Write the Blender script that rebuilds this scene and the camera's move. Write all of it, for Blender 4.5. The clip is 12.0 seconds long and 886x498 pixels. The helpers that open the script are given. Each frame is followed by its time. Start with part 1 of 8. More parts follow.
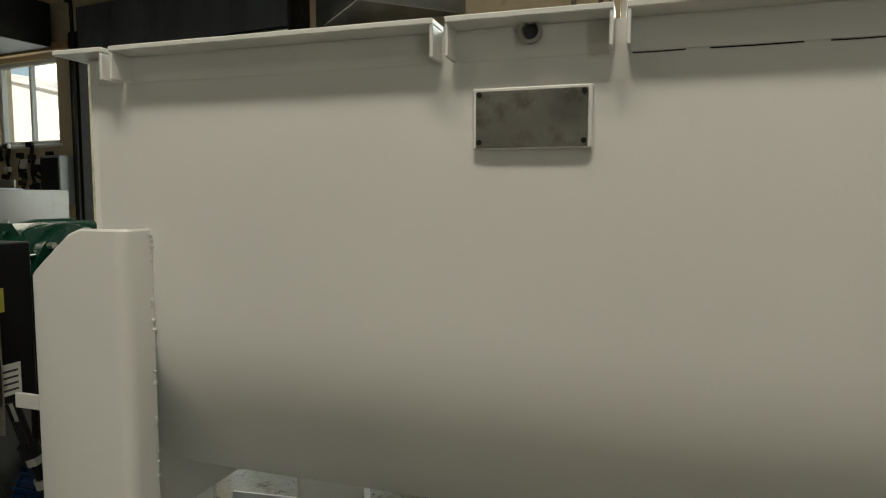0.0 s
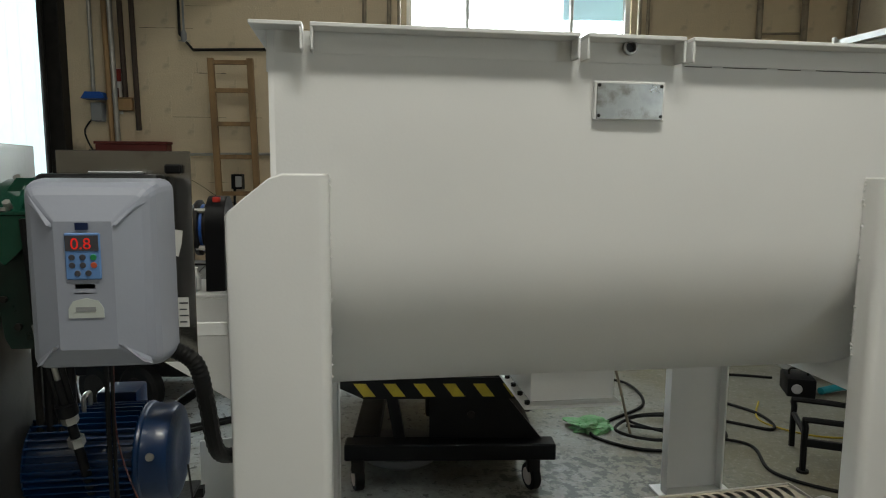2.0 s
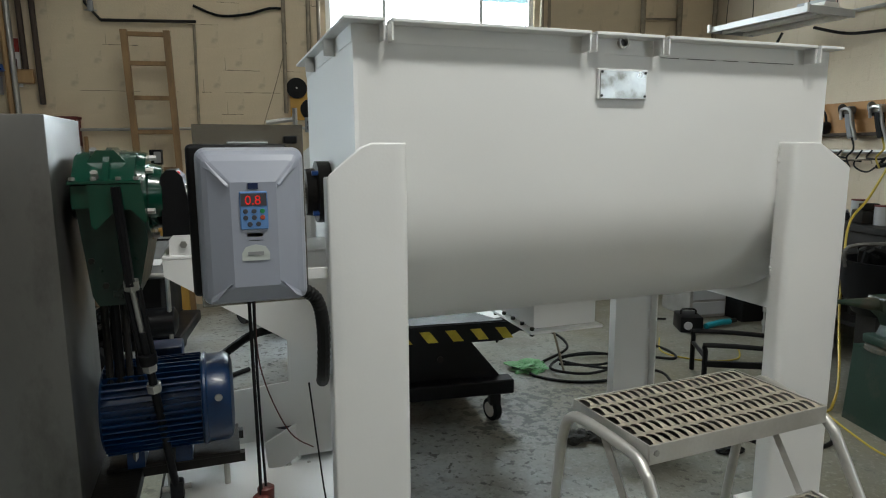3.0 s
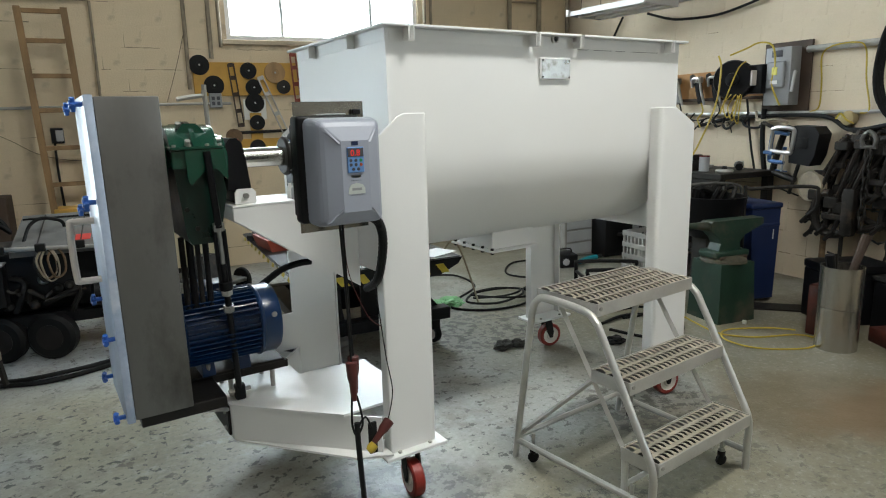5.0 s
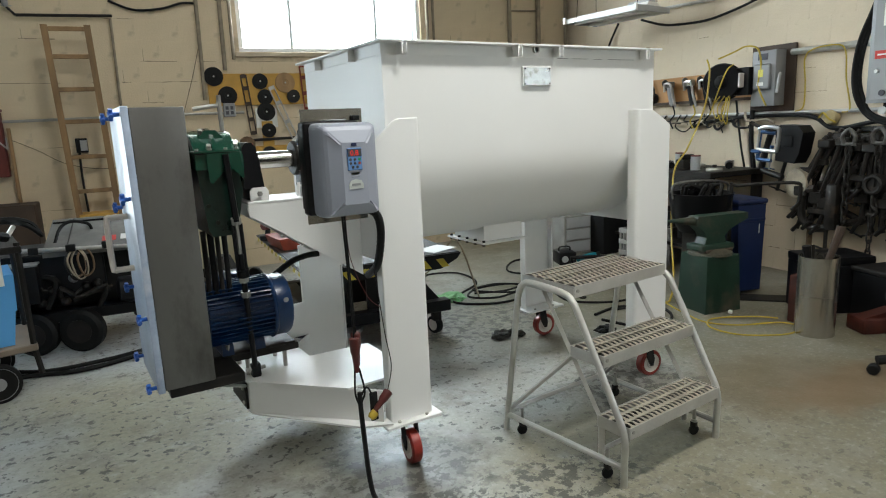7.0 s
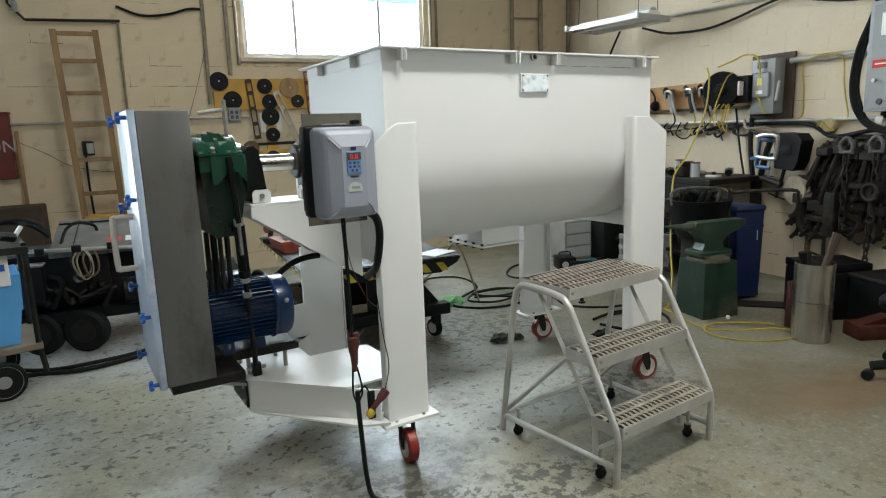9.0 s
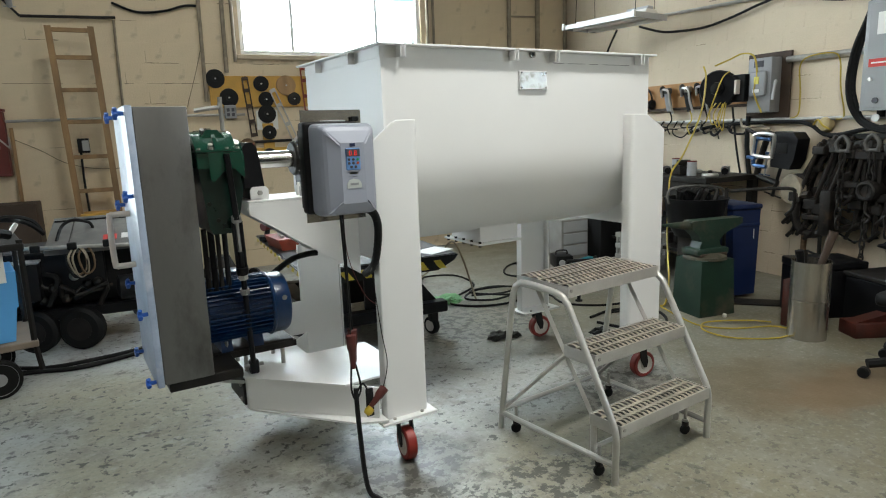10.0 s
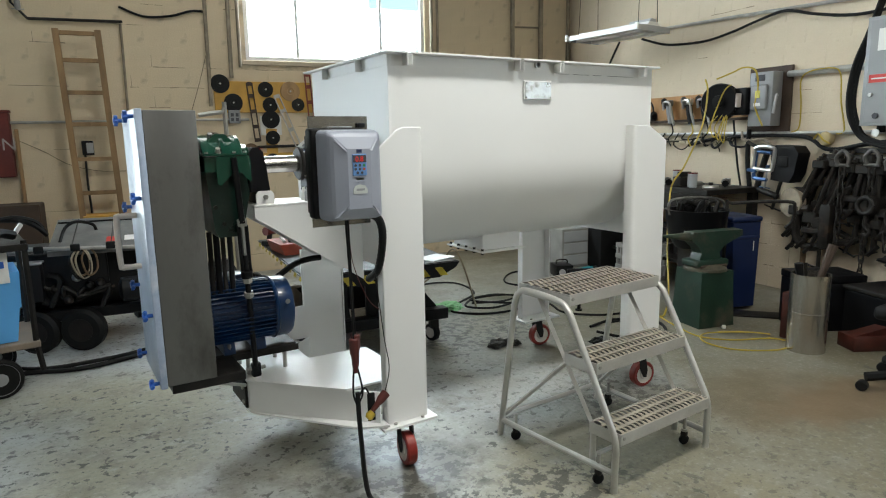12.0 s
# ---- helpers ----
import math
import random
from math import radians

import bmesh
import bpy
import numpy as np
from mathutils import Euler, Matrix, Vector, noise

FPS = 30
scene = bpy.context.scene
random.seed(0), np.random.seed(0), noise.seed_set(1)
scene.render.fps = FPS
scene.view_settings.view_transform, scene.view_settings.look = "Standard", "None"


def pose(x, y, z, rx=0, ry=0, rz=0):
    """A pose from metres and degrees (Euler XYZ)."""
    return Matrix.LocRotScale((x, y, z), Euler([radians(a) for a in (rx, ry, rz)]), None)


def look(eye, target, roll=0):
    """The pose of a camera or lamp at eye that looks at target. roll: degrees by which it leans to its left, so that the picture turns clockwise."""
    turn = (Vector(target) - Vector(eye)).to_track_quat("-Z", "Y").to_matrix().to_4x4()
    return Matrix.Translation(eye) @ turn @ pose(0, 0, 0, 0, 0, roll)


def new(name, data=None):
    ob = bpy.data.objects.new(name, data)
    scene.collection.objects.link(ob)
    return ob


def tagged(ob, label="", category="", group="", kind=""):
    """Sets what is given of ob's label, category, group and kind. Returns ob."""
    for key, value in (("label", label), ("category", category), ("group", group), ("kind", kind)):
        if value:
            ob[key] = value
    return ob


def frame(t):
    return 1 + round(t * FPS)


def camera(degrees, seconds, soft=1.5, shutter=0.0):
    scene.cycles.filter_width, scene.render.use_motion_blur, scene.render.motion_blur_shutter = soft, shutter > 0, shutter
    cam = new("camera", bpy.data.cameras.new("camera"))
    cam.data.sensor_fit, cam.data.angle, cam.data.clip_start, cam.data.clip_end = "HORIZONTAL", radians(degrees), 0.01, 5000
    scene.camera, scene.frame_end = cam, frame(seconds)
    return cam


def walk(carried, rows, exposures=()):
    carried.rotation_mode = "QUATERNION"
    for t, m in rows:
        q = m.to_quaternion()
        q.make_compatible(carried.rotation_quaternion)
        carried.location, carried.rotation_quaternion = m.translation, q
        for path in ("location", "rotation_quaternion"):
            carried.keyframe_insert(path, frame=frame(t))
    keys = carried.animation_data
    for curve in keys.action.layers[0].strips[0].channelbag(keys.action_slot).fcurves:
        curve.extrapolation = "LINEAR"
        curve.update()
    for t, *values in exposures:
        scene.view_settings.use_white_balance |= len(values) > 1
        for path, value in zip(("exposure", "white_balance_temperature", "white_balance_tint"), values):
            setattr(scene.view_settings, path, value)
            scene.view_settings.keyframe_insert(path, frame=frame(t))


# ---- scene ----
cam = camera(69.9, 12.0, soft=1.1)
PATH = [
    (0.0, pose(0.287, -0.870, 1.572, 85.24, -0.15, 17.81)),
    (0.5, pose(0.249, -0.958, 1.570, 86.14, -0.50, 15.31)),
    (1.0, pose(-0.015, -1.155, 1.523, 83.28, 3.43, 2.00)),
    (1.5, pose(-0.231, -1.232, 1.496, 84.44, 1.43, -5.57)),
    (2.0, pose(-0.512, -1.369, 1.515, 83.25, -0.40, -8.33)),
    (2.5, pose(-0.789, -1.544, 1.518, 81.16, -1.98, -16.84)),
    (3.0, pose(-1.021, -1.608, 1.499, 80.98, 0.26, -19.39)),
    (3.5, pose(-1.271, -1.733, 1.499, 79.87, 0.96, -27.34)),
    (3.7, pose(-1.380, -1.742, 1.502, 78.12, 1.04, -30.62)),
    (5.3, pose(-1.870, -2.088, 1.491, 78.48, 1.78, -33.81)),
    (5.5, pose(-1.909, -2.098, 1.491, 78.52, 1.90, -34.45)),
    (6.0, pose(-1.921, -2.155, 1.483, 78.62, 2.38, -33.67)),
    (6.5, pose(-1.912, -2.253, 1.486, 79.17, 1.97, -32.61)),
    (7.0, pose(-1.891, -2.332, 1.480, 78.89, 2.46, -32.04)),
    (9.0, pose(-1.899, -2.392, 1.475, 79.43, 2.08, -31.64)),
    (9.5, pose(-1.899, -2.387, 1.472, 79.24, 1.98, -31.72)),
    (10.0, pose(-1.908, -2.383, 1.468, 79.31, 1.94, -32.01)),
    (10.5, pose(-1.919, -2.380, 1.465, 79.53, 0.70, -32.04)),
    (11.0, pose(-1.931, -2.378, 1.463, 80.04, 0.32, -32.17)),
    (11.5, pose(-1.936, -2.386, 1.463, 80.04, 0.48, -32.07)),
    (12.0, pose(-1.936, -2.393, 1.466, 80.05, 1.03, -31.93)),
]
EXPO = [(0.0, 0.12, 7650, 4), (1.0, 0.2, 7600, 2), (1.5, 0.26, 7450, 3), (2.0, 0.42, 6800, 5), (2.5, 0.70, 6280, 6), (3.0, 0.70, 6420, 6), (3.5, 0.90, 6440, 6), (5.5, 1.20, 6440, 6), (12.0, 1.26, 6440, 6)]
walk(cam, PATH, EXPO)

# ---------- world, sun, large lights ----------
ROOM = pose(0, 0, 0, 0, 0, -6.74)
YB, XR, XL, YS, HC = 4.73, 3.72, -10.2, -5.6, 4.6
world = bpy.data.worlds.new("world")
scene.world = world
world.use_nodes = True
wn = world.node_tree.nodes
sky = wn.new("ShaderNodeTexSky")
sky.sky_type = 'NISHITA'
sky.sun_disc = False
sky.sun_elevation, sky.sun_rotation = radians(43), radians(200)
world.node_tree.links.new(sky.outputs[0], wn["Background"].inputs[0])
wn["Background"].inputs[1].default_value = 0.15
sun = new("sun", bpy.data.lights.new("sun", 'SUN'))
sun.data.energy, sun.data.angle, sun.data.color = 5.0, radians(0.6), (1.0, 0.95, 0.88)
sun.matrix_world = look((-3, -8, 8), (0, 0, 0))


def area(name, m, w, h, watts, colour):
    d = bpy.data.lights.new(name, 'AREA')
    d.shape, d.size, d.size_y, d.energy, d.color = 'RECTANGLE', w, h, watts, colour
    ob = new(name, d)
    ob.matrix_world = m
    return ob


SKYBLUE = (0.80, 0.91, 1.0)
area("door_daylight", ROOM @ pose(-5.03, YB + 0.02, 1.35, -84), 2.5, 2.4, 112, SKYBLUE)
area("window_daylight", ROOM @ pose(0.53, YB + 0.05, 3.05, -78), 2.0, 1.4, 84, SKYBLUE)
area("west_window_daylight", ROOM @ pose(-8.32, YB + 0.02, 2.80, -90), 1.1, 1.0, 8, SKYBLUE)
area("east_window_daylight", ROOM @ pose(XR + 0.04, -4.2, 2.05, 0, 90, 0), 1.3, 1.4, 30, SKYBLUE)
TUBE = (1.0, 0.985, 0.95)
# Unseen ceiling lamps: y -1.3 row from the flange shadow, others added as fill.
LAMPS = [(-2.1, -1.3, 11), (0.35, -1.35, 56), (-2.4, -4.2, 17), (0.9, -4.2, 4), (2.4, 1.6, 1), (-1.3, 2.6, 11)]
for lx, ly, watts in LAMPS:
    area("unseen_ceiling_light", ROOM @ pose(lx, ly, HC - 0.22), 1.3, 0.3, watts, TUBE)

# ---------- materials ----------
def rgb(c):
    return (*c, 1.0) if len(c) == 3 else c


def pbr(name, c, rough=0.5, metal=0.0, var=0.12, scale=5.0, bump=0.05, fine=90.0, c2=None, stain=0.0, stain_c=(0.1, 0.09, 0.08), stain_scale=3.0, coat=0.0, stretch=None, rvar=0.1, spec=0.5):
    m = bpy.data.materials.new(name)
    m.use_nodes = True
    t = m.node_tree
    b = t.nodes["Principled BSDF"]
    co = t.nodes.new("ShaderNodeTexCoord")
    src = co.outputs["Object"]
    if stretch:
        mp = t.nodes.new("ShaderNodeMapping")
        mp.inputs["Scale"].default_value = stretch
        t.links.new(src, mp.inputs[0])
        src = mp.outputs[0]
    n1 = t.nodes.new("ShaderNodeTexNoise")
    n1.inputs["Scale"].default_value, n1.inputs["Detail"].default_value = scale, 5
    n2 = t.nodes.new("ShaderNodeTexNoise")
    n2.inputs["Scale"].default_value, n2.inputs["Detail"].default_value = fine, 3
    for n in (n1, n2):
        t.links.new(src, n.inputs["Vector"])
    mix = t.nodes.new("ShaderNodeMix")
    mix.data_type = 'RGBA'
    lo = c2 if c2 else tuple(max(0.0, v * (1 - 2 * var)) for v in c)
    mix.inputs[6].default_value, mix.inputs[7].default_value = rgb(lo), rgb(tuple(min(1.0, v * (1 + var)) for v in c))
    add = t.nodes.new("ShaderNodeMath")
    add.operation = 'MULTIPLY_ADD'
    add.inputs[1].default_value = 0.3
    t.links.new(n2.outputs[0], add.inputs[0])
    sub = t.nodes.new("ShaderNodeMath")
    sub.operation = 'MULTIPLY_ADD'
    sub.inputs[1].default_value, sub.inputs[2].default_value = 1.5, -0.4
    t.links.new(n1.outputs[0], sub.inputs[0])
    t.links.new(sub.outputs[0], add.inputs[2])
    t.links.new(add.outputs[0], mix.inputs[0])
    out = mix.outputs[2]
    if stain:
        n3 = t.nodes.new("ShaderNodeTexNoise")
        n3.inputs["Scale"].default_value, n3.inputs["Detail"].default_value, n3.inputs["Roughness"].default_value = stain_scale, 8, 0.65
        t.links.new(src, n3.inputs["Vector"])
        ra = t.nodes.new("ShaderNodeValToRGB")
        ra.color_ramp.elements[0].position, ra.color_ramp.elements[1].position = 0.62 - 0.25 * stain, 0.78 - 0.2 * stain
        t.links.new(n3.outputs[0], ra.inputs[0])
        m2 = t.nodes.new("ShaderNodeMix")
        m2.data_type = 'RGBA'
        m2.inputs[7].default_value = rgb(stain_c)
        t.links.new(ra.outputs[0], m2.inputs[0])
        t.links.new(out, m2.inputs[6])
        out = m2.outputs[2]
    t.links.new(out, b.inputs["Base Color"])
    b.inputs["Metallic"].default_value = metal
    rr = t.nodes.new("ShaderNodeMath")
    rr.operation = 'MULTIPLY_ADD'
    rr.inputs[1].default_value, rr.inputs[2].default_value = 2 * rvar, rough - rvar
    t.links.new(n1.outputs[0], rr.inputs[0])
    t.links.new(rr.outputs[0], b.inputs["Roughness"])
    b.inputs["Coat Weight"].default_value = coat
    b.inputs["Specular IOR Level"].default_value = spec
    if bump:
        bp = t.nodes.new("ShaderNodeBump")
        bp.inputs["Strength"].default_value, bp.inputs["Distance"].default_value = bump, 0.01
        t.links.new(n2.outputs[0], bp.inputs["Height"])
        t.links.new(bp.outputs[0], b.inputs["Normal"])
    return m


WHITE = pbr("white_enamel", (0.765, 0.762, 0.748), 0.44, var=0.02, scale=2.5, bump=0.03, fine=140)
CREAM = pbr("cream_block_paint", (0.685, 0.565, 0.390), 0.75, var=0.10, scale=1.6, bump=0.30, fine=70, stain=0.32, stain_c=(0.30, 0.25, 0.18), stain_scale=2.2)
# Wall colour lowered to carry the weaker light on the east wall; stains kept.
CREAM_R = pbr("dimmed_block_paint", (0.615, 0.515, 0.375), 0.78, var=0.10, scale=1.4, bump=0.35, fine=70, stain=0.42, stain_c=(0.25, 0.20, 0.145), stain_scale=1.8)
# Colour of the unseen walls, set dark so they bounce little light.
WALL_D = pbr("low_bounce_brown", (0.20, 0.17, 0.13), 0.8, var=0.15, scale=1.2)
MORTAR = pbr("mortar", (0.52, 0.44, 0.32), 0.9, var=0.15, scale=4, bump=0.4)
CEIL = pbr("dark_ceiling", (0.10, 0.09, 0.08), 0.85, var=0.2, scale=1.5)
STEEL = pbr("brushed_stainless", (0.175, 0.172, 0.162), 0.42, 0.75, var=0.10, scale=2.2, bump=0.02, fine=60, stain=0.38, stain_c=(0.075, 0.072, 0.066), stain_scale=3.2, stretch=(1.0, 1.0, 0.45))
STEEL_H = pbr("mill_stainless", (0.55, 0.54, 0.52), 0.3, 0.9, var=0.12, scale=5, bump=0.03, fine=50)
SHAFT = pbr("polished_shaft", (0.62, 0.60, 0.56), 0.22, 1.0, var=0.06, scale=6, bump=0.02, stretch=(20, 1, 1))
ALU = pbr("aluminium", (0.60, 0.59, 0.56), 0.42, 0.75, var=0.12, scale=8, bump=0.06)
GALV = pbr("galvanised", (0.46, 0.45, 0.42), 0.42, 0.8, var=0.15, scale=12, bump=0.06)
GREEN_P = pbr("green_gear_paint", (0.004, 0.048, 0.028), 0.2, var=0.15, scale=8, bump=0.04, coat=0.4)
# Darker copy of the gear green; the lower casing's shade is in it.
GREEN_D = pbr("shaded_gear_green", (0.003, 0.016, 0.011), 0.3, var=0.3, scale=9, bump=0.08)
BLUE_P = pbr("blue_motor_paint", (0.0012, 0.023, 0.085), 0.32, var=0.18, scale=8, bump=0.06, coat=0.1)
BLUE_K = pbr("blue_knob_plastic", (0.02, 0.10, 0.42), 0.35, var=0.1)
BLACK = pbr("black_rubber", (0.007, 0.007, 0.007), 0.6, var=0.2, scale=9, bump=0.08, spec=0.22)
BLACK_G = pbr("black_paint", (0.006, 0.006, 0.007), 0.42, var=0.2, scale=9, bump=0.05, spec=0.22)
GRIME = pbr("dark_greasy_steel", (0.020, 0.018, 0.016), 0.55, 0.25, var=0.3, scale=10, bump=0.15, spec=0.3)
DARKTOOL = pbr("dark_tool_iron", (0.024, 0.021, 0.018), 0.48, 0.35, spec=0.35, var=0.35, scale=14, bump=0.2, stain=0.3, stain_c=(0.07, 0.045, 0.03), stain_scale=9)
VFDG = pbr("grey_blue_plastic", (0.31, 0.33, 0.39), 0.42, var=0.04, scale=3, bump=0.02)
VFDP = pbr("keypad_blue", (0.12, 0.25, 0.52), 0.4, var=0.05)
RED_PU = pbr("red_polyurethane", (0.26, 0.024, 0.016), 0.4, var=0.25, scale=16)
WHEEL_W = pbr("cream_wheel_hub", (0.66, 0.60, 0.54), 0.5, var=0.1)
RUSTRED = pbr("red_connector_plastic", (0.080, 0.013, 0.010), 0.45, var=0.25, scale=20)
YEL = pbr("yellow_cord", (0.46, 0.33, 0.03), 0.5, var=0.1, scale=12)
YEL_H = pbr("hazard_yellow", (0.52, 0.40, 0.03), 0.5, var=0.2, scale=12)
WOOD = pbr("pine_wood", (0.36, 0.22, 0.10), 0.65, var=0.2, scale=5, bump=0.15, fine=60, stretch=(3, 3, 0.6))
WOOD_D = pbr("dark_plywood", (0.055, 0.034, 0.022), 0.7, var=0.25, scale=5, bump=0.15)
OCHRE = pbr("ochre_plywood", (0.56, 0.32, 0.06), 0.65, var=0.15, scale=5, bump=0.1)
REDSIGN = pbr("dark_red_sign", (0.13, 0.020, 0.015), 0.6, var=0.2, scale=6)
SIGNTXT = pbr("faded_sign_white", (0.42, 0.38, 0.36), 0.7, var=0.25, scale=14)
GREY_B = pbr("grey_box_paint", (0.25, 0.255, 0.26), 0.45, var=0.06)
GREY_L = pbr("light_grey_enamel", (0.42, 0.43, 0.44), 0.45, var=0.05)
PIPE = pbr("old_pipe", (0.30, 0.25, 0.18), 0.6, 0.2, var=0.25, scale=12)
GREEN_S = pbr("dull_green_paint", (0.010, 0.034, 0.020), 0.5, var=0.25, scale=7, bump=0.1, stain=0.45, stain_c=(0.075, 0.06, 0.042))
BLUEBIN = pbr("blue_bin_plastic", (0.005, 0.015, 0.065), 0.45, var=0.15)
BLUECART = pbr("light_blue_plastic", (0.10, 0.36, 0.72), 0.4, var=0.08)
JACKRED = pbr("grimy_jack_red", (0.075, 0.014, 0.007), 0.55, var=0.4, scale=9, stain=0.45, stain_c=(0.02, 0.015, 0.012), stain_scale=6)
ORANGE = pbr("orange_paint", (0.22, 0.035, 0.014), 0.5, var=0.25, scale=9)
WFRAME = pbr("white_window_frame", (0.78, 0.77, 0.74), 0.4, var=0.03)
DUCT = pbr("dull_galvanised_duct", (0.30, 0.30, 0.29), 0.36, 0.8, var=0.2, scale=5, bump=0.03)
DOORP = pbr("grey_door_panel", (0.10, 0.105, 0.115), 0.42, var=0.22, scale=3, bump=0.08, stain=0.3, stain_c=(0.05, 0.048, 0.045), stain_scale=2.5, stretch=(1.0, 1.0, 0.3))
BADGE = pbr("grey_green_badge", (0.47, 0.50, 0.47), 0.5, var=0.06)
LABEL = pbr("paper_label", (0.72, 0.71, 0.68), 0.7, var=0.04)
LABEL_Y = pbr("yellow_label", (0.62, 0.56, 0.10), 0.6, var=0.05)
INK = pbr("dark_ink", (0.05, 0.05, 0.06), 0.6, var=0.05)
RAG = pbr("green_rag", (0.07, 0.30, 0.08), 0.9, var=0.35, scale=38, bump=0.5, c2=(0.30, 0.42, 0.28))
GLOVE = pbr("dark_glove", (0.05, 0.048, 0.04), 0.9, var=0.4, scale=14, bump=0.3)
IRON = pbr("dull_grey_iron", (0.13, 0.125, 0.115), 0.5, 0.5, var=0.3, scale=18, bump=0.15)
ROPE = pbr("brown_rope", (0.16, 0.10, 0.055), 0.9, var=0.3, scale=25, bump=0.4)
POLY = pbr("filmed_blue_white_lid", (0.36, 0.42, 0.52), 0.35, var=0.2, scale=7, bump=0.06, c2=(0.20, 0.25, 0.35), stain=0.3, stain_c=(0.50, 0.53, 0.58), stain_scale=4)


def glow(name, c, s):
    m = bpy.data.materials.new(name)
    m.use_nodes = True
    b = m.node_tree.nodes["Principled BSDF"]
    b.inputs["Base Color"].default_value = rgb(c)
    b.inputs["Emission Color"].default_value, b.inputs["Emission Strength"].default_value = rgb(c), s
    return m


LED = glow("red_display", (0.75, 0.02, 0.015), 0.13)
REDDOT = pbr("bright_red_mark", (0.55, 0.03, 0.02), 0.5, var=0.1)
GLASS = bpy.data.materials.new("window_glass")
GLASS.use_nodes = True
_b = GLASS.node_tree.nodes["Principled BSDF"]
_b.inputs["Transmission Weight"].default_value, _b.inputs["Roughness"].default_value, _b.inputs["IOR"].default_value = 1.0, 0.02, 1.05


def floor_material():
    m = bpy.data.materials.new("worn_painted_concrete")
    m.use_nodes = True
    t = m.node_tree
    N, L, b = t.nodes, t.links, t.nodes["Principled BSDF"]
    co = N.new("ShaderNodeTexCoord").outputs["Object"]

    def noise_tex(scale, detail=6, rough=0.6, off=0.0):
        mp = N.new("ShaderNodeMapping")
        mp.inputs["Location"].default_value = (off, off * 0.7, 0)
        L.new(co, mp.inputs[0])
        n = N.new("ShaderNodeTexNoise")
        n.inputs["Scale"].default_value, n.inputs["Detail"].default_value, n.inputs["Roughness"].default_value = scale, detail, rough
        L.new(mp.outputs[0], n.inputs["Vector"])
        return n.outputs[0]

    def ramp(src, a, c):
        r = N.new("ShaderNodeMapRange")
        r.inputs[1].default_value, r.inputs[2].default_value = a, c
        L.new(src, r.inputs[0])
        return r.outputs[0]

    def mixc(f, a, c):
        x = N.new("ShaderNodeMix")
        x.data_type = 'RGBA'
        L.new(f, x.inputs[0])
        for i, v in ((6, a), (7, c)):
            if isinstance(v, tuple):
                x.inputs[i].default_value = rgb(v)
            else:
                L.new(v, x.inputs[i])
        return x.outputs[2]

    def mul(a, c):
        x = N.new("ShaderNodeMath")
        x.operation = 'MULTIPLY'
        L.new(a, x.inputs[0])
        if isinstance(c, float):
            x.inputs[1].default_value = c
        else:
            L.new(c, x.inputs[1])
        return x.outputs[0]

    base = mixc(ramp(noise_tex(0.55, 4), 0.40, 0.60), (0.375, 0.400, 0.410), (0.30, 0.285, 0.215))
    base = mixc(mul(ramp(noise_tex(2.6, 7, 0.7, 3.0), 0.50, 0.70), 0.75), base, (0.15, 0.138, 0.10))
    base = mixc(mul(ramp(noise_tex(5.0, 8, 0.7, 9.0), 0.56, 0.66), 0.55), base, (0.42, 0.42, 0.40))
    sep = N.new("ShaderNodeSeparateXYZ")
    L.new(co, sep.inputs[0])
    wob = N.new("ShaderNodeMath")
    wob.operation = 'MULTIPLY_ADD'
    wob.inputs[1].default_value = 3.4
    L.new(noise_tex(0.9, 6, 0.6, 21.0), wob.inputs[0])
    L.new(sep.outputs[0], wob.inputs[2])
    base = mixc(mul(ramp(wob.outputs[0], 0.9, 3.2), 0.80), base, (0.125, 0.106, 0.062))
    base = mixc(mul(ramp(noise_tex(28.0, 4, 0.7, 15.0), 0.50, 0.66), 0.36), base, (0.12, 0.118, 0.105))
    base = mixc(mul(ramp(noise_tex(34.0, 4, 0.7, 25.0), 0.53, 0.68), 0.34), base, (0.46, 0.46, 0.43))
    chips = mul(ramp(noise_tex(19.0, 4, 0.62, 5.0), 0.584, 0.606), ramp(noise_tex(1.7, 4, 0.6, 12.0), 0.36, 0.52))
    chips = mul(chips, ramp(wob.outputs[0], 3.6, 1.6))
    base = mixc(mul(chips, 0.92), base, (0.060, 0.058, 0.052))
    flakes = mul(ramp(noise_tex(10.5, 5, 0.6, 53.0), 0.625, 0.640), ramp(noise_tex(1.3, 4, 0.6, 57.0), 0.46, 0.58))
    base = mixc(mul(flakes, 0.85), base, (0.085, 0.080, 0.068))
    scuff = mul(ramp(noise_tex(9.0, 7, 0.75, 31.0), 0.56, 0.62), ramp(noise_tex(1.1, 4, 0.6, 44.0), 0.46, 0.58))
    base = mixc(mul(scuff, 0.55), base, (0.115, 0.105, 0.08))
    specks = ramp(noise_tex(46.0, 3, 0.6, 2.0), 0.64, 0.68)
    base = mixc(mul(specks, 0.7), base, (0.08, 0.075, 0.065))
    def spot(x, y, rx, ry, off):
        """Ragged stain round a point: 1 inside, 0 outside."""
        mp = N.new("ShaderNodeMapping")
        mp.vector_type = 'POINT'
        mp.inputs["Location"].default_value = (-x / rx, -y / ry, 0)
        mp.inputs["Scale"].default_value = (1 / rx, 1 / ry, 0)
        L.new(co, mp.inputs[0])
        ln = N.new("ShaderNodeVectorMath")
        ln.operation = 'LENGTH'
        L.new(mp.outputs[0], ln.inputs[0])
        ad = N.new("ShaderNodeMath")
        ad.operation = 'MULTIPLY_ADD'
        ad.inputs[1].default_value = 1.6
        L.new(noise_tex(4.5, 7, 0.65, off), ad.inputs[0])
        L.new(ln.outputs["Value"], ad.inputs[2])
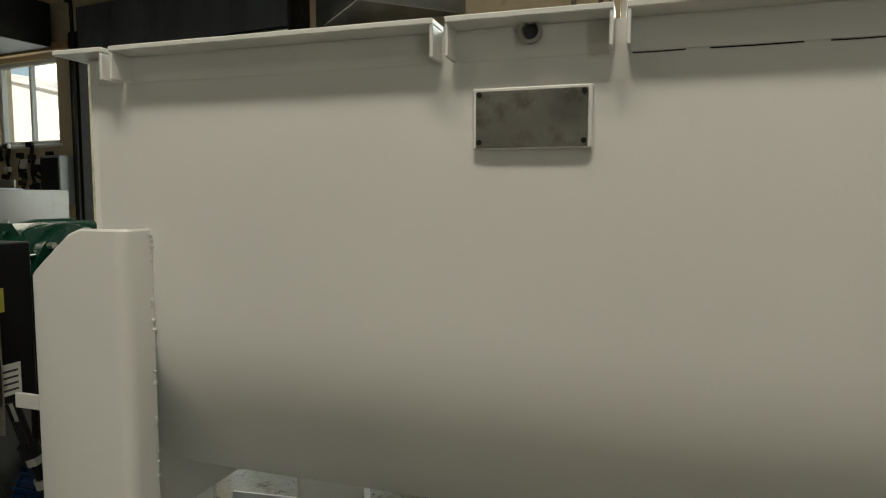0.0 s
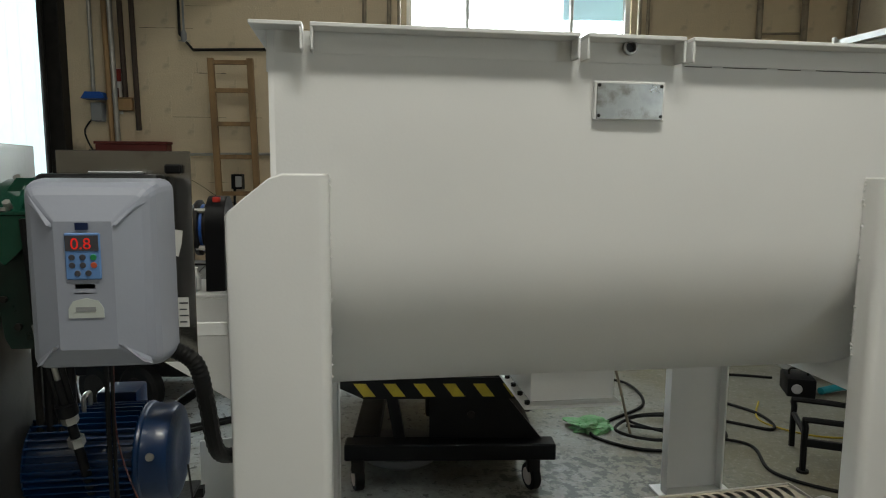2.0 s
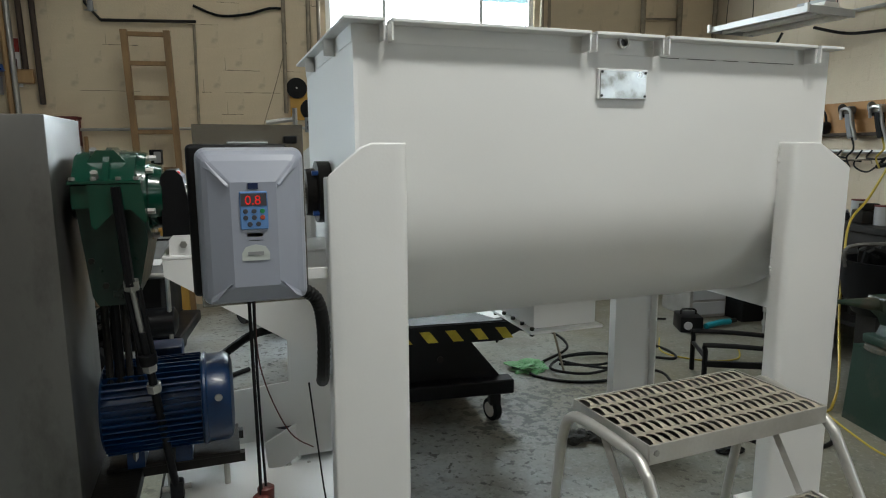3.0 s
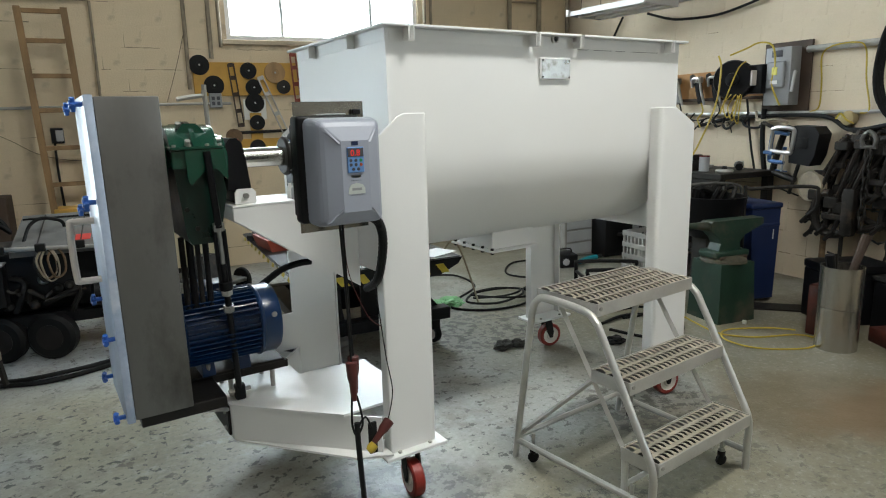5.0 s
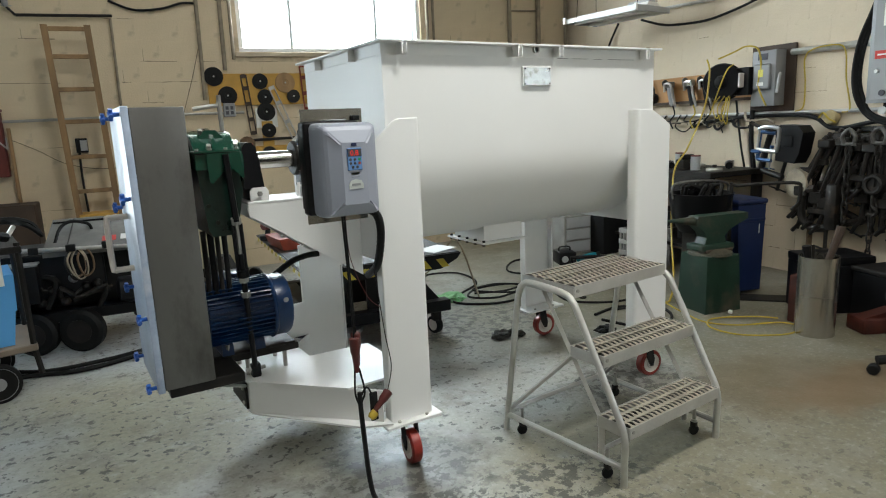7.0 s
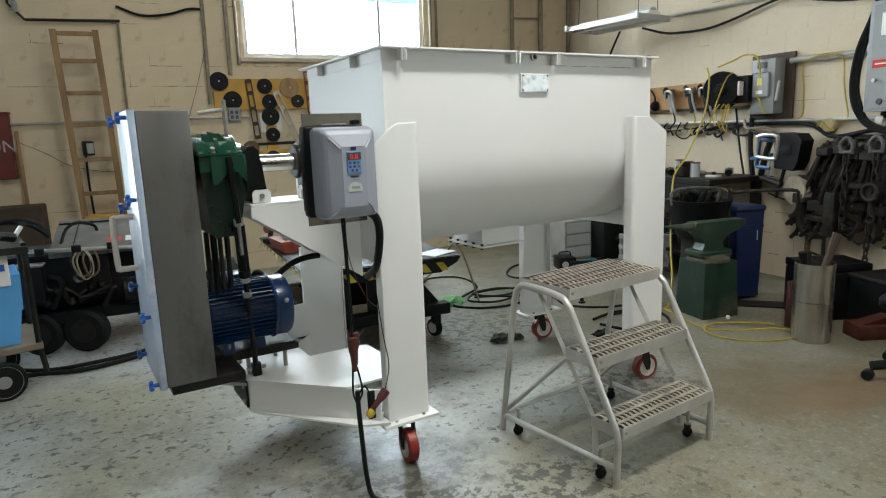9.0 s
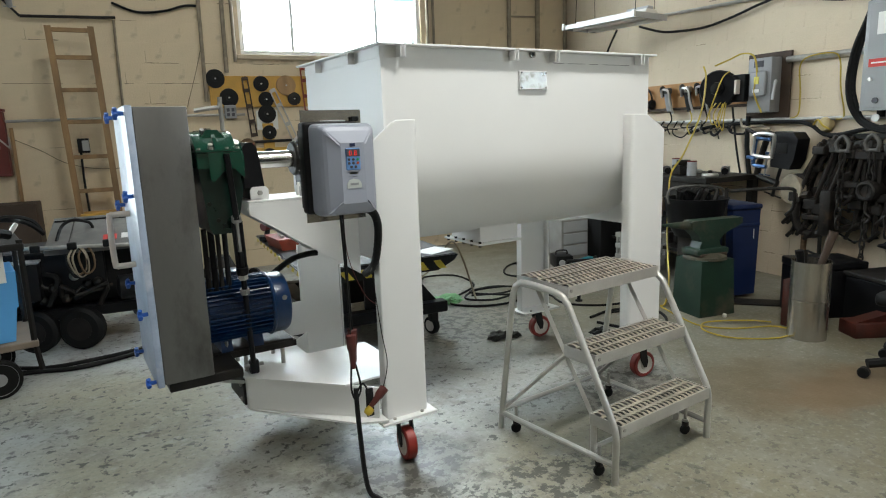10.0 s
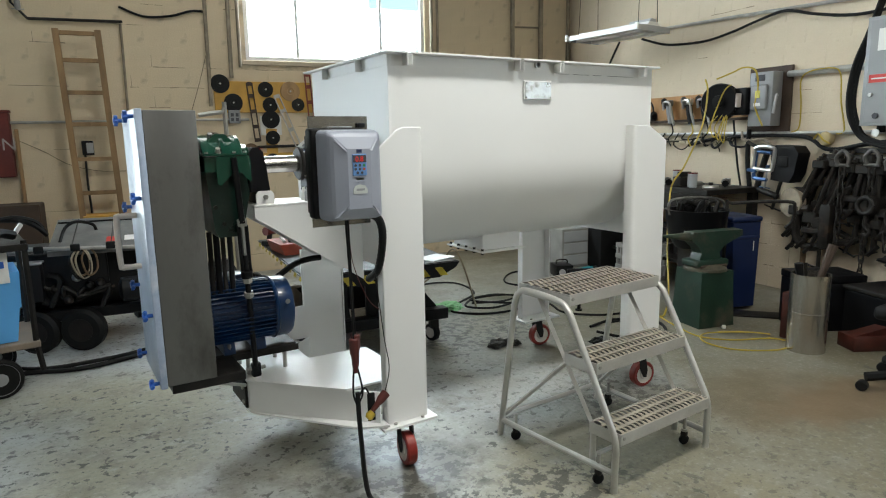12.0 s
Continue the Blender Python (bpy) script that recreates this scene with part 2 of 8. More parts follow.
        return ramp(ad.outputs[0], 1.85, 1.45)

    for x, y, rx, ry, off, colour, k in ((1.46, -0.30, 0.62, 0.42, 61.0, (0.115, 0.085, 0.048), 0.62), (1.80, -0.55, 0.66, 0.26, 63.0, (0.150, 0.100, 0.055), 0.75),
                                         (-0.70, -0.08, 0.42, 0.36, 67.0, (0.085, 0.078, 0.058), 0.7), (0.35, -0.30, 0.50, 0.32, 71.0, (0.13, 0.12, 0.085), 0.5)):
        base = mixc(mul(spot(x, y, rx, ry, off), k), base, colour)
    # paint flaked off down to dark concrete in ragged clusters
    worn = ramp(noise_tex(15.0, 6, 0.68, 81.0), 0.50, 0.535)
    for x, y, rx, ry, off in ((-0.72, -0.12, 0.40, 0.42, 83.0), (-0.25, -0.62, 0.50, 0.30, 85.0), (0.55, 1.55, 0.70, 0.45, 87.0), (0.75, 0.10, 0.45, 0.35, 89.0), (-2.0, -0.9, 0.55, 0.4, 91.0)):
        base = mixc(mul(mul(spot(x, y, rx, ry, off), worn), 0.85), base, (0.052, 0.049, 0.042))
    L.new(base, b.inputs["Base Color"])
    rg = N.new("ShaderNodeMapRange")
    rg.inputs[1].default_value, rg.inputs[2].default_value, rg.inputs[3].default_value, rg.inputs[4].default_value = 0.3, 0.7, 0.30, 0.52
    L.new(noise_tex(3.5, 6, 0.6, 7.0), rg.inputs[0])
    L.new(rg.outputs[0], b.inputs["Roughness"])
    bp = N.new("ShaderNodeBump")
    bp.inputs["Strength"].default_value, bp.inputs["Distance"].default_value = 0.25, 0.004
    s = N.new("ShaderNodeMath")
    s.operation = 'SUBTRACT'
    L.new(noise_tex(60.0, 3), s.inputs[0])
    L.new(chips, s.inputs[1])
    L.new(s.outputs[0], bp.inputs["Height"])
    L.new(bp.outputs[0], b.inputs["Normal"])
    return m


FLOOR = floor_material()
ASPHALT = pbr("pale_yard_concrete", (0.42, 0.41, 0.39), 0.9, var=0.15, scale=1.0, bump=0.2)
LEAF = pbr("tree_leaves", (0.16, 0.26, 0.12), 0.6, var=0.35, scale=3)
BARK = pbr("bark", (0.10, 0.08, 0.06), 0.9, var=0.3, bump=0.4)
SIDING = pbr("pale_siding", (0.52, 0.74, 0.84), 0.6, var=0.05)


# ---------- mesh helpers ----------
def mesh_ob(name, bm, mat, smooth=False, angle=35):
    me = bpy.data.meshes.new(name)
    bmesh.ops.recalc_face_normals(bm, faces=bm.faces)
    bm.to_mesh(me)
    bm.free()
    me.materials.append(mat)
    for p in me.polygons:
        p.use_smooth = True
    me.set_sharp_from_angle(angle=radians(angle))
    return me


def part(name, bm, mat, parent, label=""):
    ob = new(name, mesh_ob(name, bm, mat))
    ob.parent = parent
    if label:
        tagged(ob, label=label)
    return ob


def solo(name, bm, mat, label, category, m=None, group="", kind=""):
    ob = new(name, mesh_ob(name, bm, mat))
    if m is not None:
        ob.matrix_world = m
    return tagged(ob, label, category, group, kind)


def thing(name, m, label, category, group="", kind=""):
    ob = new(name)
    ob.empty_display_size = 0.1
    ob.matrix_world = m
    return tagged(ob, label, category, group, kind)


def B():
    return bmesh.new()


def box(bm, x0, x1, y0, y1, z0, z1, bevel=0.0, seg=2, rot=None):
    r = bmesh.ops.create_cube(bm, size=1.0)
    vs = r["verts"]
    c = Vector(((x0 + x1) / 2, (y0 + y1) / 2, (z0 + z1) / 2))
    for v in vs:
        v.co = Vector((v.co.x * abs(x1 - x0), v.co.y * abs(y1 - y0), v.co.z * abs(z1 - z0)))
    if bevel:
        es = list({e for v in vs for e in v.link_edges})
        r = bmesh.ops.bevel(bm, geom=es, offset=bevel, segments=seg, affect='EDGES', profile=0.5)
        vs = list({v for f in r["faces"] for v in f.verts} | {v for v in vs if v.is_valid})
    for v in vs:
        v.co = (rot @ v.co if rot else v.co) + c
    return bm


def frame_of(d):
    d = d.normalized()
    a = Vector((0, 0, 1)) if abs(d.z) < 0.9 else Vector((1, 0, 0))
    u = d.cross(a).normalized()
    return u, d.cross(u).normalized()


def cyl(bm, p0, p1, r0, r1=None, seg=20, cap=True):
    p0, p1 = Vector(p0), Vector(p1)
    r1 = r0 if r1 is None else r1
    u, w = frame_of(p1 - p0)
    a, b = [], []
    for i in range(seg):
        t = 2 * math.pi * i / seg
        o = u * math.cos(t) + w * math.sin(t)
        a.append(bm.verts.new(p0 + o * r0))
        b.append(bm.verts.new(p1 + o * r1))
    for i in range(seg):
        j = (i + 1) % seg
        bm.faces.new((a[i], a[j], b[j], b[i]))
    if cap:
        bm.faces.new(a[::-1])
        bm.faces.new(b)
    return bm


def lathe(bm, p0, axis, prof, seg=28):
    """prof: (distance along axis, radius) pairs."""
    p0, axis = Vector(p0), Vector(axis).normalized()
    u, w = frame_of(axis)
    rings = []
    for d, r in prof:
        rings.append([bm.verts.new(p0 + axis * d + (u * math.cos(2 * math.pi * i / seg) + w * math.sin(2 * math.pi * i / seg)) * max(r, 1e-4)) for i in range(seg)])
    for a, b in zip(rings, rings[1:]):
        for i in range(seg):
            j = (i + 1) % seg
            bm.faces.new((a[i], a[j], b[j], b[i]))
    bm.faces.new(rings[0][::-1])
    bm.faces.new(rings[-1])
    return bm


def smooth_path(pts, n=8):
    pts = [Vector(p) for p in pts]
    if len(pts) < 3:
        return pts
    out = []
    for i in range(len(pts) - 1):
        p0, p1, p2, p3 = pts[max(i - 1, 0)], pts[i], pts[i + 1], pts[min(i + 2, len(pts) - 1)]
        for k in range(n):
            t = k / n
            out.append(0.5 * ((2 * p1) + (p2 - p0) * t + (2 * p0 - 5 * p1 + 4 * p2 - p3) * t * t + (3 * p1 - p0 - 3 * p2 + p3) * t ** 3))
    out.append(pts[-1])
    return out


def tube(bm, pts, r, seg=8, smooth=8, closed=False, ribs=0.0):
    path = smooth_path(pts, smooth) if smooth else [Vector(p) for p in pts]
    rings, u = [], None
    for i, p in enumerate(path):
        d = (path[min(i + 1, len(path) - 1)] - path[max(i - 1, 0)]).normalized()
        if u is None:
            u, w = frame_of(d)
        else:
            u = (u - d * u.dot(d)).normalized()
            w = d.cross(u)
        rr = r * (1 + (ribs if i % 2 else 0))
        rings.append([bm.verts.new(p + (u * math.cos(2 * math.pi * k / seg) + w * math.sin(2 * math.pi * k / seg)) * rr) for k in range(seg)])
    for a, b in zip(rings, rings[1:]):
        for i in range(seg):
            j = (i + 1) % seg
            bm.faces.new((a[i], a[j], b[j], b[i]))
    bm.faces.new(rings[0][::-1])
    bm.faces.new(rings[-1])
    return bm


def prism(bm, poly, axis, a, b):
    """Extrude a 2D outline along an axis from a to b: x -> (y, z), y -> (x, z), z -> (x, y)."""
    def at(p, d):
        return {"x": (d, p[0], p[1]), "y": (p[0], d, p[1]), "z": (p[0], p[1], d)}[axis]
    va = [bm.verts.new(at(p, a)) for p in poly]
    vb = [bm.verts.new(at(p, b)) for p in poly]
    n = len(poly)
    for i in range(n):
        j = (i + 1) % n
        bm.faces.new((va[i], va[j], vb[j], vb[i]))
    bm.faces.new(va[::-1])
    bm.faces.new(vb)
    return bm


def bevel_all(bm, w, seg=2):
    es = [e for e in bm.edges if len(e.link_faces) == 2 and e.calc_face_angle(0) > radians(30)]
    bmesh.ops.bevel(bm, geom=es, offset=w, segments=seg, affect='EDGES', profile=0.5)
    return bm


def text_part(name, body, size, mat, parent, m, depth=0.001):
    cu = bpy.data.curves.new(name, 'FONT')
    cu.body, cu.size, cu.extrude, cu.align_x = body, size, depth, 'LEFT'
    tmp = new(name, cu)
    bpy.context.view_layer.update()
    me = bpy.data.meshes.new_from_object(tmp.evaluated_get(bpy.context.evaluated_depsgraph_get()))
    bpy.data.objects.remove(tmp)
    me.materials.clear()
    me.materials.append(mat)
    ob = new(name, me)
    ob.parent = parent
    ob.matrix_local = m
    return ob


# ---------- structure ----------
def slab(name, label, x0, x1, y0, y1, z0, z1, mat, m=ROOM, cat="wall"):
    return solo(name, box(B(), x0, x1, y0, y1, z0, z1), mat, label, cat, m, kind="structure")


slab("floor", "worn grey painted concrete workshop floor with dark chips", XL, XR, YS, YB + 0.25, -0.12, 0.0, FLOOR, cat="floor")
slab("ceiling", "dark workshop ceiling", XL - 0.2, XR + 0.2, YS - 0.2, YB + 0.2, HC, HC + 0.15, CEIL, cat="ceiling")
slab("wall_south", "plain unseen workshop wall, dark to cut bounce", XL, XR, YS - 0.2, YS, 0, HC, WALL_D)
slab("wall_west", "plain unseen workshop wall, dark to cut bounce", XL - 0.2, XL, YS, YB + 0.2, 0, HC, WALL_D)
WINE = (-4.9, -3.5, 1.4, 2.7)
wall_e = B()
for y0, y1, z0, z1 in ((YS, WINE[0], 0, HC), (WINE[0], WINE[1], 0, WINE[2]), (WINE[0], WINE[1], WINE[3], HC), (WINE[1], YB, 0, HC)):
    box(wall_e, XR, XR + 0.2, y0, y1, z0, z1)
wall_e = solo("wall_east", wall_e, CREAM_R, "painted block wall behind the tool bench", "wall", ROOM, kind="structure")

DOOR = (-7.10, -3.84, 0.0, 3.33)
WIN = (-0.53, 1.59, 2.33, 3.72)
WINW = (-8.95, -7.68, 2.25, 3.36)
wall_n = B()
for x0, x1, z0, z1 in ((XL, WINW[0], 0, HC), (WINW[0], WINW[1], 0, WINW[2]), (WINW[0], WINW[1], WINW[3], HC), (WINW[1], DOOR[0], 0, HC), (DOOR[0], DOOR[1], DOOR[3], HC),
                       (DOOR[1], WIN[0], 0, HC), (WIN[0], WIN[1], 0, WIN[2]), (WIN[0], WIN[1], WIN[3], HC), (WIN[1], XR + 0.2, 0, HC)):
    box(wall_n, x0, x1, YB, YB + 0.2, z0, z1)
wall_n = solo("wall_north", wall_n, CREAM, "cream painted concrete block wall with window and open door", "wall", ROOM, kind="structure")

# ---------- ribbon mixer ----------
mixer = thing("ribbon_mixer", pose(0, 0, 0), "white enamelled ribbon mixer trough on four castered legs", "mixer")
TX0, TX1, TY0, TY1, TZC, TZT = -0.669, 0.935, 0.05, 0.93, 1.36, 1.815
TYC, TR = (TY0 + TY1) / 2, (TY1 - TY0) / 2


def u_profile(r, top, n=28):
    pts = [(TYC - r, top)]
    for i in range(n + 1):
        a = math.pi + math.pi * i / n
        pts.append((TYC + r * math.cos(a), TZC + r * math.sin(a)))
    pts.append((TYC + r, top))
    return pts


bm = B()
outer, inner = u_profile(TR, TZT), u_profile(TR - 0.006, TZT)
ring = outer + inner[::-1]
va = [bm.verts.new((TX0, *p)) for p in ring]
vb = [bm.verts.new((TX1, *p)) for p in ring]
nr, no = len(ring), len(outer)
for i in range(nr):
    j = (i + 1) % nr
    bm.faces.new((va[i], va[j], vb[j], vb[i]))
for k in range(no - 1):
    for vv in (va, vb):
        bm.faces.new((vv[k], vv[k + 1], vv[nr - 2 - k], vv[nr - 1 - k]))
part("trough", bm, WHITE, mixer, "white U-shaped steel trough shell")


def end_plate(x0, x1):
    pts = [(TY0, TZT), (TY0, 1.38), (0.01, 1.30), (0.01, 0.93), (0.05, 0.89), (0.93, 0.89), (0.97, 0.93), (0.97, 1.30), (TY1, 1.38), (TY1, TZT)]
    return bevel_all(prism(B(), pts, "x", x0, x1), 0.002, 1)


part("end_plate", end_plate(TX0 - 0.012, TX0), WHITE, mixer)
part("end_plate", end_plate(TX1, TX1 + 0.012), WHITE, mixer)


# flange strips round the top, with end tabs
def strip(x0, x1, y0, y1):
    return box(B(), x0, x1, y0, y1, TZT, TZT + 0.009, 0.0015, 1)


for x0, x1 in ((-0.713, -0.606), (-0.590, -0.009), (0.008, 0.239), (0.256, 0.838), (0.854, 0.955)):
    part("flange_strip", strip(x0, x1, 0.0, TY0 + 0.003), WHITE, mixer)
    part("flange_strip", strip(x0, x1, TY1 - 0.003, TY1 + 0.05), WHITE, mixer)
for x0, x1 in ((-0.713, TX0), (TX1, 0.955)):
    part("flange_strip", strip(x0, x1, TY0 + 0.004, TY1 - 0.004), WHITE, mixer)
for x0, x1 in ((-0.606 - 0.06, -0.608), (-0.588, -0.011), (0.010, 0.237), (0.258, 0.836), (0.856, TX1)):
    part("flange_web", box(B(), x0, x1, TY0 - 0.0008, TY0 - 0.0001, TZT - 0.046, TZT - 0.0005, 0.001, 1), WHITE, mixer)
    part("flange_web", box(B(), x0, x1, TY1 + 0.0002, TY1 + 0.0012, TZT - 0.046, TZT - 0.0005, 0.001, 1), WHITE, mixer)
part("flange_web", box(B(), TX0 - 0.0145, TX0 - 0.0122, TY0, TY1, TZT - 0.046, TZT - 0.0005, 0.001, 1), WHITE, mixer)
for gx in (-0.606, 0.239, -0.009, 0.838):
    for dx in (-0.0055, 0.0165):
        for y0, y1 in ((0.002, TY0 - 0.003), (TY1 + 0.003, TY1 + 0.048)):
            part("flange_tab", box(B(), gx + dx, gx + dx + 0.0055, y0, y1, TZT - 0.046, TZT - 0.0005, 0.0012, 1), WHITE, mixer)
for gy in (0.30, 0.70):
    part("flange_tab", box(B(), TX0 - 0.046, TX0 - 0.012, gy, gy + 0.006, TZT - 0.05, TZT - 0.0005, 0.0012, 1), WHITE, mixer)
bm = B()
for xa, xb in ((0.262, 0.33), (0.36, 0.47), (0.50, 0.56), (0.60, 0.79)):
    tube(bm, [(xa, 0.0488, 1.7675), ((xa + xb) / 2, 0.0488, 1.7672), (xb, 0.0488, 1.7678)], 0.0009, 6, 2)
part("seal_bead", bm, GRIME, mixer, "thin grey sealant line under the flange")

PLATE = pbr("stained_nameplate", (0.46, 0.46, 0.45), 0.34, 0.95, var=0.22, scale=16, bump=0.05, fine=30, stain=0.5, stain_c=(0.23, 0.22, 0.19), stain_scale=16, rvar=0.16)
plate = part("nameplate_backing", box(B(), 0.040, 0.212, 0.0385, TY0 - 0.001, 1.640, 1.728, 0.002, 1), WHITE, mixer, "white raised backing of the nameplate")
part("nameplate", box(B(), 0.046, 0.206, 0.0355, 0.0384, 1.642, 1.723, 0.0008, 1), PLATE, plate, "scuffed blank stainless nameplate")
for sx, sz in ((0.051, 1.65), (0.201, 1.65), (0.051, 1.718), (0.201, 1.718)):
    part("screw", cyl(B(), (sx, 0.0335, sz), (sx, 0.0354, sz), 0.004, seg=10), GRIME, plate)
bm = B()
lathe(bm, (0.1235, TY0 + 0.002, 1.804), (0, -1, 0), [(0, 0.016), (0.016, 0.017), (0.0165, 0.012), (0.004, 0.011), (0.003, 0.001)], 24)
port = part("port_fitting", bm, GALV, mixer, "small round steel pipe port under the flange")

# Dark disc inside the ring paints the shade of the bore.
part("bore_shade_disc", cyl(B(), (0.1235, TY0 - 0.003, 1.804), (0.1235, TY0 - 0.0045, 1.804), 0.0105, seg=18), INK, port, "dark disc painted for the shaded bore")

# legs: folded plates with a sloped top corner
def leg(mx, my):
    """mx: -1 for the drive end, 1 for the far end; my: outward in y."""
    yo = -0.016 if my < 0 else 0.996
    yw = TY0 - 0.001 if my < 0 else TY1 + 0.001
    if mx < 0:
        xi, xs, xo = -0.556, -0.666, -0.769
    else:
        xi, xs, xo = 0.757, 0.865, 1.013
    # folded plate: plan outline swept upright, with rounded bends and a sloped top
    def top(x):
        k = (x - xs) / (xo - xs)
        return 1.514 if k <= 0 else 1.514 - 0.071 * min(k, 0.85) / 0.85 - max(k - 0.85, 0) * 0.10

    plan = [(xo, yo - my * 0.050)]
    for k in range(5):
        a = math.pi / 2 * k / 4
        plan.append((xo - mx * 0.008 * (1 - math.cos(a)), yo - my * 0.008 * (1 - math.sin(a))))
    for k in (0.15, 0.3, 0.45, 0.6, 0.75, 0.9):
        plan.append((xo - mx * 0.008 + (xi - xo + mx * 0.03) * k, yo))
    for k in range(7):
        a = math.pi / 2 * k / 6
        plan.append((xi + mx * 0.022 * (1 - math.sin(a)), yo - my * 0.022 * (1 - math.cos(a))))
    plan.append((xi, yw))
    mid = ((xi + xo) / 2, yo - my * 0.06)
    inner = []
    for i, (x, y) in enumerate(plan):
        a, b = Vector(plan[max(i - 1, 0)]), Vector(plan[min(i + 1, len(plan) - 1)])
        n = Vector((-(b - a).y, (b - a).x)).normalized()
        if n.dot(Vector(mid) - Vector((x, y))) < 0:
            n = -n
        inner.append((x + n.x * 0.0075, y + n.y * 0.0075))
    bm = B()
    lip = [(x * 0.62 + u * 0.38, y * 0.62 + v * 0.38) for (x, y), (u, v) in zip(plan, inner)]
    rows4 = [[bm.verts.new((x, y, z)) for x, y, z in line] for line in (
        [(x, y, 0.214) for x, y in plan], [(x, y, top(x) - 0.004) for x, y in plan], [(x, y, top(q[0])) for (x, y), q in zip(lip, plan)], [(x, y, top(q[0])) for (x, y), q in zip(inner, plan)], [(x, y, 0.214) for x, y in inner])]
    for i in range(len(plan) - 1):
        for r in range(5):
            s = (r + 1) % 5
            bm.faces.new((rows4[r][i], rows4[r][i + 1], rows4[s][i + 1], rows4[s][i]))
    for i in (0, len(plan) - 1):
        bm.faces.new([rows4[r][i] for r in range(5)])
    ob = part("leg", bm, WHITE, mixer)
    bm = B()
    rnd = random.Random(int(mx + 2 * my + 9))
    for i in range(64):
        z = 1.505 - 0.48 * rnd.random() ** 1.4
        bmesh.ops.create_icosphere(bm, subdivisions=1, radius=rnd.uniform(0.0020, 0.0052), matrix=Matrix.Translation((xi + mx * rnd.uniform(-0.001, 0.004), yw + my * rnd.uniform(0.0, 0.006), z)))
    tagged(part("weld_bead", bm, WHITE, ob, "uneven painted weld bead along the leg"), kind="stuff")
    # foot plate and bolts
    fx0, fx1 = sorted((xi - mx * 0.028, xo + mx * 0.035))
    fy0, fy1 = sorted((yo + my * 0.035, yo - my * 0.125))
    foot = part("foot_plate", box(B(), fx0, fx1, fy0, fy1, 0.200, 0.213, 0.002, 1), WHITE, mixer)
    for bx in (0.25, 0.75):
        for by in (0.15, 0.85):
            part("bolt", cyl(B(), (fx0 + (fx1 - fx0) * bx, fy0 + (fy1 - fy0) * by, 0.213), (fx0 + (fx1 - fx0) * bx, fy0 + (fy1 - fy0) * by, 0.221), 0.008, seg=6), GALV, foot)
    return fx0, fx1, fy0, fy1


def caster(cx, cy, turn):
    m = pose(cx, cy, 0, 0, 0, turn)
    c = part("caster_plate", box(B(), cx - 0.05, cx + 0.05, cy - 0.045, cy + 0.045, 0.188, 0.199, 0.002, 1), BLACK_G, mixer)
    bm = B()
    for s in (-1, 1):
        prism(bm, [(-0.012, 0.187), (0.035, 0.187), (0.052, 0.10), (0.045, 0.062), (0.025, 0.062), (0.0, 0.11)], "y", s * 0.028, s * 0.033)
    cyl(bm, (0.036, -0.036, 0.077), (0.036, 0.036, 0.077), 0.009, seg=10)
    bm.transform(m)
    part("fork", bm, GRIME, c)
    bm = lathe(B(), (0.036, -0.024, 0.077), (0, 1, 0), [(0.014, 0.050), (0.0, 0.0545), (0, 0.070), (0.006, 0.0765), (0.042, 0.0765), (0.048, 0.070), (0.048, 0.0545), (0.034, 0.050)], 32)
    bm.transform(m)
    part("tyre", bm, RED_PU, c, "red polyurethane caster tyre")
    bm = lathe(B(), (0.036, -0.0255, 0.077), (0, 1, 0), [(0, 0.018), (0, 0.026), (0.004, 0.030), (0.004, 0.048), (0, 0.054), (0.051, 0.054), (0.047, 0.048), (0.047, 0.030), (0.051, 0.026), (0.051, 0.018)], 28)
    bm.transform(m)
    part("hub", bm, WHEEL_W, c, "pale cream caster hub")


for mx, my, turn in ((-1, -1, -97), (1, -1, -8), (-1, 1, -70), (1, 1, -10)):
    fx0, fx1, fy0, fy1 = leg(mx, my)
    caster((fx0 + fx1) / 2 + 0.0, (fy0 + fy1) / 2, turn)

# outlet under the trough
bm = B()
for x0, x1, y0, y1 in ((-0.008, 0.0, 0.32, 0.60), (0.232, 0.240, 0.32, 0.60), (0.0, 0.232, 0.32, 0.326), (0.0, 0.232, 0.594, 0.60)):
    box(bm, x0, x1, y0, y1, 0.872, 0.99)
outlet = part("outlet_neck", bm, WHITE, mixer)
bm = B()
for x0, x1, y0, y1 in ((-0.035, -0.008, 0.285, 0.635), (0.240, 0.252, 0.285, 0.635), (-0.008, 0.240, 0.285, 0.32), (-0.008, 0.240, 0.60, 0.635)):
    box(bm, x0, x1, y0, y1, 0.862, 0.871)
part("outlet_flange", bm, WHITE, outlet)
for i in range(5):
    for bx in (-0.022,):
        y = 0.305 + i * 0.077
        part("bolt", cyl(B(), (bx, y, 0.851), (bx, y, 0.881), 0.008, seg=6), GRIME, outlet)

# drive end: shelf, brackets, lower platform
bm = B()
box(bm, -1.19, TX0 - 0.013, 0.36, 0.62, 1.183, 1.193, 0.002, 1)
shelf = part("bearing_shelf", bm, WHITE, mixer, "white shelf that carries the shaft bearing")
for y in (0.36, 0.612):
    bm = prism(B(), [(-1.188, 1.182), (-1.188, 1.135), (-0.685, 0.80), (-0.685, 1.182)], "y", y, y + 0.008)
    part("shelf_bracket", bm, WHITE, mixer)
blk = part("pillow_block", box(B(), -1.165, -1.105, 0.40, 0.585, 1.194, 1.245, 0.005, 2), BLACK_G, mixer, "black pillow block on the shelf")
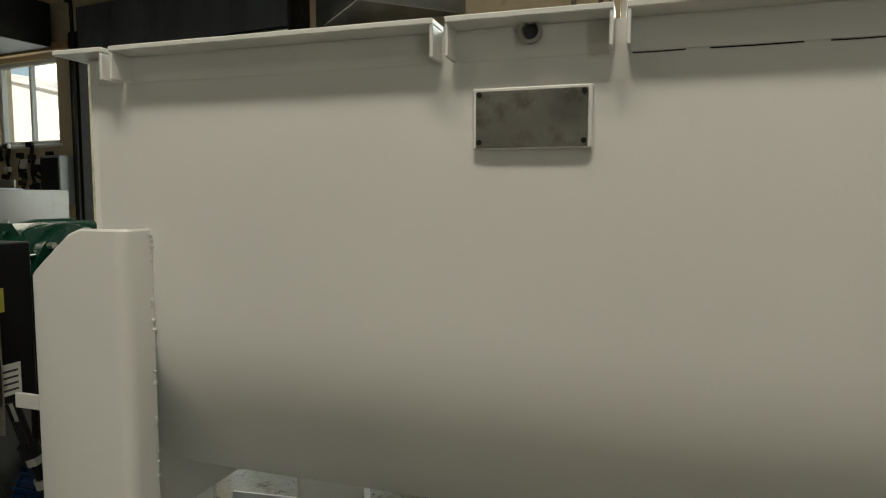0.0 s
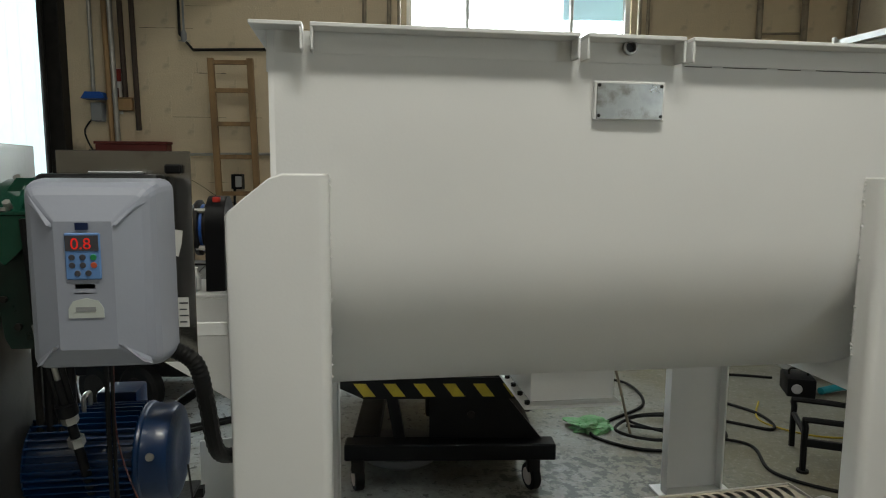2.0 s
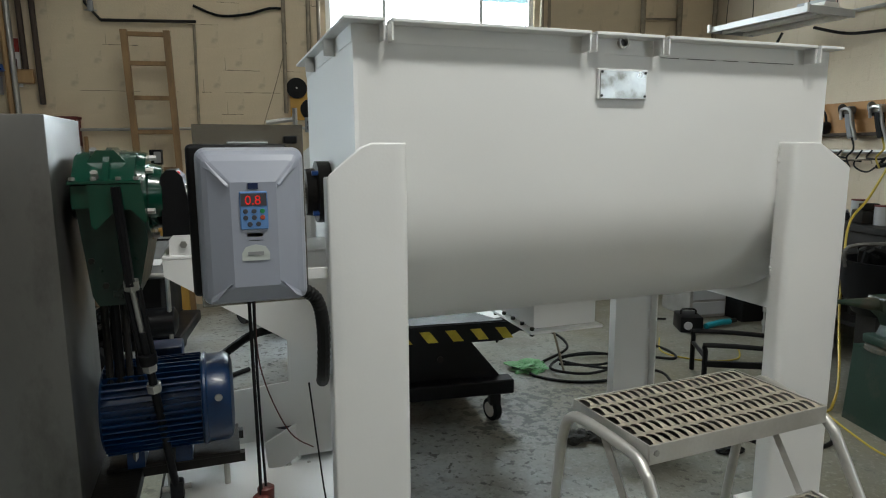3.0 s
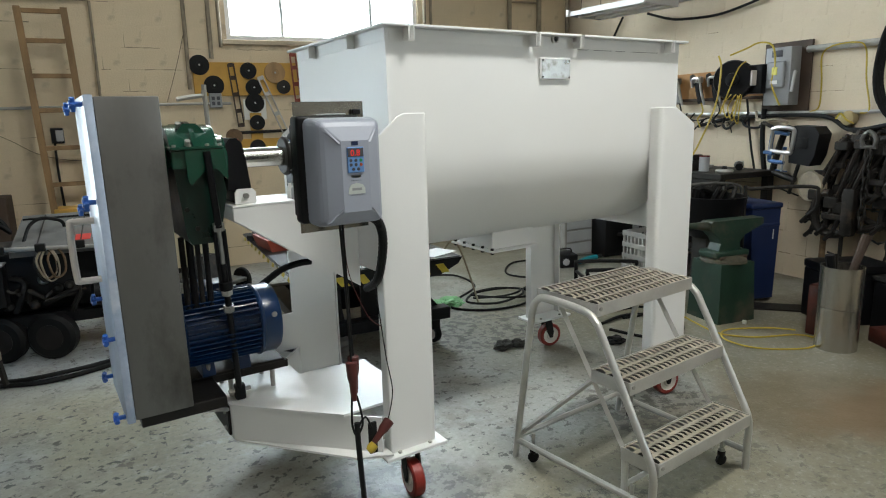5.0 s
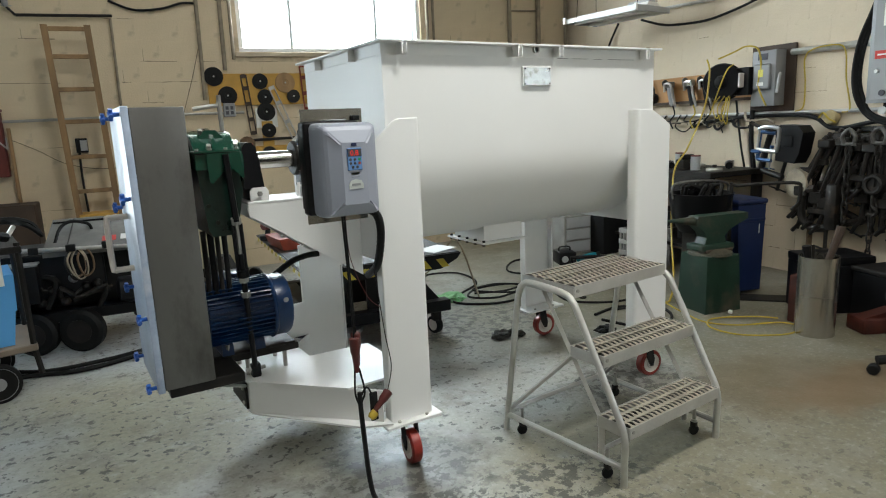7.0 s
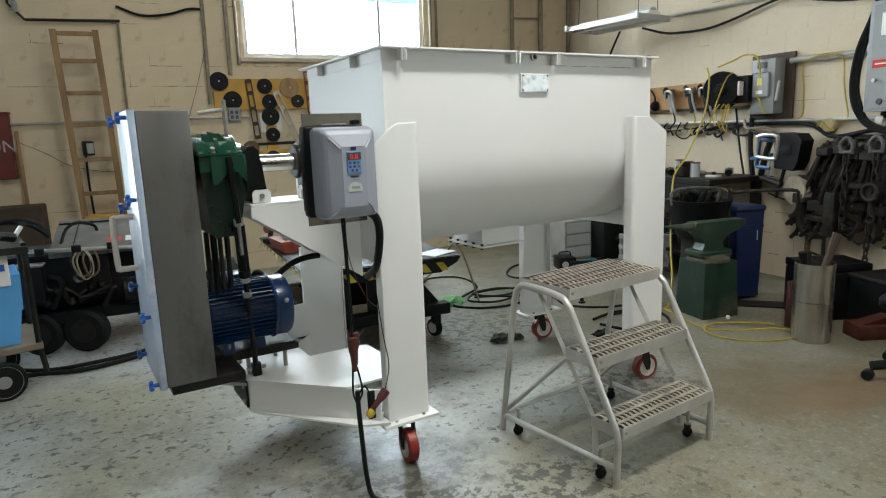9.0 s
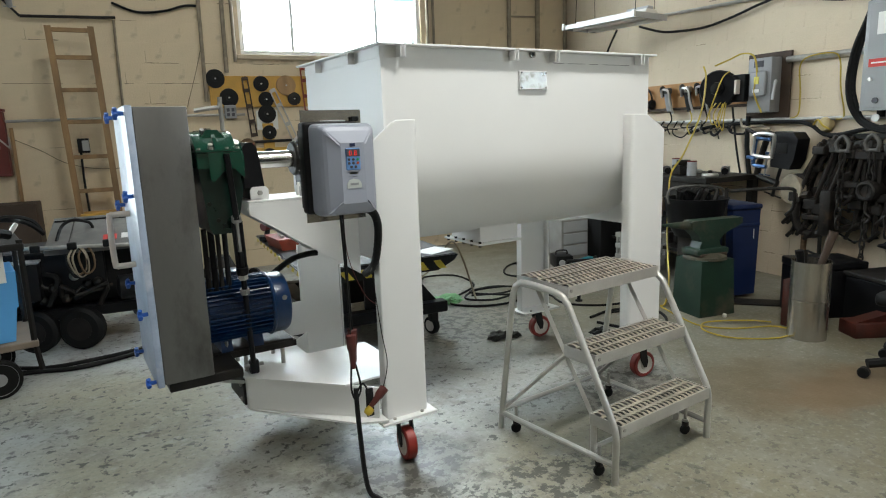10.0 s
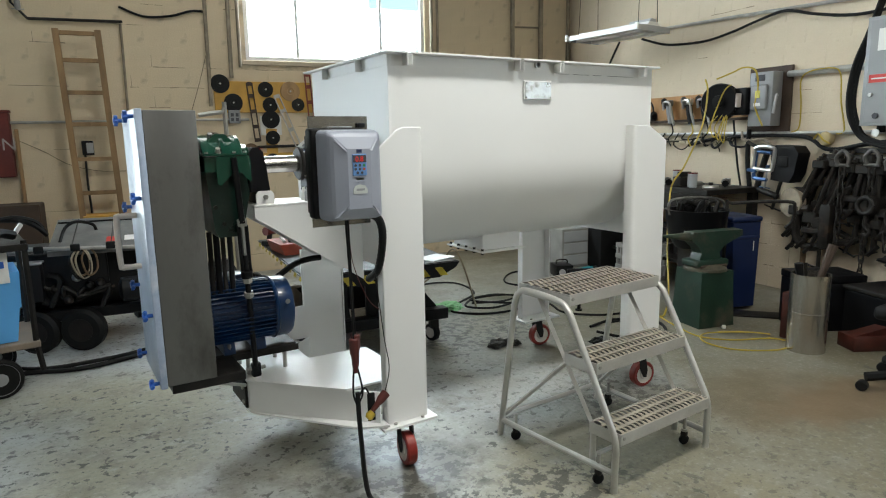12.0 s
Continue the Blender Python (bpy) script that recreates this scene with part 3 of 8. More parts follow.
part("bolt_tab", bevel_all(prism(B(), [(-1.17, 1.194), (-1.09, 1.194), (-1.09, 1.236), (-1.102, 1.25), (-1.158, 1.25), (-1.17, 1.236)], "y", 0.385, 0.395), 0.002, 1), WHITE, blk, "white tab with a bolt")
part("bolt", cyl(B(), (-1.13, 0.372, 1.224), (-1.13, 0.385, 1.224), 0.011, seg=6), GALV, blk)
bm = bevel_all(prism(B(), [(-1.186, 1.246), (-1.100, 1.246), (-1.112, 1.36), (-1.122, 1.42), (-1.140, 1.440), (-1.166, 1.440), (-1.182, 1.42)], "y", TYC - 0.085, TYC + 0.085), 0.010, 2)
part("bearing_housing", bm, BLACK_G, blk, "black cast bearing housing")
part("grease_mark", box(B(), -1.150, -1.128, TYC - 0.075, TYC - 0.055, 1.418, 1.436, 0.003, 1), REDDOT, blk, "small red mark on the bearing")
arch = [(TYC - 0.088, 1.194)] + [(TYC + 0.080 * math.cos(math.pi - math.pi * k / 14), TZC + 0.01 + 0.080 * math.sin(math.pi * k / 14)) for k in range(15)] + [(TYC + 0.088, 1.194)]
seal = part("seal_carrier", bevel_all(prism(B(), arch, "x", -0.900, -0.850), 0.004, 1), BLACK_G, mixer, "black bearing housing beside the shaft seal")
part("grease_mark", box(B(), -0.885, -0.865, TYC - 0.050, TYC - 0.025, 1.432, 1.448, 0.003, 1), REDDOT, seal, "small red mark on the housing")
part("seal_ring", lathe(B(), (-0.9415, TYC, TZC), (1, 0, 0), [(0, 0.045), (0, 0.070), (0.008, 0.078), (0.018, 0.078), (0.022, 0.062), (0.034, 0.062), (0.036, 0.076), (0.041, 0.076), (0.041, 0.05)], 30), GRIME, seal, "dark ribbed seal ring")
part("seal_band", lathe(B(), (-0.923, TYC, TZC), (1, 0, 0), [(0, 0.05), (0, 0.066), (0.010, 0.066), (0.010, 0.05)], 28), BLUE_K, seal, "blue band round the seal")
for a in range(4):
    t = math.pi / 4 + a * math.pi / 2
    part("seal_bolt", cyl(B(), (-0.93, TYC + 0.072 * math.cos(t), TZC + 0.072 * math.sin(t)), (-0.9005, TYC + 0.072 * math.cos(t), TZC + 0.072 * math.sin(t)), 0.007, seg=8), GALV, seal)
for y in (TYC - 0.10, TYC - 0.05):
    part("grease_bottle", lathe(B(), (-0.935, y, 1.194), (0, 0, 1), [(0, 0.014), (0.04, 0.014), (0.05, 0.007), (0.06, 0.007)], 14), GREY_L if y < TYC - 0.07 else LABEL, mixer)
part("drive_shaft", cyl(B(), (-1.34, TYC, TZC), (TX0 - 0.012, TYC, TZC), 0.038, seg=28), SHAFT, mixer, "polished steel drive shaft")
bm = lathe(B(), (TX0 - 0.09, TYC, TZC), (1, 0, 0), [(0, 0.045), (0, 0.075), (0.03, 0.078), (0.035, 0.10), (0.077, 0.10), (0.077, 0.05)], 26)
part("shaft_seal", bm, GRIME, mixer, "dark shaft seal gland on the end plate")
for a in range(4):
    t = math.pi / 4 + a * math.pi / 2
    y, z = TYC + 0.09 * math.cos(t), TZC + 0.09 * math.sin(t)
    part("gland_bolt", cyl(B(), (TX0 - 0.075, y, z), (TX0 - 0.03, y, z), 0.008, seg=8), BLUE_K, mixer, "blue capped gland bolt")

# lower platform: flat top plate on slanting beams that run back to the legs
PTS = [(-1.256, 0.432), (-0.918, 0.078), (-0.775, 0.085), (-0.60, 0.085), (-0.60, 0.556), (-0.905, 0.566), (-0.913, 0.575), (-0.913, 0.800), (-1.250, 0.800)]
plat = part("motor_platform", bevel_all(prism(B(), PTS, "z", 0.376, 0.386), 0.0015, 1), WHITE, mixer, "white splayed platform under the motor")


def beam(x0, y0, x1, y1, z0, z1, t, name="platform_skirt"):
    d = Vector((x1 - x0, y1 - y0, 0)).normalized()
    n = Vector((-d.y, d.x, 0)) * t / 2
    return part(name, bevel_all(prism(B(), [(x0 + n.x, y0 + n.y), (x1 + n.x, y1 + n.y), (x1 - n.x, y1 - n.y), (x0 - n.x, y0 - n.y)], "z", z0, z1), 0.0015, 1), WHITE, plat)


beam(-1.246, 0.436, -0.800, -0.010, 0.231, 0.3755, 0.008)
beam(-1.248, 0.444, -1.248, 0.795, 0.231, 0.3755, 0.008)
beam(-0.920, 0.795, -1.243, 0.795, 0.231, 0.3755, 0.008)
beam(-0.915, 0.790, -0.772, 0.945, 0.231, 0.3755, 0.008)
beam(-0.917, 0.571, -0.610, 0.562, 0.300, 0.3755, 0.008)
part("bottom_flange", bevel_all(prism(B(), [(-0.775, -0.050), (-0.90, 0.005), (-1.225, 0.405), (-1.246, 0.44), (-1.252, 0.50), (-1.25, 0.80), (-1.15, 0.80), (-1.15, 0.50), (-1.13, 0.46), (-0.775, 0.06)], "z", 0.222, 0.2305), 0.0015, 1), WHITE, plat)
part("end_bracket", box(B(), -1.2645, -1.2525, 0.45, 0.70, 0.246, 0.372, 0.002, 1), GRIME, plat, "dark steel bracket bolted to the platform end")
for y, z in ((0.48, 0.34), (0.48, 0.27)):
    part("bolt", cyl(B(), (-1.273, y, z), (-1.265, y, z), 0.010, seg=6), GALV, plat)
part("rear_leg_plate", bevel_all(prism(B(), [(-1.06, 0.232), (-0.566, 0.232), (-0.566, 0.875), (-0.792, 0.875), (-0.792, 0.560), (-1.06, 0.545)], "y", 0.936, 0.944), 0.0015, 1), WHITE, plat, "stepped white plate between platform and rear leg")
part("plate_edge", box(B(), -0.799, -0.792, 0.926, 0.946, 0.56, 0.875, 0.001, 1), WHITE, plat)
part("slot_lip", prism(B(), [(-0.885, 0.372), (-0.772, 0.330), (-0.772, 0.340), (-0.866, 0.372)], "y", 0.930, 0.9355), WHITE, plat)
part("slot_edge", box(B(), -0.780, -0.772, 0.930, 0.9355, 0.341, 0.371), WHITE, plat)
# No hole is cut: a dark prism on the plate paints the opening.
part("slot", prism(B(), [(-0.862, 0.371), (-0.781, 0.343), (-0.781, 0.371)], "y", 0.9335, 0.9357), INK, plat, "dark raised triangle painted for an opening in the plate")
# slotted motor base
mb = part("motor_base", box(B(), -1.40, -1.005, 0.475, 0.70, 0.502, 0.514, 0.002, 1), GRIME, mixer, "dark slotted steel motor base plate")
for y in (0.48, 0.66):
    part("rail", box(B(), -1.40, -0.99, y, y + 0.03, 0.472, 0.5015), GRIME, mb)
for x in (-1.225, -1.05):
    for y in (0.515, 0.68):
        part("jack_screw", cyl(B(), (x, y, 0.386), (x, y, 0.5015), 0.010, seg=10), GALV, mb)
# torque rod leaning from the gear reducer down to the platform
RA, RB = Vector((-1.205, 0.462, 0.425)), Vector((-1.264, 0.285, 1.13))


def on_rod(k):
    return RA + (RB - RA) * k


rod = part("torque_rod", cyl(B(), on_rod(0.02), on_rod(0.80), 0.0125, seg=12), BLACK_G, mixer, "black threaded torque rod")
for k in (0.52, 0.62, 0.985):
    part("nut", cyl(B(), on_rod(k), on_rod(k + 0.035), 0.021, seg=6), GALV, rod)
for dx in (-0.016, 0.016):
    part("turnbuckle_bar", cyl(B(), on_rod(0.66) + Vector((dx, 0, 0)), on_rod(0.985) + Vector((dx, 0, 0)), 0.008, seg=8), BLACK_G, rod)
part("turnbuckle_end", cyl(B(), on_rod(0.655), on_rod(0.70), 0.026, seg=12), BLACK_G, rod)
part("upper_stud", cyl(B(), on_rod(0.80), on_rod(1.0), 0.008, seg=10), GALV, rod)
bm = box(B(), -0.021, 0.021, -0.019, 0.019, 0.0, 0.066, 0.008, 2)
bm.transform(Matrix.Translation((-1.203, 0.466, 0.3865)))
part("clevis", bm, BLACK_G, rod)
part("clevis_pin", cyl(B(), (-1.247, 0.466, 0.425), (-1.160, 0.466, 0.425), 0.009, seg=10), GALV, rod)

# ---------- gear reducer ----------
gear = part("gear_reducer", bevel_all(prism(B(), [(0.295, 1.345), (0.295, 1.405), (0.375, 1.478), (0.44, 1.494), (0.54, 1.494), (0.605, 1.478), (0.685, 1.405), (0.685, 1.345)], "x", -1.392, -1.240), 0.010, 2), GREEN_P, mixer, "glossy dark green shaft-mounted gear reducer")
# Casing is the same green; GREEN_D paints its shade in.
part("lower_casing", bevel_all(prism(B(), [(-1.388, 1.344), (-1.226, 1.344), (-1.216, 1.25), (-1.250, 1.095), (-1.272, 1.072), (-1.352, 1.072), (-1.366, 1.10)], "y", 0.315, 0.665), 0.010, 2), GREEN_D, gear, "lower gear casing in green darkened for shade")
part("front_tab", bevel_all(prism(B(), [(-1.352, 1.412), (-1.222, 1.412), (-1.212, 1.310), (-1.216, 1.300), (-1.250, 1.340), (-1.286, 1.340), (-1.338, 1.288), (-1.348, 1.300)], "y", 0.283, 0.2945), 0.002, 1), GREEN_P, gear, "green flange tab cut to a notch")
part("rib_flange", bevel_all(prism(B(), [(0.285, 1.36), (0.285, 1.41), (0.37, 1.490), (0.44, 1.506), (0.54, 1.506), (0.61, 1.490), (0.695, 1.41), (0.695, 1.36)], "x", -1.318, -1.302), 0.003, 1), GREEN_P, gear)
part("split_flange", box(B(), -1.398, -1.222, 0.280, 0.70, 1.408, 1.420, 0.003, 1), GREEN_P, gear)
part("casing_hump", bevel_all(prism(B(), [(-1.385, 1.43), (-1.335, 1.498), (-1.290, 1.498), (-1.245, 1.445), (-1.232, 1.415), (-1.385, 1.415)], "y", 0.36, 0.62), 0.006, 2), GREEN_P, gear)
bm = lathe(B(), (-1.240, TYC, TZC), (1, 0, 0), [(0, 0.135), (0.022, 0.13), (0.026, 0.10), (0.06, 0.092), (0.064, 0.06)], 28)
part("output_boss", bm, GREEN_P, gear)
part("input_boss", lathe(B(), (-1.392, TYC, TZC), (-1, 0, 0), [(0, 0.10), (0.012, 0.09), (0.016, 0.05)], 28), GREEN_P, gear)
for x, y in ((-1.385, 0.286), (-1.335, 0.286), (-1.275, 0.286), (-1.232, 0.286), (-1.232, 0.38), (-1.232, 0.60)):
    part("bolt", cyl(B(), (x, y, 1.4195), (x, y, 1.428), 0.0078, seg=6), GALV, gear)
for x, y, z in ((-1.345, 0.395, 1.485), (-1.262, 0.41, 1.465), (-1.335, 0.315, 1.425)):
    part("bolt", cyl(B(), (x, y, z), (x, y - 0.012, z + 0.016), 0.010, seg=6), GALV, gear)
for a in range(6):
    t = a * math.pi / 3 + 0.3
    part("bolt", cyl(B(), (-1.222, TYC + 0.117 * math.cos(t), TZC + 0.117 * math.sin(t)), (-1.198, TYC + 0.117 * math.cos(t), TZC + 0.117 * math.sin(t)), 0.009, seg=6), GALV, gear)
for x, z in ((-1.36, 1.20), (-1.33, 1.13)):
    part("casing_bolt", cyl(B(), (x, 0.305, z), (x, 0.3145, z), 0.009, seg=6), GRIME, gear)
part("torque_arm", tube(B(), [(-1.282, 0.274, 1.402), (-1.266, 0.274, 1.13)], 0.013, 8, 0), BLACK_G, gear, "dark torque arm bolted to the reducer")
for dx, r in ((0.0, 0.011), (0.028, 0.014), (0.055, 0.010), (0.085, 0.012)):
    part("conduit_stub", cyl(B(), (-1.365 + dx, 0.46, 0.80), (-1.365 + dx, 0.46, 1.08), r, seg=10), GRIME if dx in (0.0, 0.055) else BLACK_G, gear)

# ---------- motor ----------
MZ, MY = 0.692, 0.53
MX0, MX1 = -1.40, -1.02
motor = part("motor", lathe(B(), (MX0, MY, MZ), (1, 0, 0), [(0, 0.06), (0, 0.10), (0.004, 0.133), (0.010, 0.137), (0.014, 0.128), (0.288, 0.128), (0.290, 0.146), (0.296, 0.150), (0.303, 0.148), (0.307, 0.143), (0.362, 0.143), (0.376, 0.134), (0.384, 0.112), (0.386, 0.07), (0.380, 0.05), (0.380, 0.01)], 40), BLUE_P, mixer, "dark blue finned electric motor")
for i in range(44):
    a = 2 * math.pi * i / 44
    if -2.2 < (a if a < math.pi else a - 2 * math.pi) < -0.95:
        continue
    bm = box(B(), MX0 + 0.012, MX0 + 0.2875, -0.0019, 0.0019, 0.124, 0.150)
    bm.transform(Matrix.Translation((0, MY, MZ)) @ Matrix.Rotation(a - math.pi / 2, 4, 'X'))
    part("fin", bm, BLUE_P, motor)
for x in (MX0 + 0.06, MX0 + 0.20):
    part("mounting_foot", bevel_all(prism(B(), [(MY - 0.07, 0.514), (MY - 0.07, 0.532), (MY - 0.05, 0.580), (MY + 0.08, 0.580), (MY + 0.14, 0.534), (MY + 0.14, 0.514)], "x", x, x + 0.05), 0.003, 1), BLUE_P, motor)
part("terminal_box", box(B(), MX0 + 0.11, MX0 + 0.23, MY + 0.11, MY + 0.22, MZ + 0.02, MZ + 0.15, 0.01, 2), BLUE_P, motor)
part("lifting_eye", tube(B(), [(-1.27, MY - 0.02, MZ + 0.135), (-1.27, MY - 0.02, MZ + 0.18), (-1.27, MY + 0.02, MZ + 0.18), (-1.27, MY + 0.02, MZ + 0.135)], 0.007, 8, 6), GALV, motor)
bm = lathe(B(), (-1.06, MY - 0.150, MZ + 0.05), (0, -1, 0), [(0, 0.012), (0.006, 0.010)], 12)
part("plug", bm, GALV, motor)
for y in (MY - 0.06, MY + 0.12):
    part("hold_down_bolt", cyl(B(), (MX0 + 0.085, y, 0.53), (MX0 + 0.085, y, 0.56), 0.009, seg=6), GALV, motor)

# ---------- belt guard ----------
GX0, GX1, GY0, GY1, GZ0, GZ1 = -1.612, -1.422, 0.235, 0.655, 0.503, 1.588
guard = part("belt_guard", box(B(), GX0, GX1, GY0, GY1, GZ0, GZ1, 0.004, 2), STEEL, mixer, "tall brushed stainless belt guard box")
part("guard_lid", box(B(), GX0 - 0.028, GX0 - 0.001, GY0 - 0.006, GY1 + 0.006, GZ0 - 0.006, GZ1 + 0.006, 0.005, 2), POLY, guard, "guard lid still in pale blue film")
for y, z in ((GY0 + 0.02, 1.565), (GY0 + 0.02, 1.26), (GY0 + 0.02, 0.80), (GY0 + 0.02, 0.52), (GY1 - 0.05, 1.56), (GY1 - 0.05, 1.20), (GY1 - 0.05, 0.86), (GY1 - 0.05, 0.55)):
    bm = B()
    x = GX0 - 0.029
    cyl(bm, (x, y, z), (x - 0.022, y, z), 0.008, seg=10)
    for a in range(4):
        t = a * math.pi / 2 + 0.4
        cyl(bm, (x - 0.028, y, z), (x - 0.028, y + 0.022 * math.cos(t), z + 0.022 * math.sin(t)), 0.008, seg=8)
    cyl(bm, (x - 0.020, y, z), (x - 0.038, y, z), 0.012, seg=10)
    part("star_knob", bm, BLUE_K, guard, "blue plastic star knob")
hx = GX0 - 0.029
part("guard_handle", tube(B(), [(hx, 0.47, 1.175), (hx - 0.06, 0.47, 1.175), (hx - 0.075, 0.47, 1.16), (hx - 0.075, 0.47, 0.98), (hx - 0.06, 0.47, 0.965), (hx, 0.47, 0.965)], 0.012, 10, 3), WHEEL_W, guard, "cream pull handle on the guard lid")
part("guard_mount", box(B(), GX0 + 0.018, -1.300, 0.260, 0.62, 0.458, 0.500, 0.003, 1), GRIME, guard, "dark bracket below the guard")
part("guard_pin", cyl(B(), (-1.42, 0.294, 0.46), (-1.262, 0.45, 0.36), 0.008, seg=10), STEEL_H, guard)
for z in (1.36,):
    part("hub_cover", cyl(B(), (GX1, TYC, z), (GX1 + 0.04, TYC, z), 0.06, seg=20), BLACK_G, guard)

# ---------- speed drive enclosure ----------
VX0, VX1, VZ0, VZ1, VY = -1.069, -0.843, 1.163, 1.503, -0.236
MIRRORY = pbr("polished_sheet", (0.38, 0.365, 0.335), 0.20, 0.95, var=0.1, scale=6, bump=0.01, stain=0.35, stain_c=(0.22, 0.19, 0.15), stain_scale=9, rvar=0.08)
drive = part("speed_drive", box(B(), VX0 - 0.020, VX1 - 0.026, -0.101, -0.038, VZ0 + 0.004, VZ1 + 0.008, 0.012, 3), BLACK_G, mixer, "washdown motor speed drive on a stainless plate")
part("mounting_plate", box(B(), -1.074, -0.825, -0.037, -0.034, 1.128, 1.556, 0.001, 1), MIRRORY, drive, "stainless mounting plate behind the drive")
part("plate_label", box(B(), -0.860, -0.839, -0.0382, -0.0372, 1.201, 1.262), LABEL, drive, "white printed label on the plate")
for k in range(4):
    part("print_bar", box(B(), -0.857, -0.843 + 0.003 * (k % 2), -0.0387, -0.0383, 1.210 + 0.013 * k, 1.213 + 0.013 * k), INK, drive)
part("heat_sink", box(B(), VX0 + 0.01, VX1 - 0.006, -0.033, 0.052, VZ0 + 0.015, VZ1 - 0.02, 0.003, 1), BLACK_G, drive)
part("plate_arm", box(B(), -0.845, -0.770, 0.000, 0.006, 1.17, 1.20, 0.002, 1), WHITE, drive, "white strap that holds the plate to the leg")
# moulded cover: flat middle panel, gently sloped sides, soft rounded rim
cx = (VX0 + VX1) / 2
bm = B()
RIM = [(0.000, -0.102), (0.000, -0.150), (0.002, -0.172), (0.006, -0.190), (0.013, -0.203), (0.024, -0.213)]
PANEL = (cx - 0.045, cx + 0.047, 1.212, 1.432)


def rounded_rect(x0, x1, z0, z1, r, y):
    out = []
    for ccx, ccz, a0 in ((x1 - r, z1 - r, 0), (x0 + r, z1 - r, 90), (x0 + r, z0 + r, 180), (x1 - r, z0 + r, 270)):
        for k in range(5):
            a = radians(a0 + 22.5 * k)
            out.append(bm.verts.new((ccx + r * math.cos(a), y, ccz + r * math.sin(a))))
    return out


loops = [rounded_rect(VX0 + d, VX1 - d, VZ0 + d, VZ1 - d * 1.15, max(0.022 - d * 0.4, 0.008), y) for d, y in RIM]
loops.append(rounded_rect(PANEL[0], PANEL[1], PANEL[2], PANEL[3], 0.003, VY))
for a, b in zip(loops, loops[1:]):
    for i in range(len(a)):
        j = (i + 1) % len(a)
        bm.faces.new((a[i], a[j], b[j], b[i]))
bm.faces.new(loops[-1])
bm.faces.new(loops[0][::-1])
cover = part("cover", bm, VFDG, drive, "bluish grey moulded plastic cover")
cover.data.set_sharp_from_angle(angle=radians(9))
for sx in (-1, 1):
    # long tapered ridges that run from the corners to the middle panel
    for za, zb, name in ((1.476, 1.425, "cover_ridge"), (1.190, 1.219, "cover_groove")):
        bm = B()
        xo, xi = cx + sx * 0.092, cx + sx * 0.048
        up = 0.008 if name == "cover_ridge" else -0.006
        vs = [bm.verts.new(c) for c in ((xo, -0.212, za), (xo + sx * 0.004, -0.2105, za - 0.013), (xi, VY + 0.001, zb - 0.002), (xi, VY + 0.001, zb + 0.003), (xo - sx * 0.01, -0.2200, za - up - 0.012), (xi + sx * 0.006, VY - 0.002, zb))]
        for f in ((0, 4, 5, 3), (4, 1, 2, 5), (0, 1, 4), (3, 5, 2), (0, 3, 2, 1)):
            bm.faces.new([vs[k] for k in f])
        part(name, bm, VFDG, drive)
KY = VY - 0.001
part("badge", box(B(), cx - 0.010, cx + 0.010, KY - 0.002, KY + 0.002, 1.418, 1.430), BLUEBIN, drive)
key = part("keypad", box(B(), -0.984, -0.928, KY - 0.003, KY + 0.002, 1.334, 1.413, 0.002, 1), VFDP, drive, "blue keypad with a red display")
part("display", box(B(), -0.982, -0.930, KY - 0.0042, KY - 0.003, 1.383, 1.409), INK, key)
text_part("digit", "0.8", 0.027, LED, key, pose(-0.974, KY - 0.0044, 1.386, 90), 0.0004)
GREENBTN, REDBTN = pbr("green_button", (0.02, 0.25, 0.08), 0.4), pbr("red_button", (0.45, 0.08, 0.03), 0.4)
for r in range(3):
    for c in range(3 if r < 2 else 2):
        x = -0.973 + c * 0.017 + (0.008 if r == 2 else 0)
        z = 1.372 - r * 0.0135
        mat = GREENBTN if (r, c) == (0, 2) else REDBTN if (r, c) == (1, 2) else INK
        bm = lathe(B(), (x, KY - 0.003, z), (0, -1, 0), [(0, 0.0052), (0.0015, 0.0045)], 14)
        part("button", bm, mat, key)
part("yellow_label", box(B(), -0.972, -0.940, KY + 0.001, KY + 0.0035, 1.318, 1.326), LABEL_Y, drive)
part("model_strip", box(B(), -0.974, -0.938, KY + 0.001, KY + 0.0035, 1.309, 1.311), INK, drive)
bm = prism(B(), [(-0.984, 1.268), (-0.928, 1.268), (-0.928, 1.284), (-0.936, 1.297), (-0.956, 1.302), (-0.976, 1.297), (-0.984, 1.284)], "y", KY + 0.004, KY - 0.001)
part("oval_badge", bm, BADGE, drive, "pale oval maker badge")
part("badge_bar", box(B(), -0.972, -0.940, KY - 0.0022, KY - 0.001, 1.279, 1.287), GREY_B, drive)
part("side_label", box(B(), VX1 - 0.0058, VX1 - 0.0048, -0.030, 0.018, 1.195, 1.255), LABEL, drive, "white printed label")
for k in range(4):
    part("print_bar", box(B(), VX1 - 0.0047, VX1 - 0.0042, -0.026 + 0.004 * (k % 2), 0.012, 1.203 + 0.012 * k, 1.207 + 0.012 * k), INK, drive)
part("warning_label", box(B(), VX1 - 0.0058, VX1 - 0.0048, -0.030, -0.008, 1.355, 1.40), LABEL_Y, drive, "yellow warning label")
part("side_tag", prism(B(), [(-0.868, 1.402), (-0.845, 1.398), (-0.848, 1.372), (-0.855, 1.346), (-0.864, 1.350)], "y", -0.0405, -0.0375), LABEL, drive, "torn white paper tag")
part("plate_block", box(B(), -0.872, -0.840, -0.052, -0.038, 1.512, 1.530, 0.003, 1), BLACK_G, drive)
part("top_gland", box(B(), -1.00, -0.91, -0.085, -0.045, 1.5115, 1.516, 0.002, 1), GREY_L, drive)
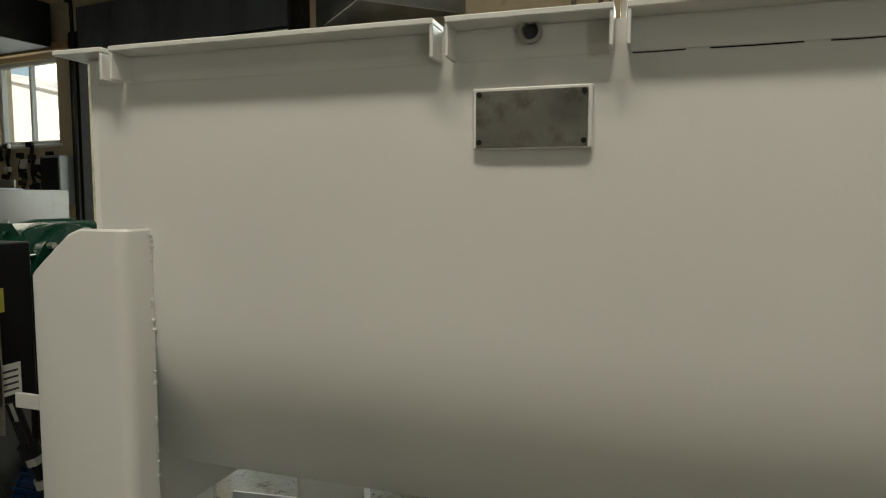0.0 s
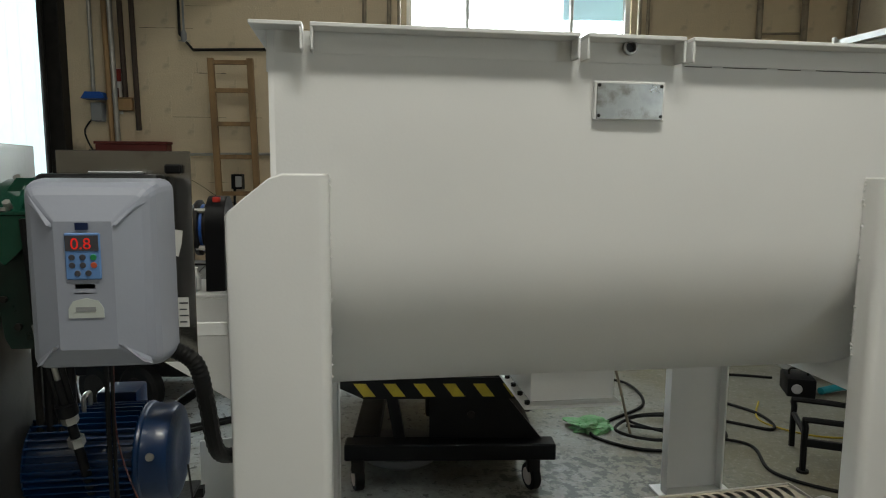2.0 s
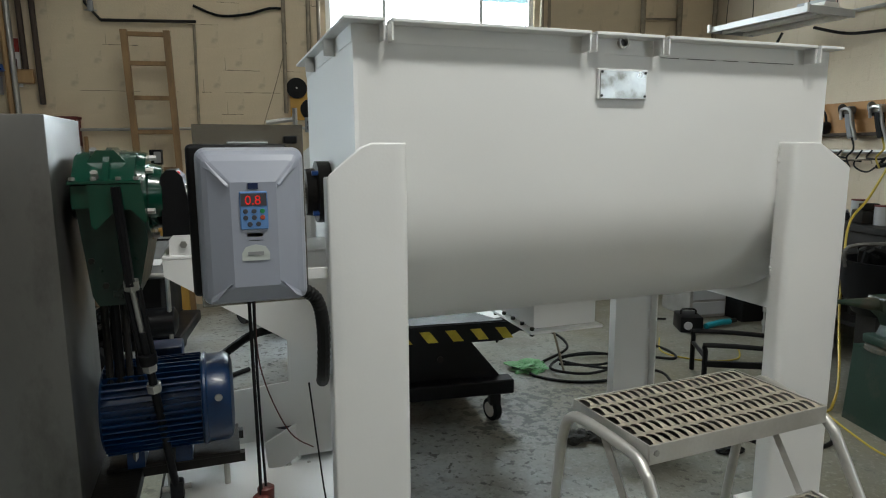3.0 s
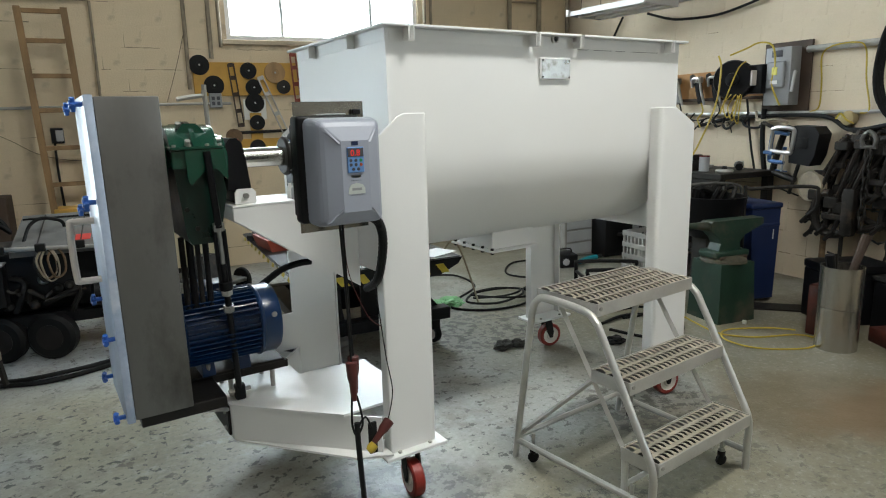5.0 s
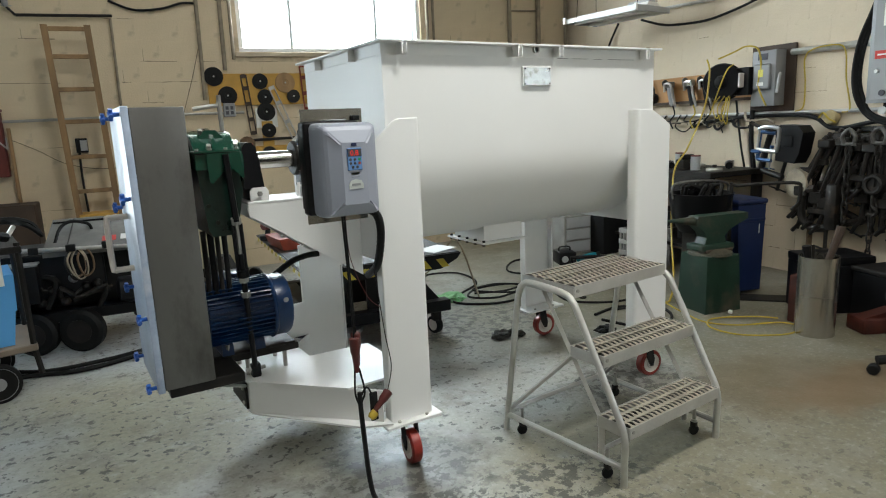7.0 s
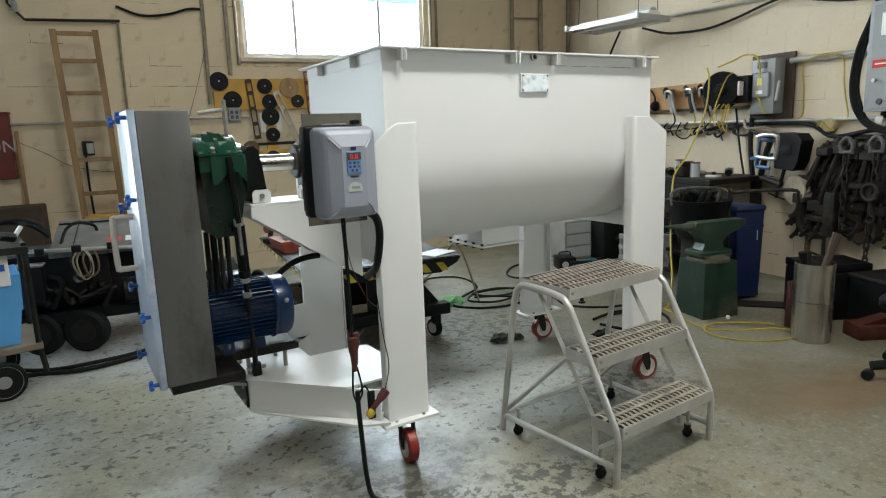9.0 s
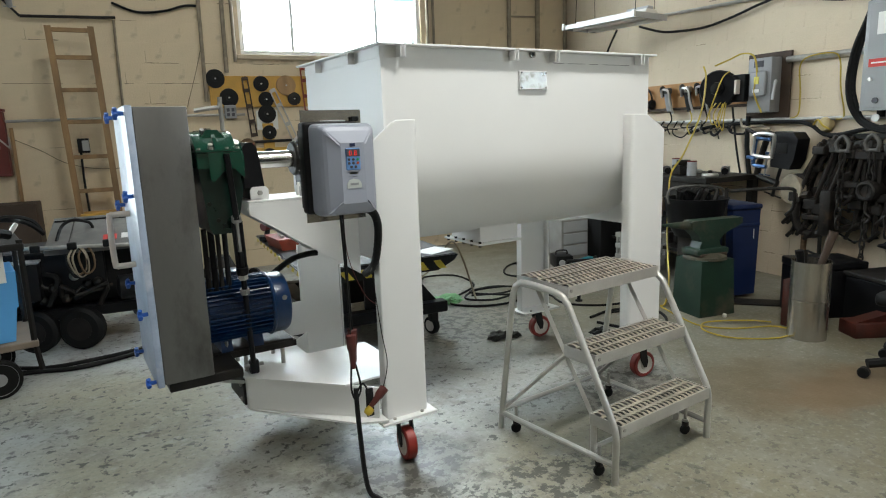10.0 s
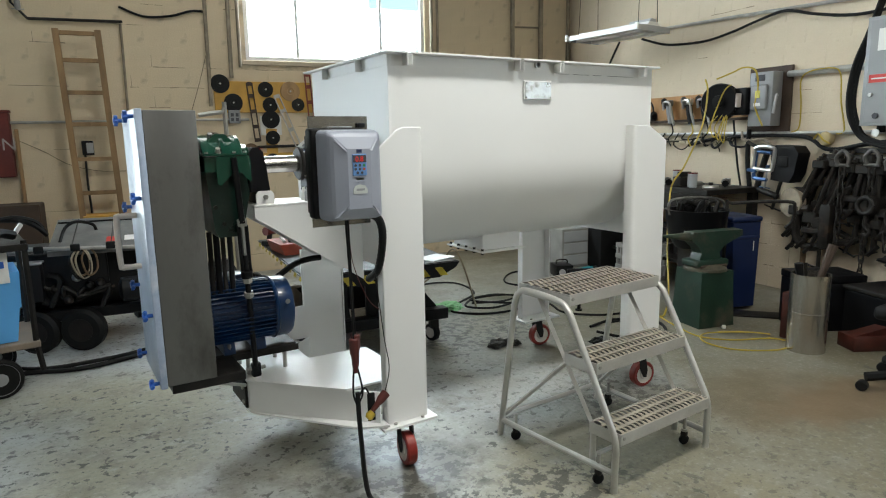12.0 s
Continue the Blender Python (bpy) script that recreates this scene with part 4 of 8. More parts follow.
# corrugated conduit from the drive to the platform side
part("conduit", tube(B(), [(-0.90, -0.10, 1.185), (-0.86, -0.105, 1.175), (-0.815, -0.10, 1.14), (-0.80, -0.09, 1.06), (-0.795, -0.03, 0.93), (-0.78, 0.10, 0.86)], 0.0155, 10, 14, ribs=0.12), BLACK, mixer, "black corrugated conduit")
part("conduit_fitting", cyl(B(), (-0.915, -0.10, 1.188), (-0.89, -0.102, 1.172), 0.022, seg=12), BLACK, mixer)
part("motor_conduit", tube(B(), [(-1.08, 0.64, 0.77), (-1.02, 0.61, 0.82), (-0.95, 0.585, 0.87), (-0.88, 0.575, 0.888), (-0.82, 0.572, 0.89)], 0.014, 10, 10, ribs=0.1), BLACK, mixer, "black conduit to the motor")

# supply cable with crimped connectors hanging from the drive
cable = part("supply_cable", tube(B(), [(-0.965, -0.15, 0.46), (-0.966, -0.155, 0.38), (-0.962, -0.16, 0.25), (-0.955, -0.165, 0.10), (-0.945, -0.19, 0.012), (-0.93, -0.30, 0.010), (-0.98, -0.75, 0.010), (-1.25, -1.6, 0.010), (-1.3, -2.9, 0.010)], 0.0105, 8, 10), BLACK, mixer, "black supply cable hanging down to the floor")
part("lead", tube(B(), [(-0.972, -0.12, 1.188), (-0.970, -0.135, 0.95), (-0.968, -0.14, 0.68)], 0.0045, 6, 8), BLACK, cable)
part("lead", tube(B(), [(-0.962, -0.12, 1.188), (-0.962, -0.13, 0.95), (-0.956, -0.13, 0.70)], 0.0035, 6, 8), BLACK, cable)
part("lead", tube(B(), [(-0.958, -0.12, 1.188), (-0.955, -0.13, 1.00), (-0.90, -0.14, 0.84), (-0.84, -0.13, 0.78)], 0.0016, 5, 8), RUSTRED, cable, "thin red wire")
part("lead", tube(B(), [(-0.84, -0.09, 0.93), (-0.815, -0.10, 0.66), (-0.80, -0.11, 0.52), (-0.835, -0.13, 0.42)], 0.0022, 5, 8), BLACK, cable, "thin dark wire")
part("lead", tube(B(), [(-0.978, -0.15, 0.56), (-0.985, -0.155, 0.46), (-0.966, -0.15, 0.40)], 0.004, 6, 8), BLACK, cable)
part("lead", tube(B(), [(-0.960, -0.15, 0.56), (-0.945, -0.155, 0.46), (-0.965, -0.15, 0.41)], 0.004, 6, 8), BLACK, cable)
part("lead", tube(B(), [(-0.962, -0.15, 0.44), (-0.935, -0.155, 0.475), (-0.912, -0.155, 0.43)], 0.004, 6, 8), BLACK, cable)


def connector(p0, p1, mat, label):
    p0, p1 = Vector(p0), Vector(p1)
    n = (p1 - p0).length
    part("wire_connector", lathe(B(), p0, p1 - p0, [(0, 0.009), (n * 0.12, 0.011), (n * 0.45, 0.0135), (n * 0.60, 0.0185), (n * 0.97, 0.020), (n, 0.015)], 16), mat, cable, label)


connector((-0.970, -0.150, 0.545), (-0.968, -0.140, 0.685), RUSTRED, "dark red wire connector")
connector((-0.958, -0.135, 0.565), (-0.956, -0.128, 0.700), RUSTRED, "dark red wire connector")
connector((-0.905, -0.150, 0.365), (-0.830, -0.135, 0.425), RUSTRED, "dark red wire connector")
part("plug_tip", lathe(B(), (-0.930, -0.158, 0.343), (0.03, 0.003, 0.022), [(0, 0.012), (0.012, 0.018), (0.032, 0.016)], 14), YEL, cable, "yellow connector tip")
part("cable_clip", box(B(), -0.918, -0.884, -0.143, -0.130, 0.318, 0.44, 0.006, 2), BLACK, cable, "black cable clip")

# ---------- rolling step stand ----------
stand = thing("rolling_step_stand", pose(-0.058, -0.714, 0, 0, 0, 3.4), "three-step aluminium rolling step stand with grip treads", "step stand")
SW = 0.620


def grip(y0, y1, z, rows):
    """Flat bands with rows of slanted arched louvres between them, open on one side."""
    bm = B()
    pitch = (y1 - y0) / rows
    n = 21
    step = (SW - 0.024) / n
    band = 0.008
    for r in range(rows + 1):
        yc = y0 + r * pitch
        box(bm, 0.005, SW - 0.005, max(yc - band, y0 + 0.0005), min(yc + band, y1 - 0.0005), z - 0.006, z - 0.003)
    rise = [0.0, 0.6, 0.92, 1.0, 0.92, 0.6, 0.0]
    for r in range(rows):
        ya, yb = y0 + r * pitch + band, y0 + (r + 1) * pitch - band
        for i in range(n):
            xa = 0.022 + i * step
            grid = []
            for k, h in enumerate(rise):
                f = k / (len(rise) - 1)
                sh = -0.014 * f
                y = ya + (yb - ya) * f
                lift = 0.0115 * h
                grid.append([bm.verts.new((xa + sh, y, z - 0.003 + lift * 0.9)), bm.verts.new((xa + sh + step * 0.24, y, z - 0.003 + lift)),
                             bm.verts.new((xa + sh + step * 0.56, y, z - 0.003 + lift * 0.7)), bm.verts.new((xa + sh + step * 0.84, y, z - 0.003))])
            for a, b in zip(grid, grid[1:]):
                for q in range(3):
                    bm.faces.new((a[q], a[q + 1], b[q + 1], b[q]))
    return bm


TREAD_G = pbr("galvanised_grip", (0.60, 0.55, 0.45), 0.40, 0.6, var=0.25, scale=14, bump=0.06)
# Colour of an added dark sheet that stands for shade below the grip.
SHADE_U = pbr("slot_shade_dark", (0.06, 0.056, 0.05), 0.8, var=0.2)


def tread(y0, y1, z, rows):
    t = part("tread", box(B(), 0, SW, y0, y0 + 0.004, z - 0.050, z + 0.001, 0.0015, 1), ALU, stand)
    part("rear_channel", box(B(), 0, SW, y1 - 0.004, y1, z - 0.050, z + 0.001, 0.0015, 1), ALU, t)
    for x in (0, SW - 0.004):
        part("end_cap", box(B(), x, x + 0.004, y0 + 0.0042, y1 - 0.0042, z - 0.050, z + 0.001), ALU, t)
    tagged(part("grip_surface", grip(y0 + 0.004, y1 - 0.004, z, rows), TREAD_G, t, "serrated open grip tread"), kind="stuff")
    # Open grip has no pan; this dark sheet paints the shade in its slots.
    part("slot_shade_sheet", box(B(), 0.005, SW - 0.005, y0 + 0.005, y1 - 0.005, z - 0.046, z - 0.043), SHADE_U, t, "added dark sheet for the shade in the slots")
    part("rivet", cyl(B(), (0.02, y0 - 0.004, z - 0.02), (0.02, y0, z - 0.02), 0.008, seg=10), GALV, t)
    return t


tread(0.297, 0.620, 0.785, 5)
tread(0.137, 0.322, 0.520, 3)
tread(0.0, 0.170, 0.255, 3)
for s, xf, xr in ((-1, -0.016, -0.045), (1, SW + 0.016, SW + 0.045)):
    part("side_tube", tube(B(), [(xf, 0.014, 0.0), (xf, 0.014, 0.10), (xf, 0.016, 0.225), (xf, 0.075, 0.345), (xf, 0.255, 0.670), (xf, 0.290, 0.722), (xf, 0.345, 0.752), (xr + s * -0.008, 0.515, 0.770), (xr, 0.568, 0.755), (xr, 0.596, 0.705), (xr, 0.615, 0.60), (xr, 0.705, 0.0)], 0.0150, 12, 5), ALU, stand, "bent aluminium side tube")
    part("base_tube", tube(B(), [(xf, 0.02, 0.082), (xr, 0.690, 0.082)], 0.0140, 10, 0), ALU, stand)
    xb = 0.016 if s < 0 else SW - 0.016
    part("diagonal_brace", tube(B(), [(xb, 0.50, 0.736), (xb, 0.165, 0.235)], 0.0125, 4, 0), ALU, stand)
    part("diagonal_brace", tube(B(), [(xb - 0.012 * s * -1, 0.315, 0.475), (xr - s * 0.012, 0.690, 0.105)], 0.0105, 4, 0), ALU, stand)
    part("short_post", tube(B(), [(xb, 0.160, 0.045), (xb, 0.160, 0.235)], 0.0135, 10, 0), ALU, stand)
part("cross_tube", tube(B(), [(-0.045, 0.692, 0.100), (SW + 0.045, 0.692, 0.100)], 0.0125, 10, 0), ALU, stand)
part("cross_tube", tube(B(), [(0.016, 0.160, 0.095), (SW - 0.016, 0.160, 0.095)], 0.0105, 10, 0), ALU, stand)
for x, y in ((-0.022, 0.615), (-0.012, 0.103), (SW - 0.035, 0.095), (SW + 0.025, 0.608)):
    c = part("stand_caster", cyl(cyl(B(), (x, y, 0.070), (x, y, 0.135), 0.008, seg=10), (x, y, 0.066), (x, y, 0.078), 0.014, seg=12), GALV, stand)
    part("wheel", lathe(B(), (x - 0.004, y - 0.008, 0.0245), (0.35, 0.94, 0), [(0, 0.012), (0.001, 0.022), (0.003, 0.0245), (0.013, 0.0245), (0.015, 0.022), (0.016, 0.012)], 20), BLACK, c, "small black rubber wheel")
    part("yoke", box(B(), x - 0.011, x + 0.011, y - 0.014, y + 0.014, 0.040, 0.0655, 0.004, 2), GRIME, c)

# ---------- windows, open overhead door, outdoors ----------
def window(name, u0, u1, z0, z1, bars, label, m=None):
    w = thing(name, ROOM @ pose(u0, YB, z0) if m is None else m, label, "window", kind="structure")
    W, H = u1 - u0, z1 - z0
    for a in ((0, W, 0, 0.05), (0, W, H - 0.05, H), (0, 0.05, 0.05, H - 0.05), (W - 0.05, W, 0.05, H - 0.05)):
        part("window_frame", box(B(), a[0], a[1], 0.03, 0.11, a[2], a[3], 0.004, 1), WFRAME, w)
    xs = [0.05] + list(bars) + [W - 0.05]
    for b in bars:
        part("mullion", box(B(), b - 0.016, b + 0.016, 0.035, 0.105, 0.05, H - 0.05, 0.003, 1), WFRAME, w)
    for i, (a, b) in enumerate(zip(xs, xs[1:])):
        p = part("pane", box(B(), a, b, 0.066, 0.070, 0.05, H - 0.05), GLASS, w)
        p.visible_shadow = False
    part("window_sill", box(B(), -0.05, W + 0.05, -0.035, 0.03, -0.05, 0.0, 0.006, 1), WFRAME if name != "window_1" else MORTAR, w)
    return w


window("window_1", *WIN, (0.575, 1.565), "large white framed window blown out by daylight")
window("window_2", *WINW, (0.66,), "white two-pane sliding window over the bench")

window("window_3", 0.0, WINE[1] - WINE[0], WINE[2], WINE[3], (0.70,), "white framed window in the side wall", ROOM @ pose(XR, WINE[1], WINE[2], 0, 0, -90))

HAZE = glow("bright_hazy_sky", (0.90, 0.96, 1.0), 1.0)
BLUE_PANE = glow("pale_blue_pane_glow", (0.52, 0.80, 0.92), 0.45)
solo("backdrop", box(B(), -3.0, 5.2, YB + 4.2, YB + 4.25, 1.5, 7.0), HAZE, "bright hazy sky behind the window", "backdrop", ROOM, kind="structure")
# Added glowing sheet close outside; gives the third pane its pale blue.
solo("pane_glow_sheet", box(B(), 1.03, 2.3, YB + 0.40, YB + 0.42, 2.1, 4.3), BLUE_PANE, "glowing pale blue sheet that tints the third pane", "backdrop", ROOM, kind="structure")
slab("ground", "pale concrete yard in bright sun", -70, 60, YB + 0.251, 120, -0.16, -0.03, ASPHALT, cat="ground")

door = thing("overhead_door", ROOM @ pose(DOOR[0], YB, DOOR[3]), "grey sectional overhead door rolled open below the ceiling", "door", kind="structure")
DW = DOOR[1] - DOOR[0]
part("door_panel", box(B(), 0.0, DW, -0.125, -0.075, 0.0, 0.56, 0.006, 1), DOORP, door, "grey bottom section hanging under the header")
part("bottom_seal", box(B(), 0.0, DW, -0.118, -0.082, -0.030, -0.001, 0.006, 1), BLACK, door, "black rubber bottom seal")
for x in (0.35, 1.05, 1.75, 2.45):
    part("stiffener", box(B(), x - 0.03, x + 0.03, -0.132, -0.1255, 0.03, 0.53, 0.002, 1), DOORP, door)
for i in range(5):
    y1 = -0.30 - i * 0.545
    part("door_panel", box(B(), 0.02, DW - 0.02, y1 - 0.54, y1, 0.70, 0.75, 0.006, 1), DOORP, door)
    for x in (0.3, DW - 0.3):
        part("hinge", box(B(), x - 0.03, x + 0.03, y1 - 0.56, y1 + 0.02, 0.685, 0.699, 0.002, 1), GRIME, door)
for x in (-0.03, DW + 0.03):
    part("track", tube(B(), [(x, -0.16, -3.3), (x, -0.16, 0.35), (x, -0.22, 0.60), (x, -0.45, 0.70), (x, -3.1, 0.72)], 0.022, 8, 6), GRIME, door)
part("torsion_tube", cyl(B(), (-0.1, -0.10, 0.80), (DW + 0.1, -0.10, 0.80), 0.05, seg=14), GRIME, door)
part("header_panel", box(B(), -0.06, DW + 0.06, -0.012, -0.002, 0.0, 0.20), GRIME, door)
solo("door_jamb", box(B(), DOOR[1] - 0.02, DOOR[1] + 0.17, YB - 0.13, YB - 0.002, 0, 3.6, 0.006, 1), GRIME, "dark steel door jamb", "door jamb", ROOM, kind="structure")
solo("door_jamb", box(B(), DOOR[0] - 0.16, DOOR[0] + 0.02, YB - 0.13, YB - 0.002, 0, 3.6, 0.006, 1), GRIME, "dark steel door jamb", "door jamb", ROOM, kind="structure")
hood = thing("vent_duct", ROOM @ pose(-2.60, 3.94, 3.25), "galvanised sheet metal duct with a slanted underside against the wall", "duct")
part("duct_body", bevel_all(prism(B(), [(-0.98, 0.765), (0.0, 0.0), (0.68, 0.765)], "z", 0.0, 0.55), 0.004, 1), DUCT, hood)
part("duct_seam", tube(B(), [(-0.98, 0.755, -0.004), (0.0, -0.006, -0.004), (0.68, 0.755, -0.004)], 0.006, 6, 0), GALV, hood)
part("duct_hanger", cyl(B(), (0.0, 0.5, 0.55), (0.0, 0.5, 1.30), 0.012, seg=8), GALV, hood)
opener = thing("door_opener", ROOM @ pose(-3.3, 3.7, 3.75), "black door opener hung from the ceiling", "door opener")
part("housing", box(B(), -0.15, 0.15, -0.2, 0.2, 0, 0.22, 0.02, 2), BLACK_G, opener)
part("hanger", cyl(B(), (0, 0, 0.22), (0, 0, 0.80), 0.012, seg=8), GALV, opener)
part("rail", box(B(), -0.02, 0.02, 0.2, 0.75, 0.05, 0.08), GALV, opener)

# yard: tree, fence, shed, stacked things
rnd = random.Random(5)


def tree(x, y, h, spread, seed):
    r = random.Random(seed)
    t = thing("tree", ROOM @ pose(x, y, -0.03), "leafy green tree in sun", "tree", "yard trees")
    bm = tube(B(), [(0, 0, 0), (0.1, 0.05, h * 0.3), (-0.05, 0.1, h * 0.6), (0.1, 0, h * 0.9)], 0.16, 8, 4)
    for i in range(9):
        a = r.uniform(0, 6.28)
        z = h * r.uniform(0.25, 0.75)
        tube(bm, [(0, 0, z), (math.cos(a) * spread * 0.4, math.sin(a) * spread * 0.4, z + 0.5), (math.cos(a) * spread * 0.8, math.sin(a) * spread * 0.8, z + 0.8)], 0.045, 6, 3)
    part("trunk", bm, BARK, t)
    verts, faces = [], []
    clumps = [(r.gauss(0, spread * 0.42), r.gauss(0, spread * 0.42), h * r.uniform(0.22, 1.0), r.uniform(0.35, 0.8)) for _ in range(60)]
    for cx, cy, cz, cr in clumps:
        for _ in range(170):
            d = Vector((r.gauss(0, 1), r.gauss(0, 1), r.gauss(0, 1))).normalized() * cr * r.uniform(0.55, 1.0)
            p = Vector((cx, cy, cz)) + d
            s = r.uniform(0.05, 0.11)
            u = Vector((r.gauss(0, 1), r.gauss(0, 1), r.gauss(0, 1))).normalized()
            w = u.orthogonal().normalized()
            n = len(verts)
            verts += [p - u * s, p + w * s * 0.5, p + u * s, p - w * s * 0.5]
            faces.append((n, n + 1, n + 2, n + 3))
    me = bpy.data.meshes.new("crown")
    me.from_pydata(verts, [], faces)
    me.materials.append(LEAF)
    ob = new("crown", me)
    ob.parent = t


tree(-13.2, 13.5, 6.8, 2.6, 1)
tree(-17.5, 15.5, 7.4, 3.0, 2)
tree(-10.5, 18.5, 8.0, 3.0, 3)
FENCE_M = pbr("dark_green_mesh", (0.02, 0.07, 0.05), 0.8)
fence = thing("yard_fence", ROOM @ pose(-20, 15.0, -0.03), "dark green screened yard fence", "fence")
for i in range(6):
    part("post", cyl(B(), (i * 2.2, 0, 0), (i * 2.2, 0, 2.6), 0.04, seg=8), GALV, fence)
    if i < 5:
        part("screen", box(B(), i * 2.2 + 0.05, i * 2.2 + 2.15, -0.01, 0.01, 0.05, 2.5), FENCE_M, fence)
shed = thing("storage_shed", ROOM @ pose(-10.86, 13.0, -0.03, 0, 0, -43), "tall pale blue metal warehouse wall in the yard", "warehouse")
for i in range(11):
    part("wall_panel", box(B(), 0.68 * i, 0.68 * i + 0.672, 0, 0.02 + 0.010 * (i % 2), 0.0, 5.3), SIDING, shed)
part("wall", box(B(), 0, 7.45, 0.04, 4.0, 0.0, 5.28), SIDING, shed)
part("roof", box(B(), -0.05, 7.5, -0.06, 4.1, 5.302, 5.40, 0.01, 1), SIDING, shed)
HAZE_F = glow("far_hazy_sky", (0.94, 0.97, 1.0), 0.75)
solo("backdrop_far", box(B(), -75, 10, 48, 48.2, -0.02, 34), HAZE_F, "white hazy sky beyond the yard", "backdrop", ROOM, kind="structure")
WHITEY = pbr("sunlit_white_paint", (0.82, 0.82, 0.80), 0.6, var=0.04)
lowb = thing("white_outbuilding", ROOM @ pose(0, 12.0, -0.03), "long low white building with a sloping roof", "building")
part("wall", prism(B(), [(-24, 0), (-12.95, 0), (-12.95, 3.55), (-13.9, 3.78), (-24, 5.95)], "y", 0.0, 4.0), WHITEY, lowb)
part("roof", prism(B(), [(-24.2, 6.02), (-24.2, 6.10), (-12.85, 3.62), (-12.85, 3.54)], "y", -0.15, 4.15), WHITEY, lowb)
for x, y, w, d, h in ((-9.78, 10.0, 0.30, 0.4, 2.2), (-9.45, 9.8, 0.62, 0.5, 1.75), (-8.80, 9.9, 0.40, 0.4, 1.25)):
    bx = thing("yard_crate", ROOM @ pose(x, y, -0.03), "sunlit white crate standing in the yard", "crate", "yard crates")
    part("body", box(B(), 0, w, 0, d, 0, h, 0.01, 1), WHITEY, bx)
    part("lid", box(B(), -0.02, w + 0.02, -0.02, d + 0.02, h, h + 0.04, 0.005, 1), WHITEY, bx)
lad = thing("yard_ladder", ROOM @ pose(-10.35, 10.0, -0.03), "white folding ladder in the yard", "ladder")
for s in (-0.2, 0.2):
    part("rail", tube(B(), [(s, 0, 0), (s * 0.7, 0.45, 2.5)], 0.025, 6, 0), WHITEY, lad)
for i in range(8):
    part("rung", cyl(B(), (-0.2, i * 0.055 + 0.03, 0.25 + i * 0.28), (0.2, i * 0.055 + 0.03, 0.25 + i * 0.28), 0.015, seg=6), WHITEY, lad)

# ---------- things on the north wall (u, z on the wall face) ----------
YW = YB - 0.008


def wall_pipe(pts, r, mat, label, off=0.03, cat="pipe"):
    return solo("wall_pipe", tube(B(), [(u, YB - 0.012 - off, z) for u, z in pts], r, 10, 0), mat, label, cat, ROOM, group="pipes on the wall")


wall_pipe([(-2.75, 1.68), (-1.1, 1.70), (-0.55, 1.70)], 0.014, GALV, "thin galvanised conduit along the block wall")
wall_pipe([(-1.73, 1.70), (-1.72, 2.63)], 0.013, PIPE, "old vertical conduit on the block wall")
wall_pipe([(-2.50, 2.64), (-1.70, 2.655)], 0.014, GRIME, "dark conduit over the wooden ladder")
wall_pipe([(-2.50, 2.64), (-2.62, 2.78), (-2.63, 4.55)], 0.012, GRIME, "dark conduit rising to the ceiling")
wall_pipe([(-0.93, 1.84), (-0.90, 4.55)], 0.020, PIPE, "old vertical conduit beside the window")
wall_pipe([(-0.70, 2.14), (-0.67, 4.55)], 0.022, PIPE, "old vertical conduit beside the window")
wall_pipe([(-0.60, 2.25), (-0.59, 4.55)], 0.018, PIPE, "old vertical conduit beside the window")
wall_pipe([(1.66, 2.2), (1.65, 4.55)], 0.020, PIPE, "old vertical conduit beside the window")
wall_pipe([(1.74, 2.2), (1.73, 4.55)], 0.016, PIPE, "old vertical conduit beside the window")
wall_pipe([(2.80, 0.2), (2.80, 4.55)], 0.028, PIPE, "brown vertical pipe near the room corner")
wall_pipe([(3.23, 0.2), (3.23, 4.55)], 0.032, PIPE, "brown vertical pipe near the room corner")
wall_pipe([(2.80, 2.85), (3.23, 2.86)], 0.012, PIPE, "short pipe between two vertical pipes")
wall_pipe([(3.66, 0.2), (3.66, 4.55)], 0.026, PIPE, "brown vertical pipe in the room corner")
for u, z0, mat in ((-3.30, 1.75, WOOD), (-3.245, 1.55, GALV), (-3.16, 2.2, WOOD_D), (-3.05, 1.9, WOOD_D)):
    wall_pipe([(u + 0.03, z0), (u - 0.02, 4.55)], 0.024, mat, "long bare stick leaning on the wall by the door", 0.05)
wall_pipe([(-3.43, 2.25), (-3.44, 4.55)], 0.018, GALV, "conduit down to the door switch")
wall_pipe([(-0.62, 1.40), (0.1, 1.41)], 0.016, GRIME, "dark pipe under the tool board")
wire = solo("wall_wire", tube(B(), [(-1.72, YW - 0.01, 2.80), (-1.5, YW - 0.02, 2.72), (-1.25, YW - 0.02, 2.74), (-1.05, YW - 0.02, 2.80), (-0.9, YW - 0.02, 2.80)], 0.012, 8, 8), BLACK, "sagging black cable on the wall", "cable", ROOM)
solo("wall_string", tube(B(), [(-0.90, YW - 0.005, 2.5), (-1.02, YW - 0.01, 2.1), (-1.15, YW - 0.01, 1.72)], 0.0025, 5, 6), GRIME, "thin slack wire on the block wall", "wire", ROOM)

sw = thing("door_switch", ROOM @ pose(-3.40, YB - 0.01, 2.0), "grey and blue door switch box with a cable", "switch box")
part("hood", bevel_all(prism(B(), [(-0.10, 0.18), (0.12, 0.18), (0.08, 0.24), (-0.06, 0.24)], "y", -0.14, 0.0), 0.004, 1), BLUE_K, sw, "blue metal hood")
part("box", box(B(), -0.04, 0.06, -0.09, 0, -0.02, 0.15, 0.006, 1), GREY_B, sw)
part("lower_box", box(B(), -0.09, -0.02, -0.07, 0, -0.42, -0.28, 0.006, 1), GRIME, sw)
